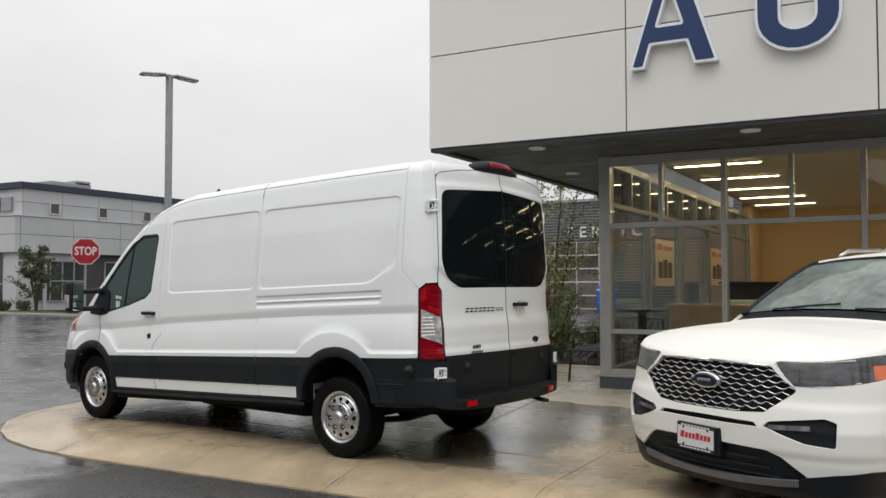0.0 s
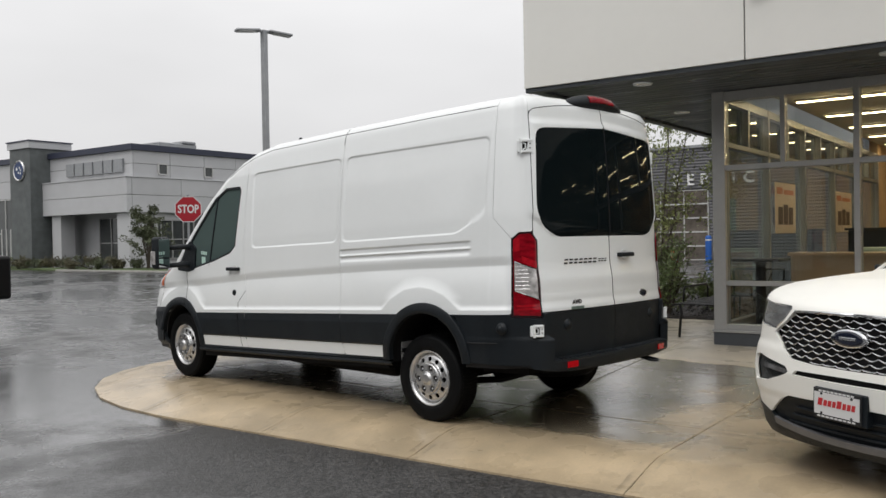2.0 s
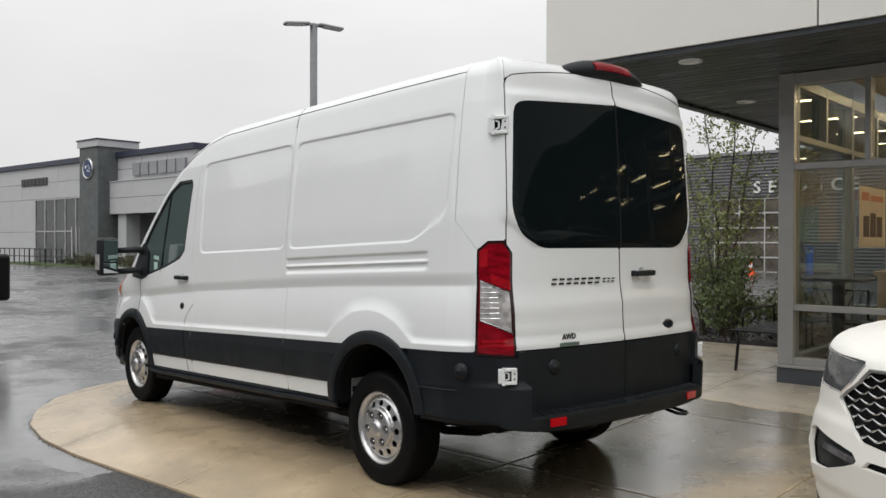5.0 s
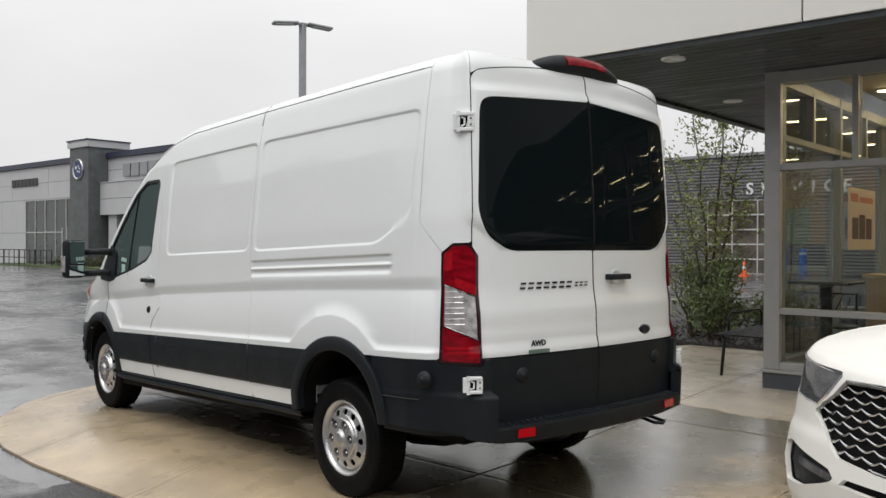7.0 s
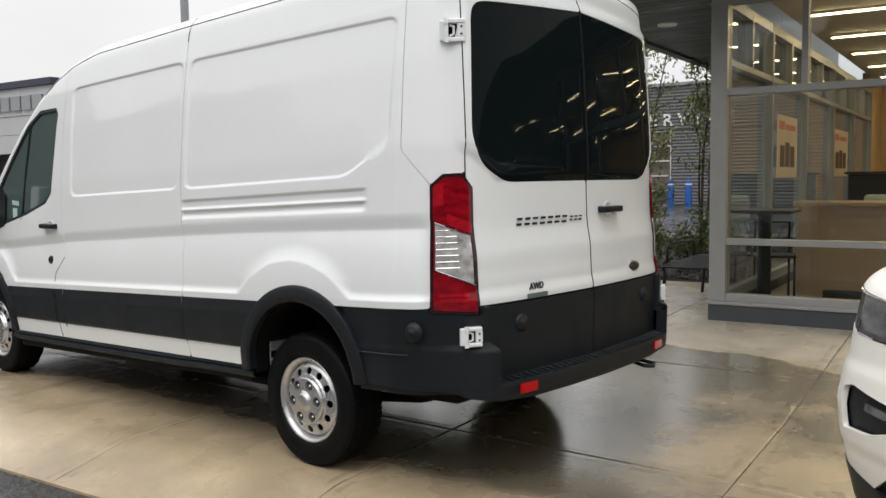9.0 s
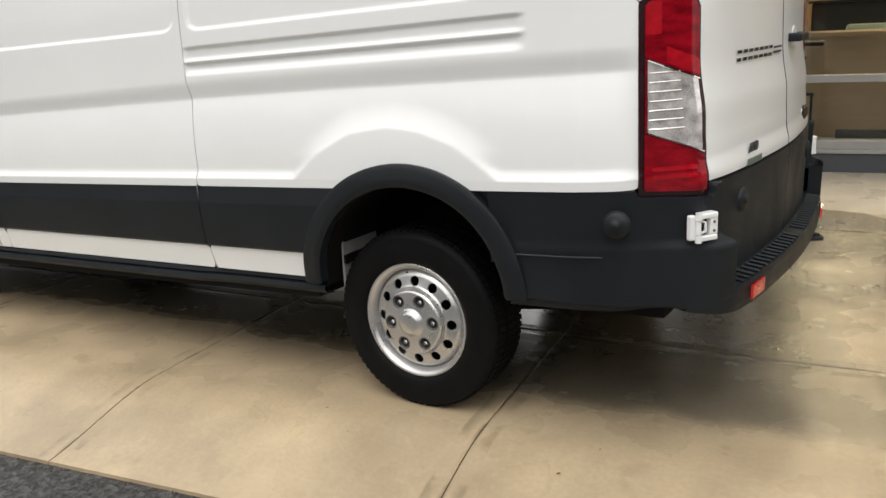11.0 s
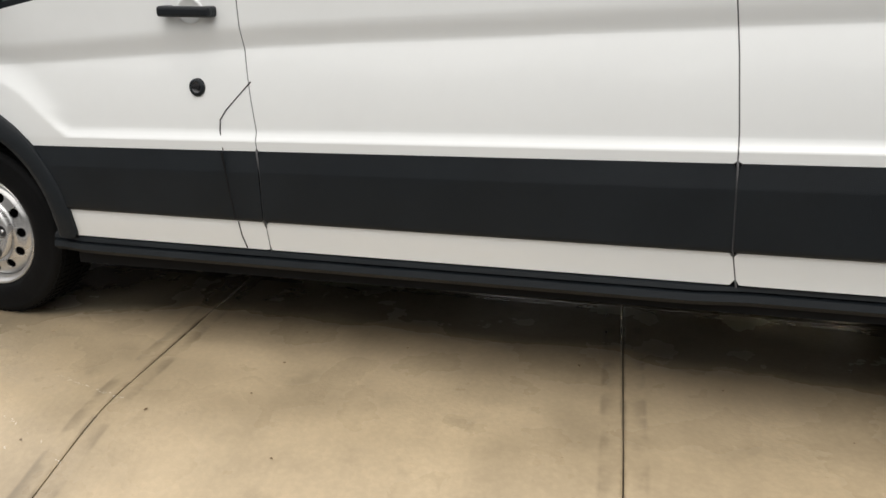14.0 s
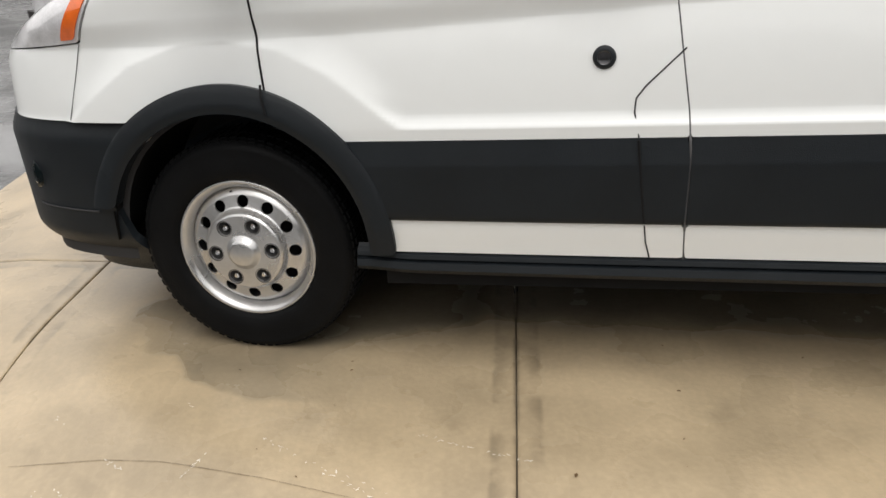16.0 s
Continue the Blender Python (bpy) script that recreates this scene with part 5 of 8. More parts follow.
def hinge(p, out, along, size, label="white steel door hinge"):
    """A white hinge: a knuckle, two leaves and a slotted arm."""
    m = Matrix((along, Vector((0, 0, 1)), out)).transposed().to_4x4()
    m.translation = p
    h = thing_part("door_hinge", van, label)
    h.matrix_basis = m @ Matrix.Scale(size, 4)
    part("leaf", boxed(-0.060, -0.030, -0.050, 0.050, -0.01, 0.016, 0.004), M_PAINT, h)
    bm = boxed(-0.018, 0.066, 0.034, 0.056, -0.01, 0.032, 0.004)
    box(bm, -0.018, 0.066, -0.056, -0.034, -0.01, 0.032, 0.004)
    box(bm, 0.028, 0.068, -0.0335, 0.0335, -0.01, 0.028, 0.003)
    part("arm", bm, M_PAINT, h)
    bm = bmesh.new()
    for z0, z1, r in ((-0.060, -0.030, 0.013), (-0.027, 0.027, 0.0105), (0.030, 0.060, 0.013)):
        tube(bm, [(-0.026, z0, 0.022), (-0.026, z1, 0.022)], r, 14)
    part("knuckle", bm, M_PAINT, h)
    # near-black plate: the shade of the hinge slot is put into its colour
    part("shadow_plate", boxed(-0.034, 0.030, -0.0330, 0.0330, -0.008, 0.006), M_DARK, h, "dark plate standing in for the shade behind the hinge")
    bm = bmesh.new()
    tube(bm, [(-0.010, -0.026, 0.012), (0.010, -0.018, 0.020), (0.010, 0.018, 0.020), (-0.010, 0.026, 0.012)], 0.0065, 8)
    part("check_link", bm, M_PAINT, h)
    for y in (-0.018, 0.018):
        part("bolt", lathe(bmesh.new(), [(0, 0.0330), (0.004, 0.0330), (0.006, 0.0305), (0.0065, 0.027)], 10, Matrix.Translation((0.048, y, 0))), M_POCKET, h, "grey bolt head")


def mirror(side):
    door = thing_part("door_mirror", van, "large black towing mirror on two arms")
    bm = boxed(-0.055, 0.055, -0.090, 0.090, -0.172, 0.172, 0.035, 4)
    m = pose(3.665, side * 1.312, 1.362, 0, 0, side * 12)
    part("mirror_head", bm, M_BLACK, door, smooth=True).matrix_basis = m
    g = part("mirror_glass", boxed(-0.0575, -0.0545, -0.072, 0.072, -0.045, 0.150, 0.001), M_MIRROR, door, "reflective main mirror glass")
    g.matrix_basis = m
    part("spotter_glass", boxed(-0.0575, -0.0545, -0.072, 0.072, -0.150, -0.060, 0.001), M_MIRROR, door, "small convex mirror glass").matrix_basis = m
    part("marker_lamp", boxed(-0.02, 0.045, 0.083 if side > 0 else -0.097, 0.097 if side > 0 else -0.083, -0.12, 0.02, 0.006, 2), M_CLEARLENS, door, "clear side marker lamp").matrix_basis = m
    for z0, z1 in ((1.425, 1.415), (1.235, 1.225)):
        bm = bmesh.new()
        tube(bm, [(3.60, side * 0.93, z0 - 0.02), (3.64, side * 1.05, z0), (3.67, side * 1.23, z1)], [0.042, 0.032, 0.026], 12)
        part("mirror_arm", bm, M_BLACK, door, smooth=True)


def handle_on(p, out, length, parent):
    m = Matrix((Vector((0, 0, 1)).cross(out), Vector((0, 0, 1)), out)).transposed().to_4x4()
    m.translation = p
    h = thing_part("door_handle", parent, "black pull handle over a white cup")
    h.matrix_basis = m
    bm = boxed(-length / 2, length / 2, -0.017, 0.017, 0.022, 0.050, 0.010, 3)
    box(bm, -length / 2, -length / 2 + 0.04, -0.017, 0.017, -0.005, 0.035, 0.008, 2)
    box(bm, length / 2 - 0.04, length / 2, -0.017, 0.017, -0.005, 0.035, 0.008, 2)
    part("grip", bm, M_BLACK, h, smooth=False)
    cup = lathe(bmesh.new(), [(0.052, 0.004), (0.046, 0.010), (0.040, 0.006), (0, 0.003)], 28)
    bmesh.ops.scale(cup, vec=(1.0, 0.85, 1), verts=cup.verts)
    part("cup", cup, M_PAINT, h, smooth=True)


def badges():
    """Raised lettering as slanted bars, a readable drive badge and an oval badge."""
    out = Vector((-1, 0.06, 0)).normalized()

    def plate(y, zb, lift):
        p = on_rear(y, zb, lift)
        x = Vector((0, 0, 1)).cross(out)
        m = Matrix((x, Vector((0, 0, 1)), out)).transposed().to_4x4()
        m.translation = p
        return m

    name = thing_part("model_lettering", van, "dark chrome raised lettering as plain bars")
    y = 0.585
    for k in range(10):
        w, h = (0.046, 0.036) if k < 7 else (0.028, 0.024)
        if k == 7:
            y -= 0.012
        bm = prism(bmesh.new(), [(0.0, -h / 2), (w * 0.80, -h / 2), (w * 0.86, -h * 0.20), (w * 0.06, -h * 0.20)], 0.004)
        prism(bm, [(w * 0.14, h * 0.20), (w * 0.94, h * 0.20), (w, h / 2), (w * 0.20, h / 2)], 0.004)
        part("bar", bm, M_BADGE, name).matrix_basis = plate(y, 1.235, 0.003)
        y -= w + 0.012
    bm = text_mesh("AWD", 0.044, 0.004, 0.001)
    bmesh.ops.transform(bm, matrix=pose(0, 0, 0, -90, 0, 0), verts=bm.verts)
    part("drive_badge", bm, M_BADGE, van, "dark raised AWD lettering").matrix_basis = plate(0.480, 0.925, 0.006)
    part("badge_strip", boxed(-0.078, 0.078, -0.012, 0.012, 0, 0.004, 0.002), M_GREENBADGE, van, "grey-green badge strip").matrix_basis = plate(0.480, 0.882, 0.002)
    oval = thing_part("oval_badge", van, "dark oval badge with a chrome ring")
    oval.matrix_basis = plate(-0.485, 0.940, 0.0)
    for nm, r, mt, h in (("ring", 0.062, M_CHROME, 0.008), ("face", 0.048, M_BADGEBLUE, 0.010)):
        bm = lathe(bmesh.new(), [(0, h), (r * 0.93, h), (r, h * 0.5), (r, -0.006)], 36)
        bmesh.ops.scale(bm, vec=(1, 0.52, 1), verts=bm.verts)
        part(nm, bm, mt, oval, smooth=False)


M_BADGE = mat("dark_badge_chrome", (0.10, 0.10, 0.105), 0.22, metal=0.9)
M_BADGEBLUE = mat("dark_blue_enamel", (0.010, 0.014, 0.028), 0.15, coat=1.0)


def brake_light():
    bl = thing_part("high_brake_lamp", van, "black roof brake lamp with a red lens")
    bm = sheet(np.linspace(-0.385, 0.385, 37), np.linspace(0, 1, 9), lambda u, v: u * 0 - 1,
               lambda u, v: np.stack([-0.955 - 0.065 * np.sin(v * np.pi) ** 0.7 * (1 - (np.abs(u) / 0.42) ** 4) + 0.02 * (u / 0.36) ** 2, u,
                                      2.528 + (v - 0.5) * 0.135 * (1 - 0.55 * (np.abs(u) / 0.36) ** 3) - 0.03 * (u / 0.36) ** 2], 1), 0.03, (1, 0, 0))
    part("housing", bm, M_BLACK, bl, smooth=True)
    bm = sheet(np.linspace(-0.17, 0.17, 25), np.linspace(0.45, 0.85, 7), lambda u, v: u * 0 - 1,
               lambda u, v: np.stack([-0.961 - 0.065 * np.sin(v * np.pi) ** 0.7 * (1 - (np.abs(u) / 0.42) ** 4) + 0.02 * (u / 0.36) ** 2, u,
                                      2.531 + (v - 0.5) * 0.135 * (1 - 0.55 * (np.abs(u) / 0.36) ** 3) - 0.03 * (u / 0.36) ** 2], 1), 0.006, (1, 0, 0))
    part("lens", bm, M_REDLENS, bl, "dull red lens", smooth=True)


def front_end(side):
    def lift(z):
        return 0.030 - 0.17 * smooth_step(0.56, 0.34, z) - 0.02 * smooth_step(0.86, 0.93, z)
    us = np.arange(0.0, van_plan.s_of_x(3.9), 0.025)

    def sdf(u, z):
        x = van_x(u)
        a = (np.hypot((x - 3.755) / 0.475, (z - 0.545) / 0.475) - 1) * 0.475
        a = np.where(z > 0.66, a, np.abs(x - 3.755) - np.interp(z, [0.355, 0.50, 0.66], [0.33, 0.365, 0.425]))
        return np.maximum(-a, np.maximum(z - 0.925, 3.9 - x))
    bm = sheet(us, np.arange(0.355, 0.94, 0.015), sdf, lambda u, z: van_wall(lift(z), side, False)(u, z), 0.03)
    ob = part("front_bumper", bm, M_BLACK, van, "black plastic front bumper", smooth=True)
    groove(ob, [van_wall(float(lift(0.635)) + 0.001, side, False)(np.array([van_plan.s_of_x(x)]), np.array([0.635]))[0] for x in np.linspace(4.24, 4.5, 8)], 0.003)
    p = van_wall(0.02, side, False)(np.array([van_plan.s_of_x(4.5)]), np.array([0.74]))[0]
    fog = lathe(bmesh.new(), [(0, 0.012), (0.035, 0.010), (0.042, 0.0), (0.052, 0.004), (0.056, -0.02)], 24, Matrix.Translation(p) @ Vector((0.8, side * 0.6, 0)).to_track_quat("Z", "Y").to_matrix().to_4x4())
    part("fog_lamp", fog, M_DARKGLASS, ob, "dark round fog lamp", smooth=True)
    zz = np.arange(1.08, 1.42, 0.010)
    uh = np.arange(0.3, van_plan.s_of_x(4.06), 0.010)
    groove(van, [on_van(x, z, 0.0008, side) for x, z in ((4.226, 1.146), (4.245, 1.06), (4.262, 0.98), (4.272, 0.93))], 0.0014, "seam_line", M_JOINTGREY)
    lamp = thing_part("headlamp", van, "clear headlamp with an amber corner")
    part("clear_lens", sheet(uh, zz, lambda u, z: poly_sdf(HEADLAMP, van_x(u), z) + 0.003, van_wall(0.005, side), 0.02), M_HEADLENS, lamp, smooth=True)
    part("amber_lens", sheet(uh, zz, lambda u, z: np.maximum(poly_sdf(HEADLAMP, van_x(u), z) + 0.013, van_x(u) - (4.266 + (z - 1.19) * -0.54)), van_wall(0.009, side), 0.004), M_AMBER, lamp, "orange corner lens", smooth=True)


def rocker(side):
    """The black step moulding under the sill."""
    prof = [(0.0, 0.012), (0.008, 0.002), (0.028, -0.008), (0.032, -0.020), (0.016, -0.025), (0.036, -0.031), (0.042, -0.050), (0.024, -0.068), (-0.05, -0.080)]
    us = np.arange(van_plan.s_of_x(3.40), van_plan.s_of_x(0.40), 0.05)

    def pos(u, k):
        i = np.interp(k, range(len(prof)), [p[0] for p in prof])
        dz = np.interp(k, range(len(prof)), [p[1] for p in prof])
        x = van_x(u)
        out = smooth_step(0.92, 1.12, x) * smooth_step(3.38, 3.22, x) * (i > 0.015) * 0.020 - (i > 0.015) * 0.008
        return van_wall(i + out - 0.008, side, False)(u, sill_b(x) + dz)
    bm = sheet(us, np.arange(0, len(prof), 1.0), lambda u, k: u * 0 - 1, pos, 0)
    part("sill_step", bm, M_BLACK, van, "black plastic sill step")


M_GREYPRIMER = mat("grey_primer", (0.34, 0.34, 0.33), 0.5, vary=0.25, scale=8)


def underbody():
    bm = boxed(-0.94, 4.2, -0.72, 0.72, 0.405, 0.56)
    for x0, x1, w in ((-0.90, -0.46, 0.86), (0.46, 3.32, 1.0), (4.2, 4.4, 0.74)):
        box(bm, x0, x1, 0.721, w, 0.41, 0.57)
        box(bm, x0, x1, -w, -0.721, 0.41, 0.57)
    bmesh.ops.transform(bm, matrix=Matrix(((1, 0, 0, 0), (0, 1, 0, 0), (-RAKE, 0, 1, 0), (0, 0, 0, 1))), verts=bm.verts)
    part("floor_pan", bm, M_DARK, van)
    for s in (1, -1):
        part("arch_bracket", boxed(0.378, 0.388, min(s * 0.70, s * 0.93), max(s * 0.70, s * 0.93), 0.40, 0.74, 0.003), M_GREYPRIMER, van, "grey primed inner arch panel")
        for z0 in (0.52, 0.61):
            part("arch_strap", boxed(0.366, 0.377, min(s * 0.70, s * 0.93), max(s * 0.70, s * 0.93), z0, z0 + 0.035), M_DARK, van)
    part("fuel_tank", boxed(0.75, 2.35, -0.62, 0.66, 0.235, 0.40, 0.05, 2), M_DARK, van)
    part("gearbox", boxed(2.5, 4.1, -0.34, 0.34, 0.19, 0.36, 0.06, 2), M_DARK, van)
    for y in (-0.45, 0.45):
        bm = bmesh.new()
        tube(bm, [(-0.75, y, 0.44), (-0.3, y, 0.30), (0, y, 0.26), (0.35, y, 0.31), (0.75, y, 0.44)], 0.028, 8)
        part("leaf_spring", bm, M_DARK, van)
    bm = bmesh.new()
    tube(bm, [(0, -0.8, 0.34), (0, -0.15, 0.34), (0, -0.1, 0.35), (0, 0.1, 0.35), (0, 0.15, 0.34), (0, 0.8, 0.34)], [0.05, 0.05, 0.13, 0.13, 0.05, 0.05], 14)
    part("rear_axle", bm, M_DARK, van, smooth=True)
    bm = bmesh.new()
    tube(bm, [(3.755, -0.8, 0.34), (3.755, 0.8, 0.34)], 0.05, 10)
    part("front_axle", bm, M_DARK, van)
    for x, y in ((0.62, 0.62), (0.55, 0.50)):
        bm = bmesh.new()
        tube(bm, [(x, y, 0.58), (x - 0.12, y, 0.38)], 0.03, 10)
        part("shock_absorber", bm, M_DARK, van)
    bm = bmesh.new()
    tube(bm, [(2.4, -0.35, 0.36), (1.0, -0.35, 0.37), (0.5, -0.5, 0.40), (0.2, -0.5, 0.42), (-0.1, -0.5, 0.46)], 0.035, 10)
    part("exhaust_pipe", bm, M_DARK, van, smooth=True)
    spare = lathe(bmesh.new(), [(0.12, -0.08), (0.30, -0.09), (0.345, -0.05), (0.345, 0.05), (0.30, 0.09), (0.12, 0.08)], 40, pose(-0.50, -0.02, 0.415))
    part("spare_tyre", spare, M_TYRE, van, smooth=True)
    bm = bmesh.new()
    tube(bm, [(-1.0, -0.52, 0.44), (-1.13, -0.52, 0.415), (-1.17, -0.55, 0.415), (-1.15, -0.60, 0.415), (-1.0, -0.59, 0.44)], 0.011, 8)
    part("tow_eye", bm, M_BLACK, van, "black steel towing eye")


def fuel_flap():
    flap = thing_part("fuel_flap", van, "fuel filler flap outlined at the pillar")
    pts = [(2.507, 1.085), (2.60, 0.995), (2.622, 0.965), (2.624, 0.93), (2.610, 0.868)]
    groove(flap, [on_van(x, z, 0.0008) for x, z in pts])
    groove(flap, [on_van(x, z, 0.0125) for x, z in [(2.610, 0.864), (2.597, 0.74), (2.585, 0.635)]], 0.0036, "seam_line", M_SEAL)
    groove(flap, [on_van(x, z, 0.0008) for x, z in [(2.583, 0.622), (2.577, 0.57), (2.565, 0.525)]])
    p = on_van(2.705, 1.068, 0.0)
    lock = thing_part("door_lock", van, "round black lock cylinder")
    q = Vector((0, 1, 0.05)).to_track_quat("Z", "Y").to_matrix().to_4x4()
    part("ring", lathe(bmesh.new(), [(0.018, 0.011), (0.024, 0.011), (0.029, 0.006), (0.030, -0.01)], 32, Matrix.Translation(p) @ q), M_BLACK, lock, smooth=True)
    part("barrel", lathe(bmesh.new(), [(0, 0.007), (0.014, 0.007), (0.0175, 0.009)], 24, Matrix.Translation(p) @ q), M_BADGE, lock, "grey key barrel", smooth=True)


for s, shell in ((1, left_parts), (-1, right_parts)):
    van_glass(s, shell)
    tail_lamp(s)
    flare(-0.004, 0.50, 0.486, 0.460, 0.402, 0.377, 0.485, 0.49, s)
    flare(3.765, 0.545, 0.490, 0.488, 0.415, 0.408, 0.66, 0.525, s)
    wheel(0.018, s)
    wheel(3.772, s)
    front_end(s)
    rocker(s)
    mirror(s)
    for zb in (2.10, 0.742):
        u = U_SEAM - (0.045 if zb > 1 else 0.02)
        pp = Vector(van_wall(0.002 if zb > 1 else 0.044, s)(np.array([u]), np.array([zb]))[0])
        o = Vector((-0.62, s * 0.78, 0) if zb > 1 else (-0.84, s * 0.54, 0)).normalized()
        hinge(pp, o, Vector((0, 0, 1)).cross(o) if s > 0 else -Vector((0, 0, 1)).cross(o), 0.90 if zb > 1 else 0.78)
    handle_on(on_van(2.715, 1.308, -0.004, s), Vector((0, s, 0)), 0.195, van)
rear_bumper()
handle_on(on_rear(-0.215, 1.268, 0.0), Vector((-1, -0.03, 0)).normalized(), 0.20, van)
badges()
brake_light()
underbody()
fuel_flap()
for k in range(4):
    part("chalk_bar", boxed(-0.011, 0.011, -0.001, 0.001, -0.017, 0.017), M_STICKER, van, "pale chalk mark on the window").matrix_basis = Matrix.Translation(on_van(3.37 - 0.03 * k, 1.50 - 0.004 * k, -0.011))
part("window_sticker", boxed(-0.035, 0.035, -0.0015, 0.0015, -0.04, 0.04), M_STICKER, van, "pale green window sticker").matrix_basis = Matrix.Translation(on_van(3.33, 1.415, -0.011)) 


# ---- beyond the apron ----
M_GREYPANEL = mat("grey_wall_panel", (0.46, 0.465, 0.475), 0.5, vary=0.04, scale=1.2, piece=0.03)
M_NAVY = mat("navy_coping", (0.03, 0.035, 0.06), 0.45)
M_STONE = mat("dark_stone_cladding", (0.100, 0.110, 0.110), 0.6, vary=0.25, scale=2.5)
M_WINDOW = mat("far_window_glass", (0.05, 0.055, 0.055), 0.05, spec=0.7, vary=0.3, scale=0.8)
M_SIDING = mat("grey_ribbed_siding", (0.105, 0.105, 0.110), 0.5, vary=0.12, scale=3)
M_WHITEFRAME = mat("white_frame", (0.5, 0.5, 0.49), 0.45)
M_LETTER = mat("white_letter", (0.72, 0.72, 0.71), 0.4)
M_POLE = mat("galvanised_pole", (0.32, 0.33, 0.34), 0.45, metal=0.5, vary=0.08, scale=6)
M_SIGNRED = mat("sign_red", (0.34, 0.012, 0.022), 0.4, vary=0.04, scale=4)
M_SIGNWHITE = mat("sign_white", (0.66, 0.66, 0.66), 0.4)
M_BLUEPOST = mat("blue_bollard", (0.012, 0.085, 0.33), 0.45)
M_CONE = mat("orange_cone", (0.72, 0.10, 0.015), 0.5)
M_BARK = mat("grey_bark", (0.07, 0.058, 0.045), 0.8, vary=0.3, scale=20, grain=0.5, grain_scale=60)
M_LEAF = mat("green_leaf", (0.235, 0.27, 0.10), 0.5, vary=0.5, scale=3.0)
M_LEAFDARK = mat("dark_leaf", (0.12, 0.165, 0.062), 0.5, vary=0.5, scale=3.0)
M_LEAFFAR = mat("far_leaf", (0.075, 0.088, 0.045), 0.6, vary=0.5, scale=1.5)
M_LEAFDRY = mat("olive_leaf", (0.085, 0.078, 0.042), 0.6, vary=0.5, scale=3.0)
M_BLACKMETAL = mat("black_metal", (0.012, 0.012, 0.013), 0.4, metal=0.3)
M_KERB = mat("grey_kerb", (0.30, 0.29, 0.27), 0.6, vary=0.1, scale=4)
M_YELLOW = mat("yellow_paint", (0.55, 0.38, 0.05), 0.6, vary=0.15, scale=5)
M_FARGREY = mat("inner_dark", (0.06, 0.06, 0.06), 0.7, vary=0.2, scale=1)


M_BAYGLASS = mat("bay_window_glass", (0.11, 0.095, 0.08), 0.05, spec=0.5, vary=0.6, scale=0.9)


def grid_panels(parent, plane, at, a0, a1, z0, z1, na, nz, thick=0.06, face=-1, material=None, holes=()):
    """Cladding panels over a stretch of wall; plane 'y' faces along y, plane 'x' along x."""
    mt = material or M_GREYPANEL
    for i in range(na):
        for j in range(nz):
            p0, p1 = a0 + (a1 - a0) * i / na + 0.012, a0 + (a1 - a0) * (i + 1) / na - 0.012
            q0, q1 = z0 + (z1 - z0) * j / nz + 0.012, z0 + (z1 - z0) * (j + 1) / nz - 0.012
            lo, hi = (at, at + thick) if face < 0 else (at - thick, at)
            if plane == "y":
                part("panel", boxed(p0, p1, lo, hi, q0, q1), mt, parent)
            else:
                part("panel", boxed(lo, hi, p0, p1, q0, q1), mt, parent)


def bars_sign(name, label, x, y, z, widths, h, material, depth=0.12):
    t = thing(name, label, "sign", pose(x, y, z))
    p = 0.0
    for w in widths:
        part("letter_bar", boxed(p, p + w, -depth, 0, -h / 2, h / 2, 0.02), material, t)
        p += w * 1.18
    return t


def window_at(parent, plane, at, a0, a1, z0, z1, face, rows=1, cols=1, frame_mat=None, pane=None):
    w = thing_part("window", parent)
    fr, pn = frame_mat or M_ALU, pane or M_WINDOW
    f = 0.06
    def slab(p0, p1, q0, q1, d0, d1, mt, nm):
        lo, hi = sorted((at + face * d0, at + face * d1))
        part(nm, boxed(p0, p1, lo, hi, q0, q1) if plane == "y" else boxed(lo, hi, p0, p1, q0, q1), mt, w)
    for i in range(cols + 1):
        c = a0 + (a1 - a0) * i / cols
        slab(c - f / 2, c + f / 2, z0, z1, 0.0, 0.09, fr, "frame")
    for j in range(rows + 1):
        c = z0 + (z1 - z0) * j / rows
        for i in range(cols):
            slab(a0 + (a1 - a0) * i / cols + f / 2, a0 + (a1 - a0) * (i + 1) / cols - f / 2, c - f / 2, c + f / 2, 0.002, 0.085, fr, "frame")
    for i in range(cols):
        for j in range(rows):
            slab(a0 + (a1 - a0) * i / cols + f / 2, a0 + (a1 - a0) * (i + 1) / cols - f / 2, z0 + (z1 - z0) * j / rows + f / 2, z0 + (z1 - z0) * (j + 1) / rows - f / 2, 0.02, 0.035, pn, "pane")


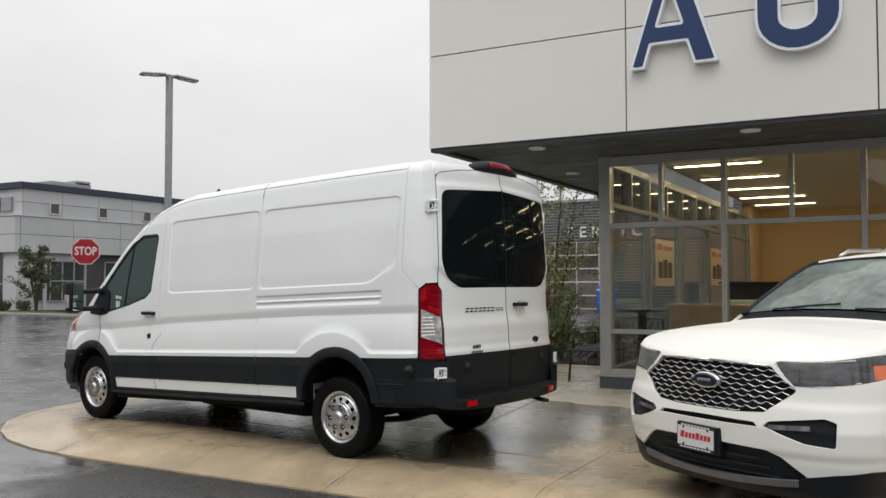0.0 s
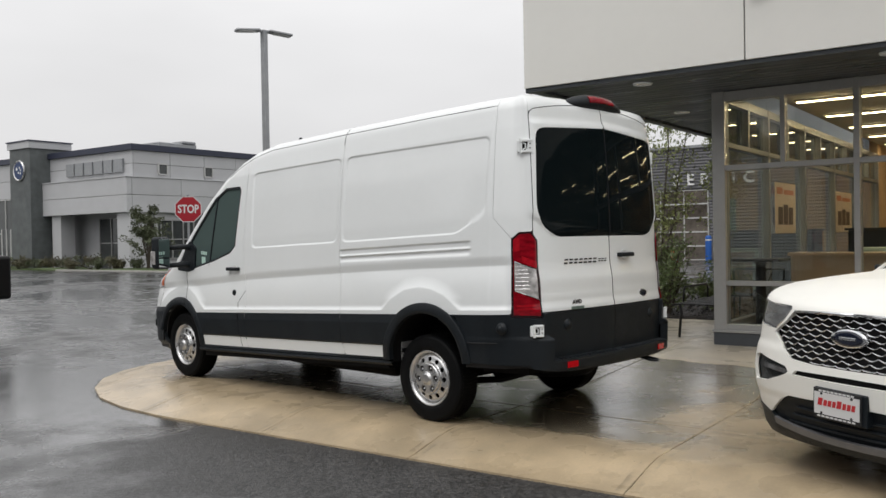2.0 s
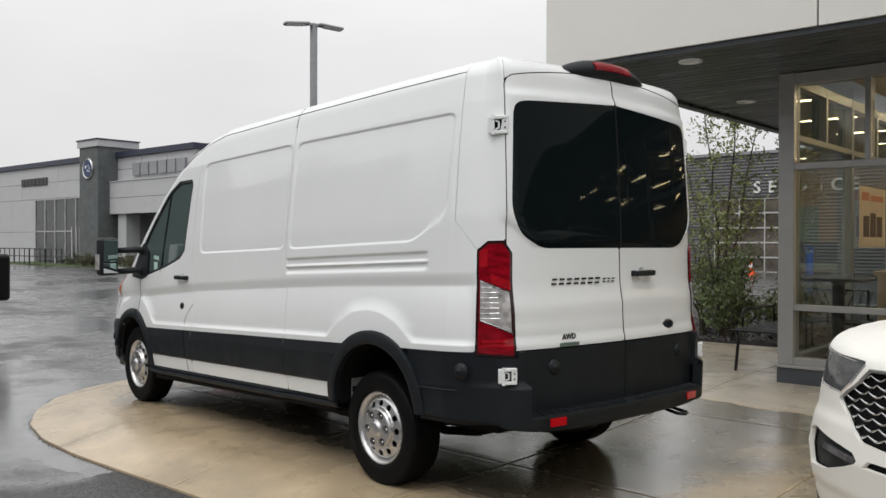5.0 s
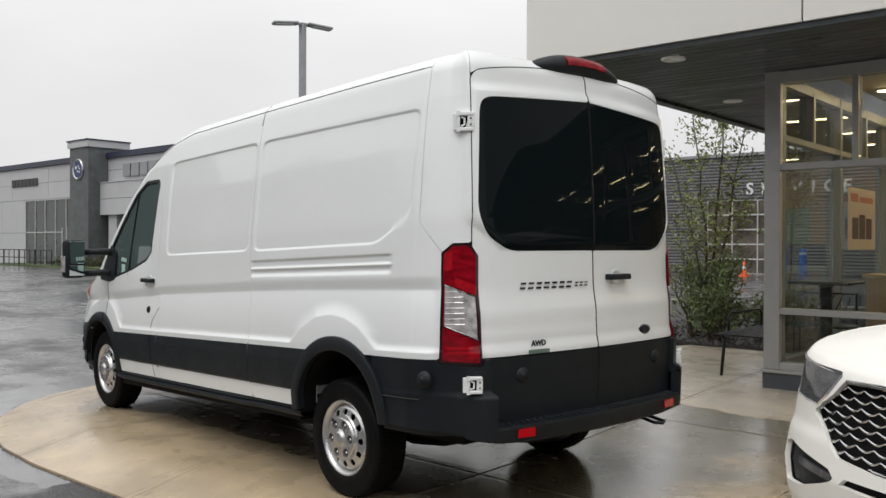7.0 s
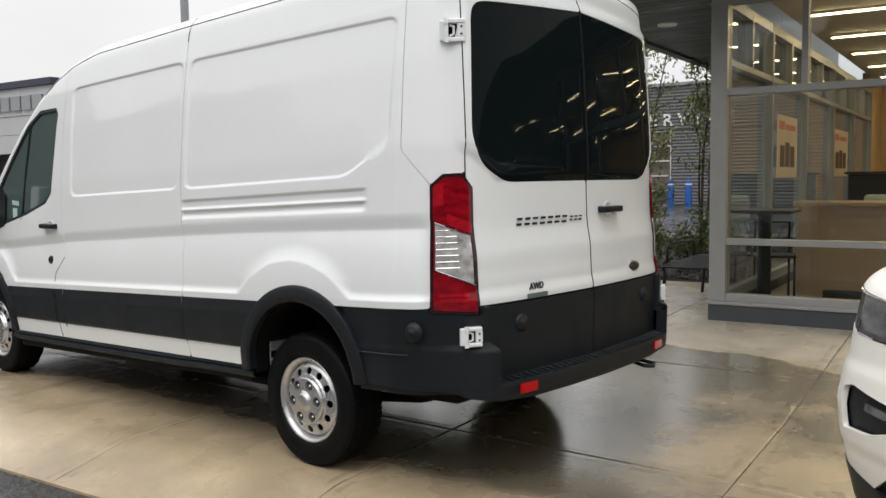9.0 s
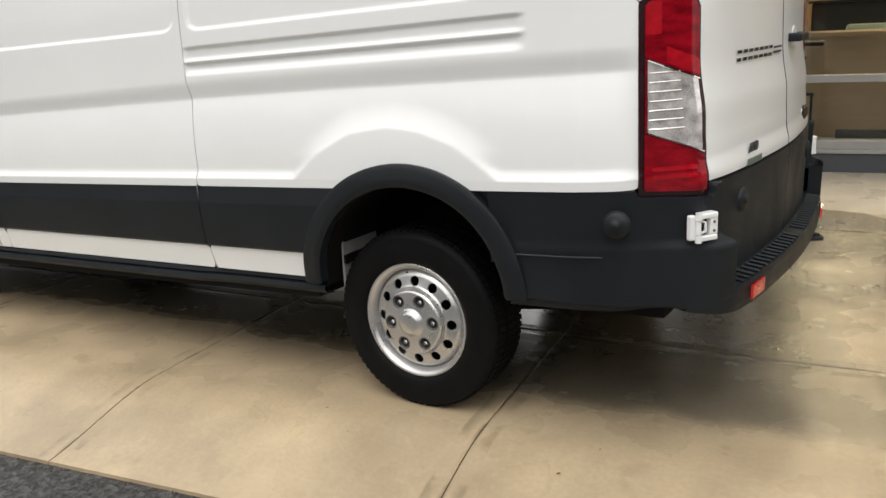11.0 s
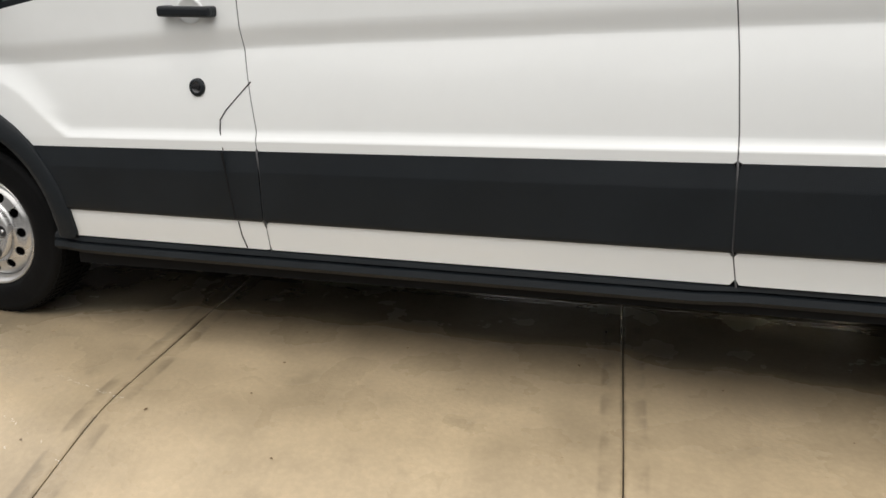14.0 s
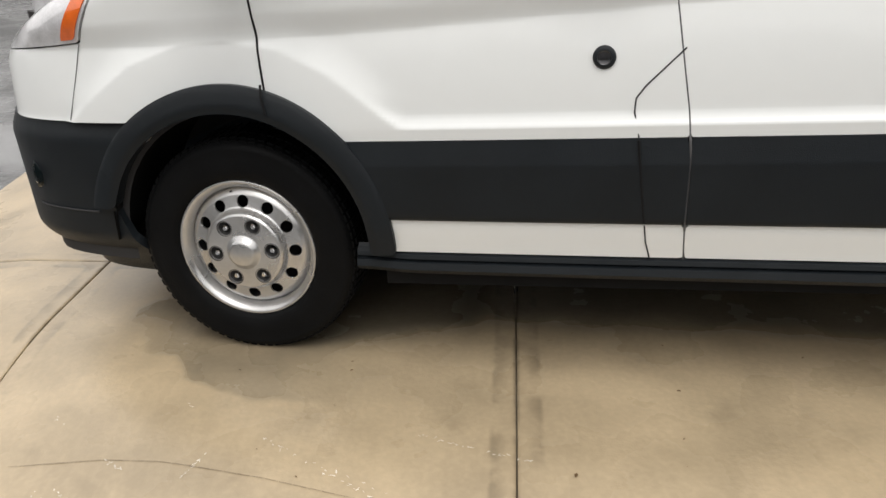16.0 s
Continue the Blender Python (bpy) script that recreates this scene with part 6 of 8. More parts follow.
def far_dealership():
    b = thing("dealership_building", "grey panelled two-storey dealership with a dark stone tower", "building")
    X, Y = -38.6, 28.2
    part("core", boxed(-46.4, X - 0.08, Y + 3.2, 62, 0, 6.3), M_FARGREY, b)
    part("core", boxed(-46.4, X - 0.08, Y + 0.08, Y + 3.2, 5.02, 6.3), M_FARGREY, b)
    part("core", boxed(-75, -48.75, Y + 0.08, 50, 0, 6.3), M_FARGREY, b)
    grid_panels(b, "y", Y, -46.5, X, 5.0, 6.4, 3, 2)
    grid_panels(b, "x", X, Y + 0.06, 56, 5.0, 6.4, 12, 2, face=1)
    part("coping", boxed(-46.6, X + 0.12, Y - 0.15, 56, 6.4, 6.72), M_NAVY, b)
    # the lower band that stands a little forward
    grid_panels(b, "y", Y - 0.5, -46.5, X + 0.2, 3.1, 4.95, 1, 2, 0.3)
    grid_panels(b, "x", X + 0.2, Y - 0.19, 56, 3.1, 4.95, 9, 2, face=1, thick=0.25)
    part("band_cap", boxed(-46.5, X + 0.24, Y - 0.54, 56, 4.95, 5.0), M_GREYPANEL, b)
    # porch: pillars, back wall, doors
    for x0, x1 in ((-45.9, -45.0), (-39.6, X + 0.1)):
        part("pillar", boxed(x0, x1, Y - 0.3, Y + 0.55, 0, 3.1), M_GREYPANEL, b)
    part("porch_wall", boxed(-46.4, X, Y + 1.3, Y + 1.5, 0, 5), M_GREYPANEL, b)
    window_at(b, "y", Y + 1.3, -43.6, -40.2, 0.1, 2.9, -1, 2, 3)
    part("side_wall", boxed(X - 0.3, X - 0.1, Y + 0.6, 56, 0, 3.1), M_GREYPANEL, b)
    for y0 in (29.2, 33.4, 37.0, 41.0):
        window_at(b, "x", X - 0.1, y0, y0 + 2.9, 0.6, 2.7, 1, 2, 4)
    for y0 in (29.78, 32.86, 36.0, 39.1, 42.2):
        window_at(b, "x", X, y0, y0 + 0.56, 5.18, 5.74, 1, 1, 1, M_WHITEFRAME)
    # tower
    part("tower", boxed(-48.7, -46.5, 27.0, 29.4, 0, 7.0), M_STONE, b, "dark stone corner tower")
    part("tower_cap", boxed(-48.8, -46.4, 26.9, 29.5, 7.0, 7.38), M_GREYPANEL, b)
    part("tower_coping", boxed(-48.85, -46.35, 26.85, 29.55, 7.38, 7.45), M_NAVY, b)
    logo = thing_part("round_sign", b, "round blue sign with a silver ring")
    m = pose(-47.6, 26.99, 5.75, 90, 0, 0)
    part("ring", lathe(bmesh.new(), [(0, 0.06), (0.50, 0.06), (0.56, 0.10), (0.60, 0.06), (0.60, 0)], 36, m), M_STEEL, logo)
    part("face", lathe(bmesh.new(), [(0, 0.075), (0.49, 0.075), (0.49, 0.055)], 36, m), M_BLUE, logo)
    for x, z, r in ((-0.2, 0.1, 0.1), (0.1, 0.16, 0.06), (0.22, 0.02, 0.06), (0.0, -0.12, 0.06), (0.2, -0.16, 0.06)):
        part("spot", lathe(bmesh.new(), [(0, 0.085), (r, 0.08), (r, 0.07)], 12, m @ Matrix.Translation((x, z, 0))), M_LETTER, logo)
    # left wing with its shop front
    grid_panels(b, "y", Y, -75, -48.75, 4.3, 6.4, 5, 2)
    grid_panels(b, "y", Y, -75, -57.3, 0, 4.3, 5, 2)
    part("coping", boxed(-75, -48.8, Y - 0.15, 50, 6.4, 6.72), M_NAVY, b)
    window_at(b, "y", Y + 0.05, -57.2, -48.75, 0.1, 4.25, -1, 2, 6, M_WHITEFRAME)
    part("entry_door", boxed(-51.9, -50.9, Y - 0.06, Y - 0.03, 0.1, 2.4), M_WINDOW, b)
    for x in (-51.95, -51.4, -50.9):
        part("door_frame", boxed(x - 0.05, x + 0.05, Y - 0.1, Y - 0.02, 0.1, 2.45), M_WHITEFRAME, b)
    part("roof_unit", boxed(-41.2, -39.6, 30.6, 33.2, 6.4, 7.1, 0.05), M_POLE, b, "grey rooftop air unit")
    part("roof_unit", boxed(-40.6, -39.55, 32.2, 33.1, 7.1, 7.25, 0.03), M_POLE, b)
    part("wall_lamp", boxed(X + 0.2, X + 0.5, 36.0, 36.9, 4.45, 4.6, 0.02), M_POLE, b)
    bars_sign("wall_sign", "raised silver sign lettering as plain bars on the grey wall", -44.6, Y - 0.005, 5.62, [0.75, 0.78, 0.75, 0.8, 0.75, 0.78], 0.72, M_POLE, 0.16)
    bars_sign("wall_sign", "small dark sign lettering as plain bars on the grey wall", -59.2, Y - 0.005, 5.45, [0.5, 0.42, 0.5, 0.42, 0.5, 0.5, 0.42], 0.5, M_FARGREY, 0.08)
    # ramp rails before the shop front
    for k in range(5):
        r = thing("ramp_rail", "black metal railing by the entrance ramp", "railing", pose(-58 + 2.1 * k, 25.4, 0.14), "ramp railings")
        for z in (0.95, 0.5):
            bm = bmesh.new()
            tube(bm, [(0, 0, z), (2.05, 0, z)], 0.03, 6)
            part("rail", bm, M_BLACKMETAL, r)
        for x in (0.02, 0.7, 1.4, 2.03):
            bm = bmesh.new()
            tube(bm, [(x, 0, -0.02), (x, 0, 0.95)], 0.025, 6)
            part("post", bm, M_BLACKMETAL, r)


def service_building():
    b = thing("service_building", "grey ribbed-metal service building with a glazed garage door", "building")
    Y = 43.0
    part("core", boxed(-30, -6, Y + 6.0, Y + 20, 0, 5.6), M_FARGREY, b)
    part("bay_roof", boxed(-30, -6, Y + 0.1, Y + 6, 5.3, 5.6), M_FARGREY, b)
    part("bay_wall", boxed(-30, -29.8, Y + 0.1, Y + 6, 0, 5.3), M_FARGREY, b)
    part("bay_wall", boxed(-6.2, -6, Y + 0.1, Y + 6, 0, 5.3), M_FARGREY, b)
    part("bay_floor", boxed(-29.8, -6.2, Y + 0.1, Y + 6, 0.1, 0.16), M_PLASTER, b)

    def ribbed(x0, x1, z0, z1):
        n = int((z1 - z0) / 0.075)
        bm = bmesh.new()
        rows = []
        for k in range(n + 1):
            z = z0 + (z1 - z0) * k / n
            d = 0.028 if k % 2 else 0.0
            rows.append([bm.verts.new((x, Y - d, z)) for x in (x0, x1)])
        for a, c in zip(rows, rows[1:]):
            bm.faces.new((a[0], a[1], c[1], c[0]))
        part("ribbed_siding", bm, M_SIDING, b)
        part("siding_back", boxed(x0, x1, Y + 0.01, Y + 0.12, z0, z1), M_SIDING, b)
    ribbed(-30, -6, 3.68, 5.72)
    ribbed(-13.0, -6, 0.15, 3.68)
    ribbed(-30, -16.75, 0.15, 3.68)
    part("roof_trim", boxed(-30.1, -5.9, Y - 0.1, Y + 0.2, 5.722, 5.86), M_POLE, b)
    door = thing_part("garage_door", b, "glazed sectional garage door with white rails")
    x0, x1, z0, z1 = -16.7, -13.05, 0.15, 3.64
    for i in range(4):
        x = x0 + (x1 - x0) * i / 3
        part("stile", boxed(x - 0.025, x + 0.025, Y - 0.03, Y + 0.05, z0, z1), M_WHITEFRAME, door)
    for j in range(6):
        z = z0 + (z1 - z0) * j / 5
        for i in range(3):
            part("rail", boxed(x0 + (x1 - x0) * i / 3 + 0.036, x0 + (x1 - x0) * (i + 1) / 3 - 0.036, Y - 0.028, Y + 0.048, max(z0, z - 0.035), min(z1, z + 0.035)), M_WHITEFRAME, door)
    for i in range(3):
        for j in range(5):
            part("pane", boxed(x0 + (x1 - x0) * i / 3 + 0.036, x0 + (x1 - x0) * (i + 1) / 3 - 0.036, Y, Y + 0.012,
                               z0 + (z1 - z0) * j / 5 + 0.036, z0 + (z1 - z0) * (j + 1) / 5 - 0.036), M_BAYGLASS, door)
    for k, c in enumerate("SERVICE"):
        m = pose(-14.62 + 0.715 * k, Y - 0.05, 4.12)
        t = thing("sign_letter", "white raised letter %s on the ribbed wall" % c, "sign letter", m, "service sign letters")
        part("letter", text_mesh(c, 0.78, 0.08, 0.012), M_LETTER, t)
    for x in (-12.72, -11.9):
        p = thing("bollard", "round-topped blue steel bollard by the garage wall", "bollard", pose(x, 42.0, 0.14), "blue bollards")
        part("post", lathe(bmesh.new(), [(0.15, -0.02), (0.15, 1.12), (0.13, 1.18), (0.08, 1.22), (0, 1.23)], 20), M_BLUEPOST, p, smooth=True)
        part("band", lathe(bmesh.new(), [(0.152, 0.98), (0.152, 1.04)], 20), M_SIGNWHITE, p)
    c = thing("traffic_cone", "orange traffic cone with a white band", "traffic cone", pose(-13.9, 40.4, 0.14))
    part("base", boxed(-0.19, 0.19, -0.19, 0.19, -0.01, 0.03, 0.01), M_CONE, c)
    part("cone", lathe(bmesh.new(), [(0.14, 0.03), (0.03, 0.72), (0.0, 0.725)], 20), M_CONE, c, smooth=True)
    part("band", lathe(bmesh.new(), [(0.1005, 0.30), (0.0765, 0.45)], 20), M_SIGNWHITE, c)


def lamp_post():
    x, y, h = -19.55, 19.97, 8.05
    p = thing("street_lamp", "grey square-section lot light with two flat heads", "street lamp", pose(x, y, float(ground_z(np.array(x), np.array(y)))))
    part("pole", boxed(-0.085, 0.085, -0.085, 0.085, 0.0, h + 0.1, 0.01), M_POLE, p)
    part("base", lathe(bmesh.new(), [(0.30, -0.1), (0.30, 0.7), (0, 0.7)], 24), M_KERB, p, "round concrete base")
    d = Vector((0.41, 0.91, 0)).normalized()
    for s in (1, -1):
        a = math.degrees(math.atan2(d.y * s, d.x * s))
        bm = boxed(0.14, 0.92, -0.16, 0.16, h + 0.05, h + 0.13, 0.03, 2)
        hd = part("lamp_head", bm, M_POLE, p, "flat grey lamp head")
        hd.matrix_basis = Matrix.Translation((0, 0, h)) @ pose(0, 0, 0, 0, 5, a) @ Matrix.Translation((0, 0, -h))
        part("lens", boxed(0.3, 0.86, -0.12, 0.13, h + 0.035, h + 0.05), M_DOWN, hd)
        arm = part("arm", boxed(0.085, 0.17, -0.05, 0.05, h + 0.03, h + 0.1), M_POLE, p)
        arm.matrix_basis = pose(0, 0, 0, 0, 0, a)


def stop_sign():
    x, y = -19.53, 16.87
    g = float(ground_z(np.array(x), np.array(y)))
    m = pose(x, y, g)
    t = thing("stop_sign", "red octagonal STOP sign on a thin steel post", "stop sign", m)
    bm = boxed(-0.03, 0.03, -0.02, 0.02, -0.05, 2.85 - g)
    part("post", bm, M_POLE, t)
    face = math.degrees(math.atan2(0.8 - y, 1.1 - x)) + 90
    oc = [(math.cos(math.pi / 8 + k * math.pi / 4), math.sin(math.pi / 8 + k * math.pi / 4)) for k in range(8)]
    q = Matrix.Translation((0, 0, 2.43 - g)) @ pose(0, 0, 0, 0, 0, face) @ pose(0, -0.03, 0, 90, 0, 0)
    part("border", prism(bmesh.new(), [(0.405 * a, 0.405 * b) for a, b in oc], 0.006), M_SIGNWHITE, t).matrix_basis = q
    part("plate", prism(bmesh.new(), [(0.380 * a, 0.380 * b) for a, b in oc], 0.0085), M_SIGNRED, t, "red face").matrix_basis = q
    bm = text_mesh("STOP", 0.315, 0.004, 0.008)
    bmesh.ops.scale(bm, vec=(0.78, 1, 1.05), verts=bm.verts)
    part("lettering", bm, M_SIGNWHITE, t, "white word STOP").matrix_basis = Matrix.Translation((0, 0, 2.43 - g)) @ pose(0, 0, 0, 0, 0, face) @ Matrix.Translation((0, -0.042, 0))


rng = np.random.default_rng(7)


def leaves(points, size, spread):
    """Small folded leaves, two triangles each, in random attitudes."""
    vs, fs = [], []
    for p in points:
        c = np.array(p) + rng.normal(0, spread, 3)
        a, b = rng.normal(0, 1, 3), rng.normal(0, 1, 3)
        a /= np.linalg.norm(a)
        b -= a * (a @ b)
        b /= np.linalg.norm(b)
        s = size * rng.uniform(0.6, 1.3)
        n = np.cross(a, b)
        k = len(vs)
        vs += [tuple(c - a * s), tuple(c + b * s * 0.42 + n * s * 0.15), tuple(c + a * s), tuple(c - b * s * 0.42 + n * s * 0.15)]
        fs += [(k, k + 1, k + 2), (k, k + 2, k + 3)]
    me = bpy.data.meshes.new("crown")
    me.from_pydata(vs, [], fs)
    return me


def plant(name, label, category, x, y, z, stems, n_leaves, size, leaf, group="", low=0.25, branch=0.5):
    """A many-stemmed small tree or bush: stems given as (lean x, lean y, height, girth)."""
    t = thing(name, label, category, pose(x, y, z), group)
    pts = []
    wood = bmesh.new()
    for lx, ly, h, r in stems:
        base = np.array((rng.uniform(-0.06, 0.06), rng.uniform(-0.06, 0.06), -0.05))
        line = [base]
        n = 8
        for k in range(1, n + 1):
            f = k / n
            line.append(base + np.array((lx * f ** 1.3 + rng.normal(0, 0.02), ly * f ** 1.3 + rng.normal(0, 0.02), h * f)))
        tube(wood, line, [r * (1 - 0.85 * k / n) + 0.003 for k in range(n + 1)], 6)
        for k in range(int(6.5 * h)):
            f = rng.uniform(low, 0.98)
            i = min(int(f * n), n - 1)
            p = line[i] + (line[i + 1] - line[i]) * (f * n - i)
            az = rng.uniform(0, 2 * np.pi)
            ln = branch * (1.1 - f) * rng.uniform(0.5, 1.2) + 0.1
            d = np.array((np.cos(az), np.sin(az), rng.uniform(0.25, 1.0)))
            e = p + d / np.linalg.norm(d) * ln
            m = (p + e) / 2 + rng.normal(0, 0.02, 3)
            tube(wood, [p, m, e], [0.0055, 0.0035, 0.0015], 4, False)
            pts += [p + (e - p) * q for q in (0.45, 0.65, 0.85, 1.0)] + [m]
    part("trunk", wood, M_BARK, t)
    pick = rng.integers(0, len(pts), n_leaves)
    me = leaves([pts[i] for i in pick], size, 0.075)
    me.materials.append(leaf)
    ob = new("crown", me)
    ob.parent = t
    tagged(ob, kind="stuff")
    return t


def planting():
    # the bed runs on unseen behind the van, to carry the added shrubs
    bed = [(-11.6, 14.25), (-4.95, 14.25), (-4.95, 14.65), (-2.5, 14.65), (-2.5, 22), (-11.6, 22)]
    tagged(part("planting_bed", sheet(np.arange(-11.7, -2.4, 0.22), np.arange(14.2, 22.1, 0.22), lambda u, v: poly_sdf(bed, u, v),
                lambda u, v: np.stack([u, v, 0.10 + 0.05 * np.sin(u * 1.7) * np.sin(v * 1.3) + 0.03 * np.sin(u * 7 + v * 5)], 1), 0.2, (0, 0, -1)), M_MULCH, smooth=True),
           "bed of dark bark mulch beside the showroom", "planting bed", kind="structure")
    vs, fs = [], []
    for _ in range(5200):
        x, y = rng.uniform(-6.4, -2.55), 14.3 + rng.beta(1, 2.0) * 6.5
        if y < 14.68 and x > -4.95:
            continue
        z = 0.11 + 0.05 * math.sin(x * 1.7) * math.sin(y * 1.3) + 0.03 * math.sin(x * 7 + y * 5)
        a, tl, s = rng.uniform(0, 6.3), rng.normal(0, 0.35), rng.uniform(0.02, 0.055)
        d, w = np.array((math.cos(a), math.sin(a), tl)) * s, np.array((-math.sin(a), math.cos(a), rng.normal(0, 0.5))) * s * 0.45
        c = np.array((x, y, z + 0.012))
        k = len(vs)
        up = np.array((0, 0, s * 0.3))
        vs += [tuple(c - d - w), tuple(c + d - w), tuple(c + d + w), tuple(c - d + w), tuple(c + up)]
        fs += [(k, k + 1, k + 4), (k + 1, k + 2, k + 4), (k + 2, k + 3, k + 4), (k + 3, k, k + 4)]
    me = bpy.data.meshes.new("mulch_chips")
    me.from_pydata(vs, [], fs)
    me.materials.append(M_MULCHCHIP)
    tagged(new("mulch_chips", me), "scattered dark wood chips on the bed", "mulch", kind="stuff")
    for a, b, y in ((-11.6, -2.5, 22.05), (-40, -11.9, 24.6)):
        tagged(part("kerb", boxed(a, b, y, y + 0.16, -0.1, 0.22, 0.02), M_KERB), "grey concrete kerb", "kerb", kind="structure")
    plant("sapling_tree", "thin multi-stemmed young tree with sparse green leaves", "tree", -4.55, 15.2, 0.08,
          [(-0.35, 0.1, 3.5, 0.025), (0.1, 0.2, 3.9, 0.028), (-0.6, -0.1, 2.9, 0.02), (0.5, 0.1, 3.4, 0.022)], 2300, 0.038, M_LEAF, "young trees", 0.3, 0.55)
    plant("sapling_tree", "thin young tree with light airy foliage", "tree", -3.75, 16.0, 0.08,
          [(0.1, 0.1, 3.8, 0.026), (0.35, -0.1, 3.3, 0.02), (-0.25, 0.2, 3.1, 0.02)], 1500, 0.038, M_LEAF, "young trees", 0.45, 0.5)
    plant("shrub", "dense dark green shrub in the mulch bed", "shrub", -4.35, 14.95, 0.08,
          [(rng.uniform(-0.55, 0.55), rng.uniform(-0.4, 0.4), rng.uniform(0.7, 1.35), 0.012) for _ in range(18)], 2500, 0.036, M_LEAFDARK, "shrubs", 0.12, 0.45)
    plant("shrub", "leggy green shrub behind the van", "shrub", -5.05, 15.6, 0.08,
          [(rng.uniform(-0.5, 0.5), rng.uniform(-0.4, 0.4), rng.uniform(1.0, 2.4), 0.014) for _ in range(10)], 1100, 0.036, M_LEAF, "shrubs", 0.2, 0.45)
    plant("shrub", "low green shrub in the mulch bed", "shrub", -3.7, 15.4, 0.08,
          [(rng.uniform(-0.5, 0.5), rng.uniform(-0.4, 0.4), rng.uniform(0.45, 0.95), 0.01) for _ in range(12)], 1700, 0.036, M_LEAFDARK, "shrubs", 0.1, 0.4)
    # unseen shrubs, added behind the van to darken what the wet slabs reflect
    for x, y, h in ((-6.35, 15.6, 2.7), (-7.0, 16.5, 3.1), (-7.65, 15.7, 2.9), (-8.3, 16.6, 3.1), (-9.0, 15.8, 2.8), (-9.7, 16.7, 3.0), (-10.5, 16.0, 2.9)):
        plant("shrub", "unseen dark shrub added behind the van to darken the wet slab's reflection", "shrub", x, y, 0.08,
              [(rng.uniform(-0.6, 0.6), rng.uniform(-0.5, 0.5), h * rng.uniform(0.6, 1.0), 0.018) for _ in range(14)], 2200, 0.062, M_LEAFDARK, "shrubs", 0.08, 0.55)
    # verge and planting before the far dealership
    tagged(part("verge", sheet(np.arange(-60, -32, 1.0), np.arange(24.7, 27.6, 0.6), lambda u, v: u * 0 - 1,
                lambda u, v: np.stack([u, v, 0.20 + 0.05 * np.sin(u) + 0 * v], 1), 0.15, (0, 0, -1)), M_GRASS, smooth=True), "rough grass verge", "grass", kind="structure")
    tagged(part("verge", sheet(np.arange(-37.6, -33, 0.8), np.arange(27.6, 56, 1.0), lambda u, v: u * 0 - 1,
                lambda u, v: np.stack([u, v, 0.20 + 0.05 * np.sin(v) + 0 * u], 1), 0.15, (0, 0, -1)), M_GRASS, smooth=True), "rough grass verge", "grass", kind="structure")
    plant("small_tree", "bushy small tree before the grey building", "tree", -35.2, 26.6, 0.2,
          [(0.3, 0.2, 3.0, 0.06), (-0.5, 0.1, 2.7, 0.05), (0.7, -0.2, 2.4, 0.04), (-0.2, -0.5, 2.9, 0.05)], 3000, 0.085, M_LEAFFAR, "", 0.25, 1.35)
    for k in range(13):
        x = -47.5 + 1.0 * k + rng.uniform(-0.3, 0.3)
        plant("hedge_shrub", "low olive shrub on the verge by the grey building", "shrub", x, 26.0 + rng.uniform(-0.4, 0.5), 0.2,
              [(rng.uniform(-0.5, 0.5), rng.uniform(-0.4, 0.4), rng.uniform(0.25, 0.6), 0.015) for _ in range(7)], 420, 0.07, M_LEAFDRY if k % 3 else M_LEAFFAR, "verge shrubs", 0.1, 0.5)
    for k in range(6):
        plant("hedge_shrub", "low dark shrub on the verge by the grey building", "shrub", -34.8 + rng.uniform(-0.4, 0.4), 28.6 + 1.7 * k, 0.2,
              [(rng.uniform(-0.5, 0.5), rng.uniform(-0.4, 0.4), rng.uniform(0.5, 1.0), 0.015) for _ in range(7)], 420, 0.075, M_LEAFFAR, "verge shrubs", 0.1, 0.5)
    tagged(part("kerb", boxed(-60, -56.4, 24.2, 24.5, 0.1, 0.34, 0.02), M_YELLOW), "yellow painted kerb end", "kerb", kind="structure")


M_MULCHCHIP = mat("wood_chip", (0.085, 0.08, 0.082), 0.7, vary=0.6, scale=25)


def bench():
    b = thing("bench", "black metal slatted bench with tubular arms beside the glass corner", "bench", pose(0, 0, 0.15))
    for y in (11.66, 13.10):
        for x in (-2.93, -2.42):
            bm = bmesh.new()
            tube(bm, [(x, y, -0.03), (x + 0.015, y, 0.16), (x + 0.03, y, 0.30), (x + 0.015, y, 0.41)], 0.018, 8)
            part("leg", bm, M_BLACKMETAL, b, smooth=True)
    for k in range(14):
        y = 11.6 + 0.115 * k
        part("slat", boxed(-2.98, -2.39, y, y + 0.05, 0.405, 0.42, 0.004), M_BLACKMETAL, b)
    for x in (-2.99, -2.385):
        bm = bmesh.new()
        tube(bm, [(x, 11.58, 0.40), (x, 13.20, 0.40)], 0.014, 8)
        part("side_rail", bm, M_BLACKMETAL, b, smooth=True)
        bm = bmesh.new()
        tube(bm, [(x, 12.0, 0.41), (x, 12.0, 0.56), (x, 12.06, 0.61), (x, 12.9, 0.61), (x, 12.96, 0.56), (x, 12.96, 0.41)], 0.014, 8)
        part("arm_rail", bm, M_BLACKMETAL, b, smooth=True)


M_TAN = mat("tan_laminate", (0.50, 0.34, 0.21), 0.4, vary=0.08, scale=3)
M_DARKCOUNTER = mat("charcoal_counter", (0.03, 0.032, 0.036), 0.4, vary=0.1, scale=3)
M_POSTER = mat("peach_poster", (0.80, 0.66, 0.54), 0.5, vary=0.06, scale=4)
M_POSTERRED = mat("poster_red", (0.62, 0.22, 0.12), 0.5)
M_POSTERDARK = mat("poster_brown", (0.10, 0.06, 0.045), 0.5)
M_TEAL = mat("teal_panel", (0.25, 0.42, 0.38), 0.5, vary=0.05, scale=3)
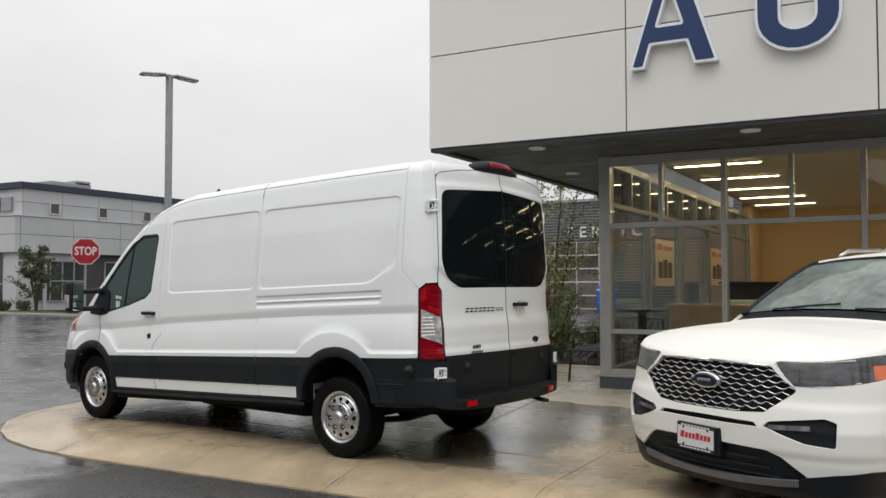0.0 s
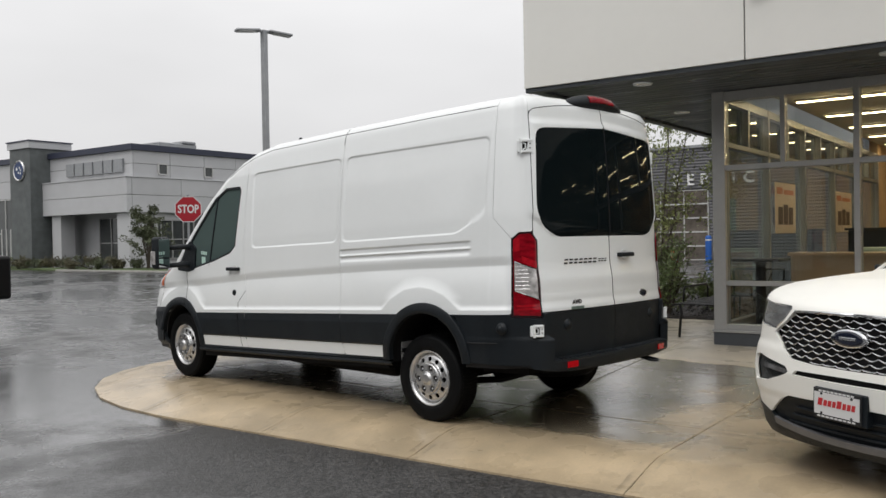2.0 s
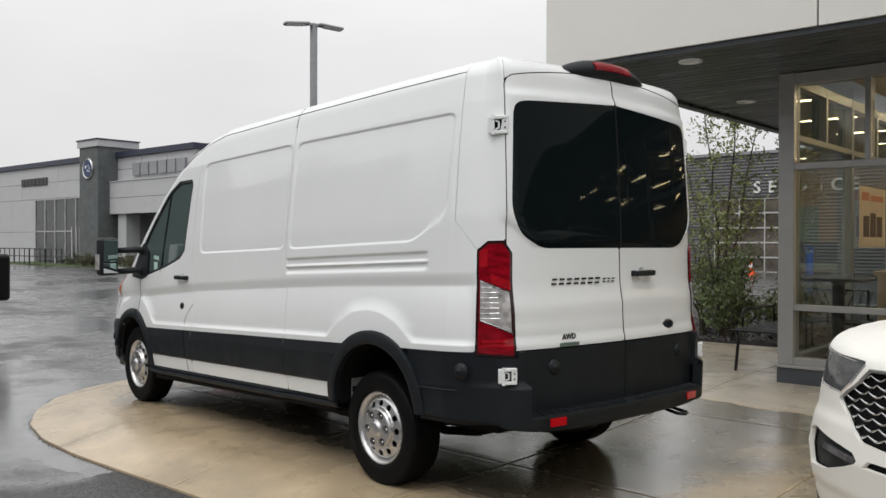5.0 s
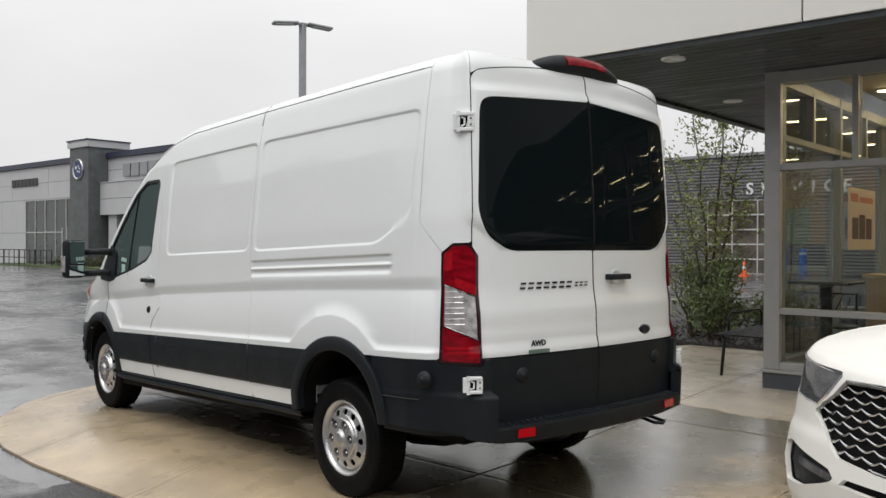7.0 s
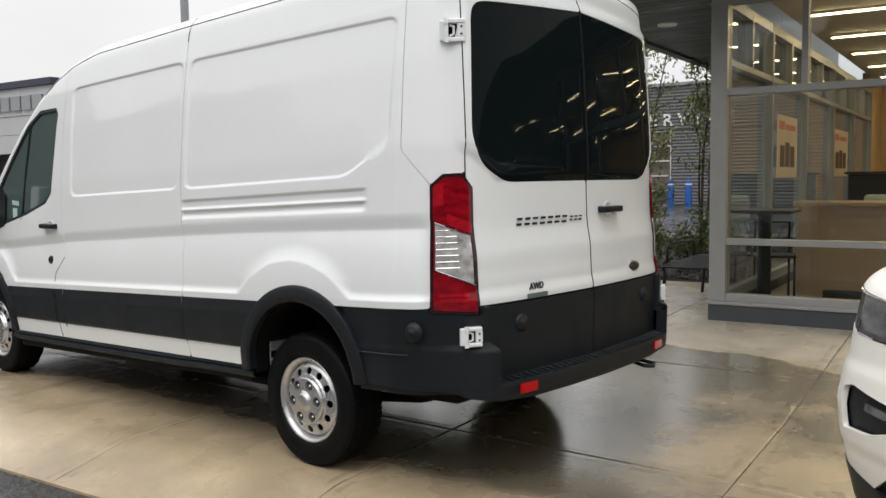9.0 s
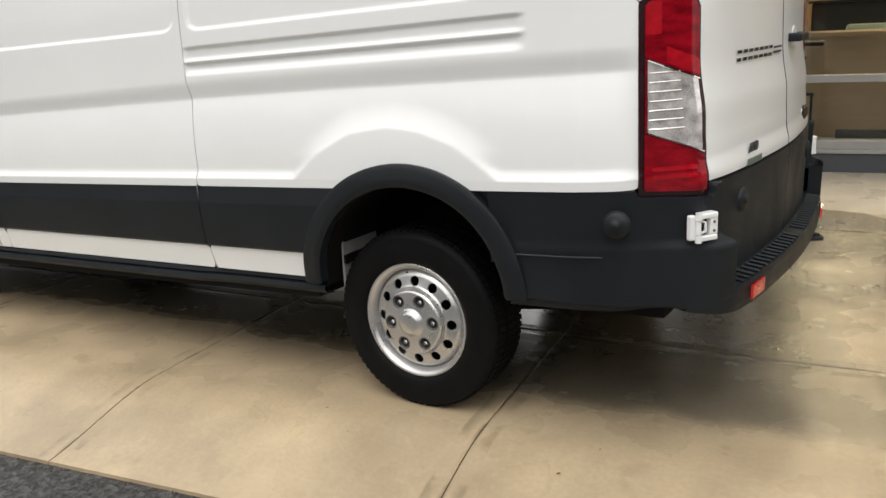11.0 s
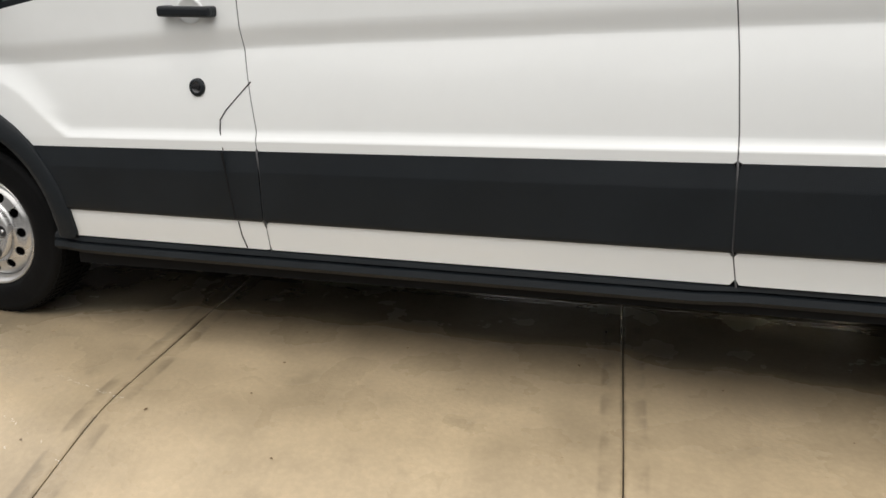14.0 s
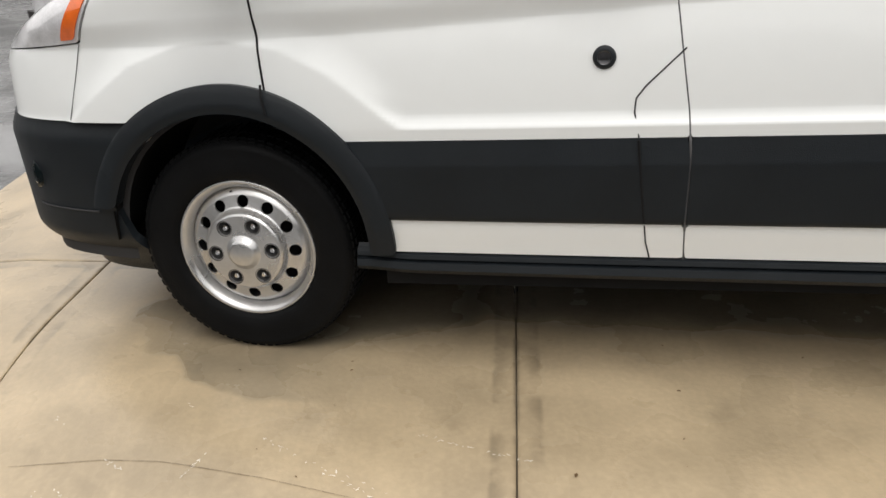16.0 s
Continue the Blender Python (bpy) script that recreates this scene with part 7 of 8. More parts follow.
M_MINT = mat("pale_mint", (0.50, 0.62, 0.56), 0.5)


def furnishings():
    d = thing("reception_desk", "curved tan laminate reception desk", "desk", pose(0, 0, 0.16))
    pts = [(-1.95 + 0.35 * (1 - math.cos(a)), 13.4 - 0.35 * math.sin(a)) for a in np.linspace(0, math.pi / 2, 8)] + [(1.2, 12.95), (1.6, 13.2), (1.6, 13.9), (-1.95, 13.9)]
    part("front", prism(bmesh.new(), pts, 0.98), M_TAN, d)
    top = [(x * 1.0 + (-0.04 if x < -1.5 else 0), y - (0.04 if y < 13.3 else 0)) for x, y in pts]
    part("worktop", prism(bmesh.new(), top, 0.04, Matrix.Translation((0, 0, 0.982))), M_TAN, d)
    part("kick_plate", boxed(-1.6, 1.5, 12.97, 13.2, 0.0, 0.08), M_DARKCOUNTER, d)
    c = thing("service_counter", "charcoal service counter with screens", "counter", pose(0, 0, 0.16))
    part("body", boxed(-2.0, 2.6, 17.6, 18.3, 0, 1.32, 0.01), M_DARKCOUNTER, c)
    part("top", boxed(-2.05, 2.65, 17.55, 18.35, 1.322, 1.36, 0.005), M_DARKCOUNTER, c)
    for y0, y1 in ((13.72, 14.9), (17.8, 19.3)):
        p = thing("poster", "peach poster with red bars and dark shapes hung inside the glass", "poster", pose(GX + 0.11, 0, 0), "window posters")
        part("sheet", boxed(0.0, 0.004, y0, y1, 1.45, 2.2), M_POSTER, p)
        w = y1 - y0
        for k, (a, b) in enumerate(((0.08, 0.35), (0.4, 0.9))):
            part("red_bar", boxed(0.0045, 0.006, y0 + a * w, y0 + b * w, 2.03, 2.13 - 0.03 * k), M_POSTERRED, p)
            part("red_bar", boxed(-0.002, -0.0005, y0 + a * w, y0 + b * w, 2.03, 2.13 - 0.03 * k), M_POSTERRED, p)
        for k in range(3):
            cc = y0 + w * (0.25 + 0.25 * k)
            for xx in (0.0045, -0.002):
                part("dark_shape", boxed(xx, xx + 0.0015, cc - 0.11 * w, cc + 0.11 * w, 1.58, 1.84 + (0.04 if k == 1 else 0), 0.0), M_POSTERDARK, p)
    t = thing("bar_table", "tall black pedestal table behind the glass", "table", pose(-2.04, 12.2, 0.16))
    part("pedestal", lathe(bmesh.new(), [(0.24, 0), (0.24, 0.02), (0.07, 0.05), (0.06, 0.9), (0.09, 0.94), (0, 0.94)], 20), M_DARKCOUNTER, t, smooth=False)
    part("tabletop", boxed(-0.3, 0.3, -0.28, 0.28, 0.942, 0.975, 0.008), M_DARKCOUNTER, t)
    ch = thing("cafe_chair", "black wire-frame cafe chair with a lattice back", "chair", pose(-2.06, 12.76, 0.16, 0, 0, 20))
    for px, py, h in ((-0.18, -0.18, 0.45), (0.18, -0.18, 0.45), (-0.18, 0.18, 0.82), (0.18, 0.18, 0.82)):
        bm = bmesh.new()
        tube(bm, [(px, py, 0), (px, py, h)], 0.012, 6)
        part("leg", bm, M_BLACKMETAL, ch)
    part("seat", boxed(-0.2, 0.2, -0.2, 0.2, 0.45, 0.475, 0.008), M_DARKCOUNTER, ch)
    for k in range(5):
        bm = bmesh.new()
        tube(bm, [(-0.18 + 0.09 * k - 0.05, 0.185, 0.58), (-0.18 + 0.09 * k + 0.05, 0.185, 0.8)], 0.006, 5)
        part("lattice_rod", bm, M_BLACKMETAL, ch)
    for z in (0.58, 0.81):
        bm = bmesh.new()
        tube(bm, [(-0.19, 0.18, z), (0.19, 0.18, z)], 0.010, 6)
        part("back_rail", bm, M_BLACKMETAL, ch)
    p = thing("wall_panel", "teal display panel on the tan wall", "wall panel", pose(0, 24.19, 0))
    part("board", boxed(1.4, 2.8, -0.03, 0, 1.5, 2.4, 0.005), M_TEAL, p)
    p = thing("mint_chair", "pale mint lounge chair inside the showroom", "chair", pose(-1.2, 15.4, 0.16))
    part("seat", boxed(-0.35, 0.35, -0.35, 0.35, 0.35, 0.5, 0.05, 2), M_MINT, p)
    part("backrest", boxed(-0.35, 0.35, 0.28, 0.4, 0.5, 1.05, 0.05, 2), M_MINT, p)
    for a, b in ((-0.3, -0.3), (0.3, -0.3), (-0.3, 0.33), (0.3, 0.33)):
        bm = bmesh.new()
        tube(bm, [(a, b, 0), (a, b, 0.36)], 0.015, 6)
        part("leg", bm, M_BLACKMETAL, p)


far_dealership()
service_building()
lamp_post()
stop_sign()
planting()
bench()
furnishings()


# ---- the sport utility car facing the lot ----
# Its own axes: x ahead from the nose, y to its left, z up.
SUV = pose(0.156, 6.0, 0.0, 0, 0, 241.0)
suv = thing("suv_car", "pearl white sport utility car with chrome mesh grille", "car", SUV)
BODY[:] = [-4.0, -0.9]
suv_plan = Outline([(0.0, 0), (-0.012, 0.30), (-0.050, 0.53), (-0.105, 0.70), (-0.20, 0.85), (-0.375, 0.945), (-0.72, 0.985), (-1.5, 0.99), (-3.4, 0.99), (-4.4, 0.955),
                    (-4.82, 0.86), (-4.97, 0.62), (-5.03, 0)])
if suv_plan.n[len(suv_plan.n) // 2, 1] < 0:
    suv_plan.n, suv_plan.lean = -suv_plan.n, -suv_plan.lean
SR_X = [-5.1, -5.0, -4.85, -4.6, -3.5, -2.6, -2.3, -2.1, -1.85, -1.6, -1.42, -1.30, -0.9, -0.5, -0.25, -0.10, 0.0, 0.1]
SR_Z = [1.05, 1.15, 1.50, 1.66, 1.725, 1.725, 1.70, 1.645, 1.52, 1.37, 1.25, 1.185, 1.165, 1.135, 1.105, 1.075, 1.05, 1.03]
ST_Z = [0.1, 0.3, 0.6, 0.85, 1.0, 1.12, 1.4, 1.75]
ST_I = [0.10, 0.035, 0.0, 0.005, 0.02, 0.05, 0.13, 0.25]


def suv_rail(x):
    return np.interp(x, SR_X, SR_Z)


def suv_wall(lift=0.0, side=1):
    def pos(u, z):
        x, y, nx, ny = suv_plan.at(u)
        z0 = np.minimum(z, suv_rail(x))
        r = 0.07
        q = np.clip((z0 - (suv_rail(x) - r)) / r, 0, 1)
        front = smooth_step(-0.9, -0.2, x)
        tumble = np.interp(z0, ST_Z, ST_I) * (1 - front) + front * np.interp(z0, [0.1, 0.25, 0.42, 0.62, 0.75, 0.9, 1.1], [0.12, 0.03, -0.012, -0.030, -0.008, 0.012, 0.05])
        inset = tumble + r * (1 - np.sqrt(np.maximum(0, 1 - q * q)))
        # shoulder crease of the nose
        crease = 0.012 * smooth_step(0.80, 0.74, z) * smooth_step(0.44, 0.50, z) * front
        off = lift - inset + crease
        return np.stack([x + nx * off, side * (y + ny * off), z], 1)
    return pos


def su(y):
    """Arc length on the nose at a half width."""
    k = int(np.argmax(suv_plan.c[:, 1] >= 0.985)) if (suv_plan.c[:, 1] >= 0.985).any() else len(suv_plan.c) // 2
    return float(np.interp(y, suv_plan.c[:k, 1], suv_plan.s[:k]))


GRILLE = [(-0.1, 1.005), (su(0.45), 0.995), (su(0.515), 0.93), (su(0.62), 0.852), (su(0.43), 0.712), (su(0.25), 0.698), (-0.1, 0.694)]
HEAD = [(su(0.475), 1.022), (su(0.545), 0.925), (su(0.60), 0.876), (su(0.80), 0.888), (su(0.962), 0.93), (su(0.962) + 0.05, 0.95), (su(0.962) + 0.06, 1.075), (su(0.925), 1.062), (su(0.835), 1.045), (su(0.70), 1.030)]
FOG = [(su(0.425), 0.628), (su(0.46), 0.662), (su(0.76), 0.705), (su(0.815), 0.685), (su(0.808), 0.53), (su(0.66), 0.545), (su(0.52), 0.59)]
SLOT = [(-0.1, 0.655), (su(0.37), 0.648), (su(0.40), 0.618), (-0.1, 0.615)]
INTAKE = [(-0.1, 0.50), (su(0.44), 0.485), (su(0.53), 0.45), (su(0.67), 0.345), (su(0.60), 0.31), (-0.1, 0.275)]


def head_sdf(u, z):
    """The headlamp's outline, kept below the bonnet's edge."""
    return np.maximum(poly_sdf(HEAD, u, z), z - suv_rail(suv_plan.at(u)[0]) + 0.004)


def suv_arch(x, z, r):
    a = np.minimum(np.hypot(x + 0.96, z - 0.40) - r, np.where(z < 0.40, np.abs(x + 0.96) - r, 9.0))
    b = np.minimum(np.hypot(x + 3.98, z - 0.40) - r, np.where(z < 0.40, np.abs(x + 3.98) - r, 9.0))
    return np.minimum(a, b)


def low_edge(u):
    """Upper edge of the black lower skirt."""
    return np.interp(u, [0, su(0.6), su(0.8), su(0.93), suv_plan.length * 0.4, suv_plan.length], [0.285, 0.33, 0.375, 0.40, 0.36, 0.36])


SIDE_GLASS = [(-1.62, 1.13), (-2.22, 1.545), (-2.55, 1.60), (-4.1, 1.585), (-4.6, 1.42), (-4.62, 1.17)]


def suv_shell(side):
    us = np.unique(np.concatenate([np.arange(0, su(0.98), 0.012), np.arange(su(0.98), suv_plan.length, 0.05), [suv_plan.length]]))
    zs = np.concatenate([np.arange(0.20, 1.24, 0.014), np.arange(1.24, 1.74, 0.03)])
    pos = suv_wall(0, side)

    def white(u, z):
        x, y = suv_plan.at(u)[:2]
        s = np.maximum(z - suv_rail(x), low_edge(u) - z)
        for poly in (GRILLE, FOG, SLOT, INTAKE):
            s = np.maximum(s, -poly_sdf(poly, u, z))
        s = np.maximum(s, -poly_sdf(HEAD, u, z))
        s = np.maximum(s, -np.where(y > 0.6, suv_arch(x, z, 0.42), 9))
        s = np.maximum(s, -np.where(y > 0.6, poly_sdf(SIDE_GLASS, x, z), 9))
        return s

    fr = su(0.985)
    nose = part("nose_panel", sheet(us, zs, lambda u, z: np.maximum(white(u, z), u - fr - 0.25), pos, 0.02), M_SUVPAINT, suv, smooth=True)
    part("body_side", sheet(us, zs, lambda u, z: np.maximum(white(u, z), fr + 0.254 - u), pos, 0.02), M_SUVPAINT, suv, smooth=True)
    skirt = sheet(us, np.arange(0.16, 0.46, 0.015), lambda u, z: np.maximum(np.maximum(z - low_edge(u) + 0.001, 0.20 - z), np.maximum(-poly_sdf(INTAKE, u, z), -np.where(suv_plan.at(u)[1] > 0.6, suv_arch(suv_plan.at(u)[0], z, 0.42), 9))),
                  suv_wall(0.006, side), 0.03)
    part("lower_skirt", skirt, M_BLACK, suv, "black plastic lower skirt", smooth=True)
    for nm, poly, mt, lift in (("grille_backing", GRILLE, M_DARK, -0.035), ("fog_recess", FOG, M_BLACK, -0.03), ("intake_slot", SLOT, M_DARK, -0.03), ("lower_intake", INTAKE, M_BLACK, -0.02)):
        part(nm, sheet(us[us < fr + 0.1], zs, lambda u, z: poly_sdf(poly, u, z) - 0.01, suv_wall(lift, side), 0), mt, suv, smooth=True)
    # side glass, arch flare, wheel housings
    part("side_glass", sheet(us, zs, lambda u, z: np.where(suv_plan.at(u)[1] > 0.6, poly_sdf(SIDE_GLASS, suv_plan.at(u)[0], z), 9), suv_wall(-0.006, side), 0), M_DARKGLASS, suv, "dark side windows", smooth=True)
    ring = sheet(us, np.arange(0.2, 0.9, 0.02), lambda u, z: np.maximum(np.where(suv_plan.at(u)[1] > 0.6, suv_arch(suv_plan.at(u)[0], z, 0.47), 9), np.maximum(-suv_arch(suv_plan.at(u)[0], z, 0.415), 0.22 - z)), suv_wall(0.012, side), 0.04)
    part("arch_trim", ring, M_BLACK, suv, "black wheel-arch trim", smooth=True)
    for cx in (-0.96, -3.98):
        bm = bmesh.new()
        rows = [[bm.verts.new((cx - 0.43 * math.cos(a), side * yy, 0.40 + 0.43 * math.sin(a))) for a in np.linspace(-0.4, math.pi + 0.4, 19)] for yy in (0.97, 0.55)]
        for a, b, c, d in zip(rows[0], rows[0][1:], rows[1][1:], rows[1]):
            bm.faces.new((a, b, c, d))
        part("wheel_housing", bm, M_DARK, suv, smooth=True)
        suv_wheel(cx, side)
    # headlamp
    lamp = thing_part("headlamp", suv, "grey clear headlamp with an amber end")
    ul = us[(us > su(0.4)) & (us < su(0.98) + 0.15)]
    zl = np.arange(0.84, 1.17, 0.006)
    part("housing", sheet(ul, zl, lambda u, z: head_sdf(u, z), suv_wall(-0.025, side), 0), M_LAMPGREY, lamp, smooth=True)
    cut = su(0.945)
    part("lens", sheet(ul, zl, lambda u, z: np.maximum(head_sdf(u, z) + 0.003, u - cut), suv_wall(-0.002, side), 0.012), M_LENS, lamp, "smoked clear lens", smooth=True)
    part("amber_marker", sheet(ul, zl, lambda u, z: np.maximum(np.maximum(head_sdf(u, z) + 0.003, cut + 0.001 - u), z - 1.012), suv_wall(-0.002, side), 0.012), M_AMBER, lamp, "orange marker lens", smooth=True)
    part("marker_top", sheet(ul, zl, lambda u, z: np.maximum(np.maximum(head_sdf(u, z) + 0.003, cut + 0.001 - u), 1.013 - z), suv_wall(-0.002, side), 0.012), M_LENS, lamp, smooth=True)
    bm = bmesh.new()
    tube(bm, [suv_wall(0.0, side)(np.array([u]), np.array([z]))[0] for u, z in ((su(0.478), 1.008), (su(0.548), 0.925), (su(0.602), 0.878), (su(0.70), 0.882), (su(0.80), 0.888), (su(0.91), 0.915))], 0.0045, 6)
    part("light_bar", bm, M_CHROME, lamp, "bright lower rim")
    bm = bmesh.new()
    tube(bm, [suv_wall(0.0, side)(np.array([u]), np.array([float(np.interp(u, [su(0.54), su(0.90)], [1.014, 1.044]))]))[0] for u in np.linspace(su(0.54), su(0.90), 14)], [0.002 + 0.003 * (k / 13) for k in range(14)], 6)
    part("light_bar", bm, M_CLEARLENS, lamp, "silver upper light bar")
    for y, z, r in ((0.66, 0.955, 0.034), (0.78, 0.965, 0.030)):
        p = suv_wall(-0.020, side)(np.array([su(y)]), np.array([z]))[0]
        part("projector", lathe(bmesh.new(), [(0, 0.018), (r * 0.7, 0.012), (r, 0)], 20, Matrix.Translation(p) @ Vector((0.85, side * 0.5, 0)).to_track_quat("Z", "Y").to_matrix().to_4x4()), M_CLEARLENS, lamp, smooth=True)
    # fog lamp bar
    bm = sheet(np.linspace(su(0.455), su(0.69), 15), np.linspace(0.612, 0.640, 5), lambda u, z: u * 0 - 1, lambda u, z: suv_wall(-0.014, side)(u, z + 0.06 * (u - su(0.455))), 0.015)
    part("fog_lamp", bm, M_LAMPSILVER, suv, "clear horizontal fog lamp bar", smooth=True)
    part("skid_strip", sheet(us[us < su(0.66)], np.linspace(0.245, 0.285, 5), lambda u, z: np.maximum(u - su(0.62), 0.0 * u - 0.001), lambda u, z: suv_wall(0.018, side)(u, z + 0.035 * (u / su(0.6)) ** 2), 0.02), M_SKID, suv, "dull grey lower trim strip", smooth=True)
    return nose


M_SKID = mat("grey_skid_trim", (0.16, 0.16, 0.165), 0.4, metal=0.3, vary=0.15, scale=9)
M_LAMPSILVER = mat("lamp_silver", (0.22, 0.22, 0.225), 0.15, metal=0.4, vary=0.5, scale=20, coat=0.4)
M_LAMPGREY = mat("lamp_interior", (0.06, 0.062, 0.065), 0.3, metal=0.4, vary=0.3, scale=12)
M_LENS = mat("smoked_lens", (0.085, 0.088, 0.092), 0.07, spec=0.5, vary=0.6, scale=7, coat=0.35, stretch=(1, 1, 3))


def suv_wheel(cx, side):
    w = thing_part("wheel", suv, "dark alloy wheel")
    w.matrix_basis = pose(cx, side * 0.86, 0.375, -90 * side, 0, 0)
    part("tyre", lathe(bmesh.new(), [(0.25, -0.12), (0.30, -0.127), (0.36, -0.11), (0.379, -0.07), (0.379, 0.07), (0.36, 0.11), (0.30, 0.127), (0.262, 0.118), (0.25, 0.10)], 56), M_TYRE, w, "black tyre", smooth=True)
    part("rim", lathe(bmesh.new(), [(0.25, -0.10), (0.24, 0.06), (0.255, 0.112), (0.262, 0.112)], 56), M_STEEL, w, smooth=True)
    for k in range(5):
        bm = prism(bmesh.new(), [(0.04, -0.035), (0.24, -0.05), (0.24, 0.05), (0.04, 0.035)], 0.03, Matrix.Rotation(2 * math.pi * k / 5, 4, "Z") @ Matrix.Translation((0, 0, 0.06)))
        part("spoke", bm, M_STEEL, w)
    part("hub", lathe(bmesh.new(), [(0, 0.10), (0.05, 0.098), (0.07, 0.08), (0.07, 0.02)], 24), M_STEEL, w, smooth=True)
    part("brake_disc", lathe(bmesh.new(), [(0, 0.02), (0.20, 0.02), (0.20, 0.0)], 32), M_DARK, w)


def suv_top():
    rim, heights = [], []
    for x, y, nx, ny in zip(*suv_plan.at(np.concatenate([np.arange(0, suv_plan.length, 0.05), [suv_plan.length]]))):
        z = float(suv_rail(x))
        front = float(smooth_step(-0.9, -0.2, np.array(x)))
        t = float(np.interp(z, ST_Z, ST_I)) * (1 - front) + front * float(np.interp(z, [0.1, 0.25, 0.42, 0.62, 0.75, 0.9, 1.1], [0.12, 0.03, -0.012, -0.030, -0.008, 0.012, 0.05]))
        inset = t + 0.07 - 0.004
        rim.append((x - nx * inset, max(0.0, y - ny * inset)))
        heights.append((x - nx * inset, z))
    heights = sorted(heights)
    rim = rim + [(x, -y) for x, y in rim[::-1]]
    edge = sorted((x, y) for x, y in rim if y > 0.35)
    hx, hy = [p[0] for p in edge], [p[1] for p in edge]

    def pos(u, y):
        h = np.interp(u, hx, hy)
        crown = np.interp(u, [-5, -4.5, -2.3, -1.5, -1.2, -0.5, -0.2, -0.12], [0.0, 0.04, 0.05, 0.055, 0.05, 0.05, 0.02, 0.0])
        q = np.clip(np.abs(y) / h, 0, 1)
        z = np.interp(u, [q[0] for q in heights], [q[1] for q in heights]) - 0.003 + crown * (1 - q ** 2.2)
        z = z + 0.004 * smooth_step(0.62, 0.70, q) * smooth_step(0.98, 0.86, q) * smooth_step(-1.3, -1.1, u) * smooth_step(-0.1, -0.4, u)
        return np.stack([u, y, z], 1)

    def between(a, b):
        return lambda u, y: np.maximum(np.maximum(a - u, u - b), poly_sdf(rim, u, y))

    k = np.linspace(-1.0, 1.0, 81)
    part("bonnet", sheet(np.arange(-1.40, 0.05, 0.03), k, between(-1.32, 0.1), pos, 0.015, (0, 0, -1)), M_SUVPAINT, suv, smooth=True)
    part("cowl", sheet(np.arange(-1.48, -1.25, 0.02), k, between(-1.43, -1.325), lambda u, y: pos(u, y) - np.array([0, 0, 0.012]), 0.01, (0, 0, -1)), M_BLACK, suv, "black plastic cowl", smooth=True)
    part("windscreen", sheet(np.arange(-2.25, -1.3, 0.03), k, between(-2.17, -1.44), pos, 0.006, (0, 0, -1)), M_WINDSCREEN, suv, "pale tinted windscreen", smooth=True)
    part("windscreen_band", sheet(np.arange(-2.25, -1.9, 0.02), k, between(-2.175, -2.10), lambda u, y: pos(u, y) + np.array([0, 0, 0.002]), 0.004, (0, 0, -1)), M_DARK, suv, "black band along the windscreen top", smooth=True)
    part("roof", sheet(np.arange(-4.75, -2.1, 0.05), k, between(-4.7, -2.18), pos, 0.012, (0, 0, -1)), M_SUVPAINT, suv, smooth=True)
    part("rear_window", sheet(np.arange(-5.05, -4.6, 0.03), k, between(-5.0, -4.71), pos, 0.006, (0, 0, -1)), M_DARKGLASS, suv, "dark rear window", smooth=True)
    for s in (1, -1):
        bm = bmesh.new()
        tube(bm, [(-2.45, s * 0.64, 1.735), (-2.62, s * 0.66, 1.785), (-3.2, s * 0.67, 1.80), (-4.1, s * 0.66, 1.785), (-4.4, s * 0.64, 1.72)], [0.012, 0.018, 0.018, 0.018, 0.012], 8)
        part("roof_rail", bm, M_STEEL, suv, "silver roof rail", smooth=True)
        bm = bmesh.new()
        tube(bm, [pos(np.array([u]), np.array([s * (np.interp(u, hx, hy) - 0.01)]))[0] for u in np.linspace(-2.2, -1.40, 10)], 0.022, 8)
        part("windscreen_pillar", bm, M_BLACK, suv, smooth=True)
        mr = thing_part("door_mirror", suv, "dark door mirror")
        part("mirror_head", boxed(-0.06, 0.06, -0.12, 0.12, -0.085, 0.085, 0.03, 3), M_BLACK, mr, smooth=True).matrix_basis = pose(-1.78, s * 1.10, 1.13, 0, 0, s * 10)
        bm = bmesh.new()
        tube(bm, [(-1.75, s * 0.90, 1.08), (-1.77, s * 1.02, 1.10)], 0.03, 8)
        part("mirror_arm", bm, M_BLACK, mr)
    for x0, y0 in ((-1.40, 0.15), (-1.40, -0.55)):
        bm = bmesh.new()
        tube(bm, [pos(np.array([x0 - 0.02 - 0.05 * q]), np.array([y0 + 0.55 * q]))[0] + np.array([0, 0, 0.012]) for q in (0, 0.5, 1)], 0.007, 6)
        part("wiper", bm, M_BLACK, suv, "black wiper arm")


M_WINDSCREEN = mat("suv_windscreen", (0.20, 0.235, 0.22), 0.03, spec=0.6, coat=0.6, vary=0.5, scale=1.6)
M_PLATEWHITE = mat("plate_white", (0.66, 0.66, 0.65), 0.4)
M_PLATERED = mat("plate_red", (0.50, 0.03, 0.035), 0.4)
M_PLATEBLACK = mat("plate_black", (0.015, 0.015, 0.016), 0.4)


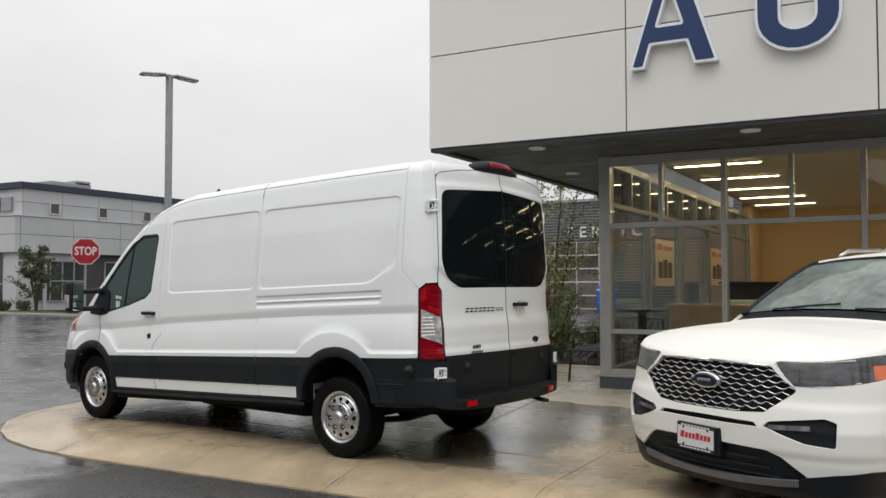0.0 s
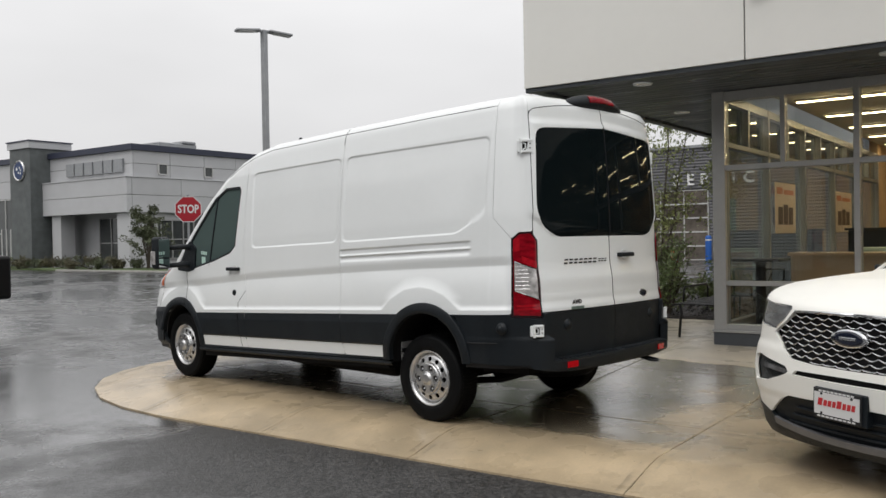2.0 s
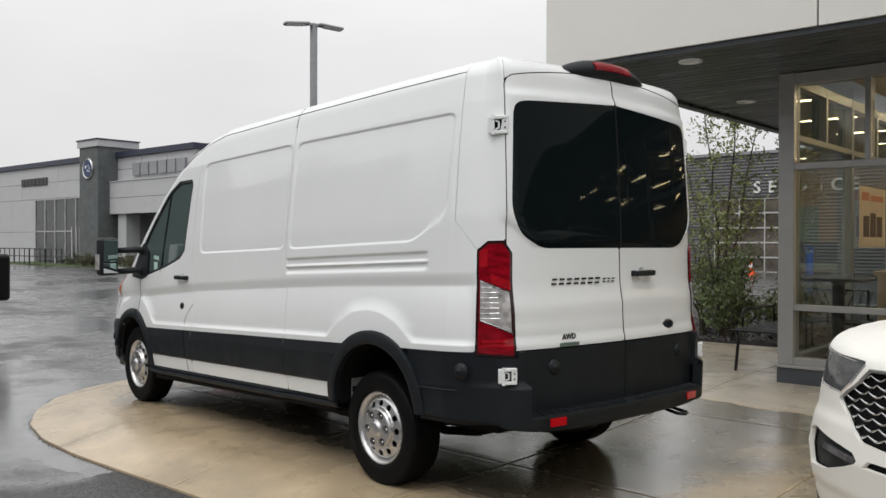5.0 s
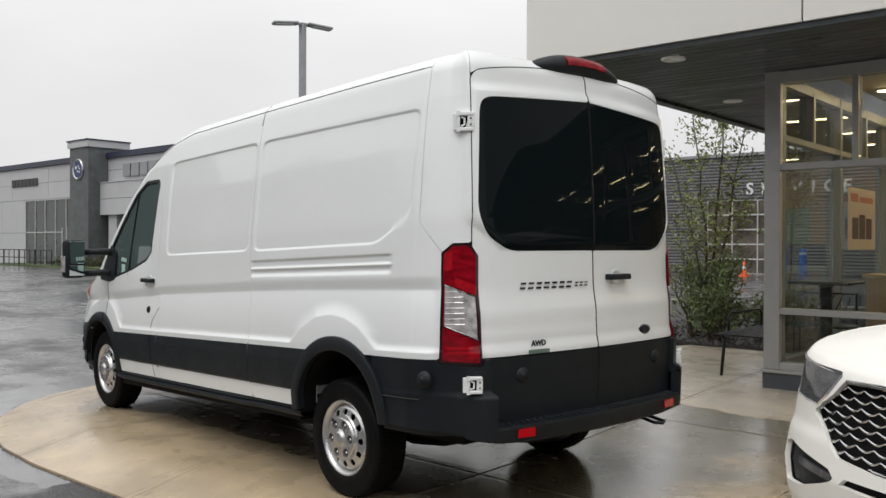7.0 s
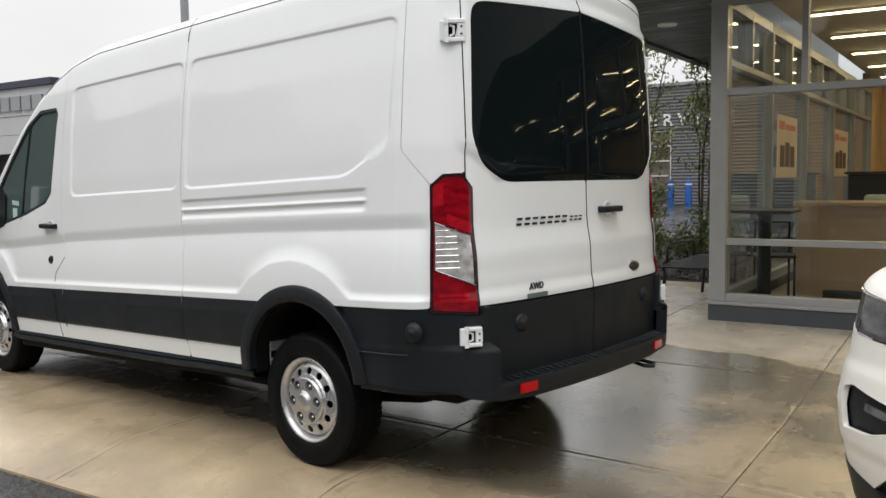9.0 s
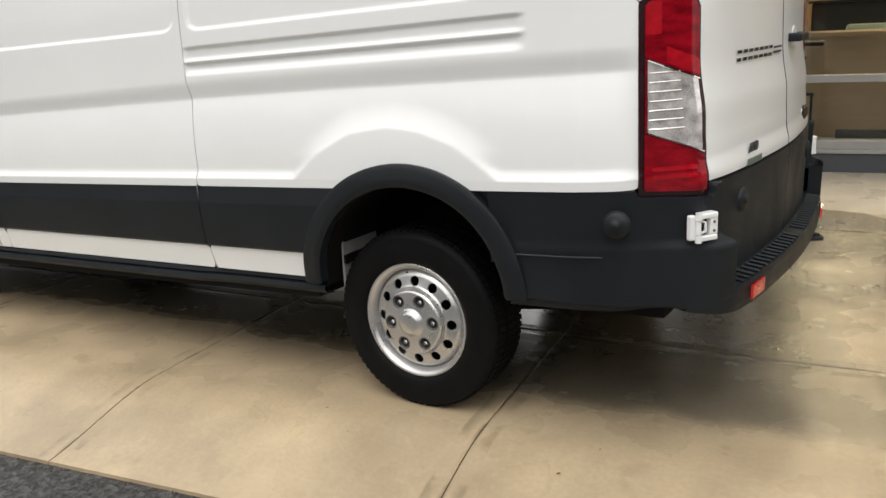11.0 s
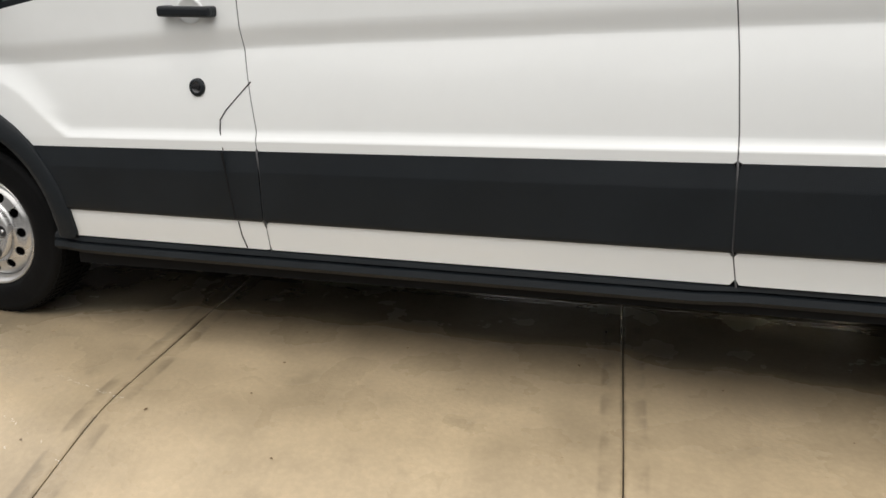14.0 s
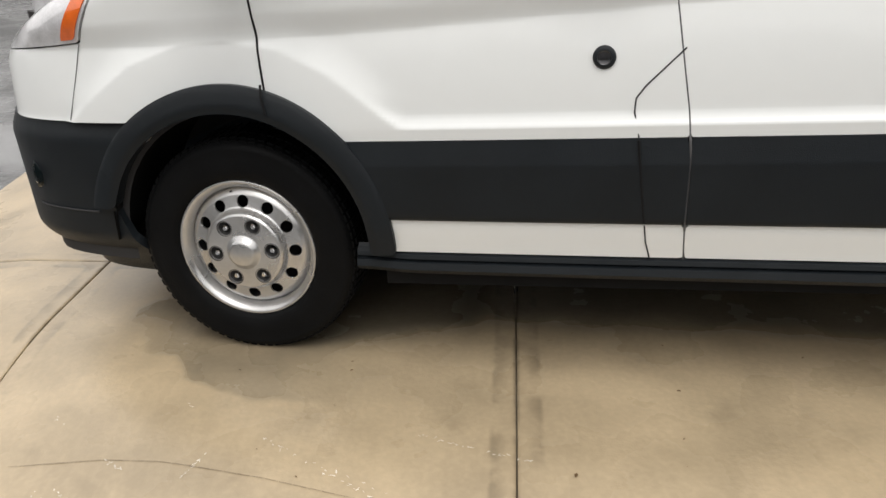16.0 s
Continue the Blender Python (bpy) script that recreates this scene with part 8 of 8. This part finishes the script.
def suv_face():
    grille = thing_part("grille", suv, "chrome wave-mesh grille")
    for k in range(10):
        z0 = 0.700 + 0.0325 * k
        for run_side in (1, -1):
            run, thick = [], []
            for u in np.arange(0, su(0.63), 0.009):
                y = suv_plan.at(np.array([u]))[1][0]
                ph = ((y * run_side / 0.088) + 0.5 * (k % 2)) % 1.0
                z = z0 + 0.018 * abs(2 * ph - 1) ** 1.6 - 0.006
                if poly_sdf(GRILLE, np.array([u]), np.array([z]))[0] < -0.006:
                    thick.append(0.0028 + 0.0036 * (1 - abs(2 * ph - 1)))
                    run.append(suv_wall(-0.006 - 0.012 * (1 - abs(2 * ph - 1)), run_side)(np.array([u]), np.array([z]))[0])
            if len(run) > 3:
                bm = bmesh.new()
                tube(bm, run, thick, 6)
                part("wave_bar", bm, M_CHROMEBAR, grille, smooth=True)
    for s in (1, -1):
        bm = bmesh.new()
        tube(bm, [suv_wall(0.002, s)(np.array([u]), np.array([z]))[0] for u, z in ((0, 1.000), (su(0.2), 0.999), (su(0.44), 0.990))], 0.009, 8)
        part("top_trim", bm, M_CHROMEBAR, grille, "bright upper grille strip", smooth=True)
    m = Matrix.Translation((0.006, 0, 0.872)) @ pose(0, 0, 0, 90, 0, 90)
    oval = thing_part("oval_badge", suv, "oval badge with a chrome ring")
    for nm, r, mt, h in (("ring", 0.118, M_CHROMEBAR, 0.014), ("face", 0.102, M_BADGEBLUE, 0.017)):
        bm = lathe(bmesh.new(), [(0, h + 0.004), (r * 0.7, h + 0.002), (r * 0.95, h), (r, h * 0.5), (r, -0.03)], 44)
        bmesh.ops.scale(bm, vec=(1, 0.45, 1), verts=bm.verts)
        part(nm, bm, mt, oval, smooth=True).matrix_basis = m
    part("badge_bar", boxed(-0.055, 0.055, -0.008, 0.008, 0.019, 0.0225, 0.002), M_CHROMEBAR, oval, "bright bar in place of script").matrix_basis = m
    plate = thing_part("dealer_plate", suv, "white dealer plate with red lettering bars in a black frame")
    q = Matrix.Translation((0.056, -0.045, 0.495)) @ pose(0, 0, 0, 90, 0, 90) @ pose(0, 0, 0, 0, 0, -1.0)
    part("bracket", boxed(-0.165, 0.185, -0.095, 0.085, -0.08, -0.004, 0.006), M_BLACK, plate).matrix_basis = q
    part("frame", boxed(-0.160, 0.160, -0.083, 0.083, -0.003, 0.006, 0.003), M_PLATEBLACK, plate).matrix_basis = q
    part("sheet", boxed(-0.150, 0.150, -0.062, 0.062, 0.0065, 0.009), M_PLATEWHITE, plate).matrix_basis = q
    x = -0.125
    for k in range(8):
        w, h = (0.036, 0.042) if k in (0, 4) else (0.027, 0.034)
        part("red_bar", prism(bmesh.new(), [(x, -0.012), (x + w * 0.8, -0.012), (x + w, -0.012 + h), (x + w * 0.2, -0.012 + h)], 0.002, Matrix.Translation((0, 0, 0.0092))), M_PLATERED, plate).matrix_basis = q
        x += w + 0.0025
    for y0, w in ((0.070, 0.24), (-0.074, 0.26)):
        for k in range(9):
            part("small_bar", boxed(-w / 2 + k * w / 9, -w / 2 + (k + 0.75) * w / 9, y0 - 0.005, y0 + 0.005, 0.0062, 0.0072), M_PLATEWHITE, plate).matrix_basis = q
    for xx, yy in ((-0.10, 0.055), (0.10, 0.055), (-0.10, -0.055), (0.10, -0.055)):
        part("screw", lathe(bmesh.new(), [(0, 0.013), (0.007, 0.012), (0.008, 0.009)], 12, Matrix.Translation((xx, yy, 0))), M_PLATEBLACK, plate).matrix_basis = q
    for s in (1, -1):
        for k in range(3):
            bm = bmesh.new()
            z = 0.32 + 0.05 * k
            tube(bm, [suv_wall(-0.012, s)(np.array([u]), np.array([z]))[0] for u in np.linspace(0, su(0.40 + 0.05 * (2 - k)), 8)], 0.008, 6)
            part("intake_bar", bm, M_BLACK, suv)
    part("floor_pan", boxed(-4.6, -0.25, -0.78, 0.78, 0.24, 0.36), M_DARK, suv)
    part("cabin_inner", boxed(-4.5, -1.5, -0.70, 0.70, 0.38, 1.05), M_DARK, suv)


M_CHROMEBAR = mat("grille_chrome", (0.68, 0.69, 0.70), 0.16, metal=1.0, vary=0.05, scale=20)
for s in (1, -1):
    suv_shell(s)
suv_top()
suv_face()


# ---- black pickup at the edge of the lot ----
def pickup():
    t = thing("pickup_truck", "black pickup truck parked on the lot", "truck", pose(-14.52, 8.5, -0.12, 0, 0, 90 + 180))
    part("bed", boxed(0.0, 1.9, -0.98, 0.98, 0.67, 1.42, 0.06, 3), M_BLACKPAINT, t, smooth=False)
    part("cab", boxed(1.92, 4.1, -0.98, 0.98, 0.55, 1.25, 0.06, 3), M_BLACKPAINT, t)
    bm = boxed(2.0, 3.75, -0.88, 0.88, 1.25, 1.92, 0.12, 3)
    part("greenhouse", bm, M_DARKGLASS, t, "dark cab windows", smooth=True)
    part("cab_roof", boxed(2.12, 3.5, -0.80, 0.80, 1.90, 1.96, 0.02, 2), M_BLACKPAINT, t)
    part("bonnet", boxed(4.12, 5.6, -0.97, 0.97, 0.55, 1.22, 0.1, 3), M_BLACKPAINT, t)
    for x in (1.25, 4.7):
        for y in (-0.86, 0.86):
            w = thing_part("wheel", t)
            w.matrix_basis = pose(x, y, 0.40, 90, 0, 0)
            part("tyre", lathe(bmesh.new(), [(0.22, -0.12), (0.36, -0.12), (0.40, -0.08), (0.40, 0.08), (0.36, 0.12), (0.22, 0.12)], 36), M_TYRE, w, smooth=True)
            part("rim", lathe(bmesh.new(), [(0, 0.10), (0.23, 0.105), (0.23, -0.105), (0, -0.10)], 30), M_POCKET, w)


M_BLACKPAINT = mat("black_paint", (0.005, 0.005, 0.006), 0.4, spec=0.3, coat=0.1, vary=0.1, scale=3)
pickup()
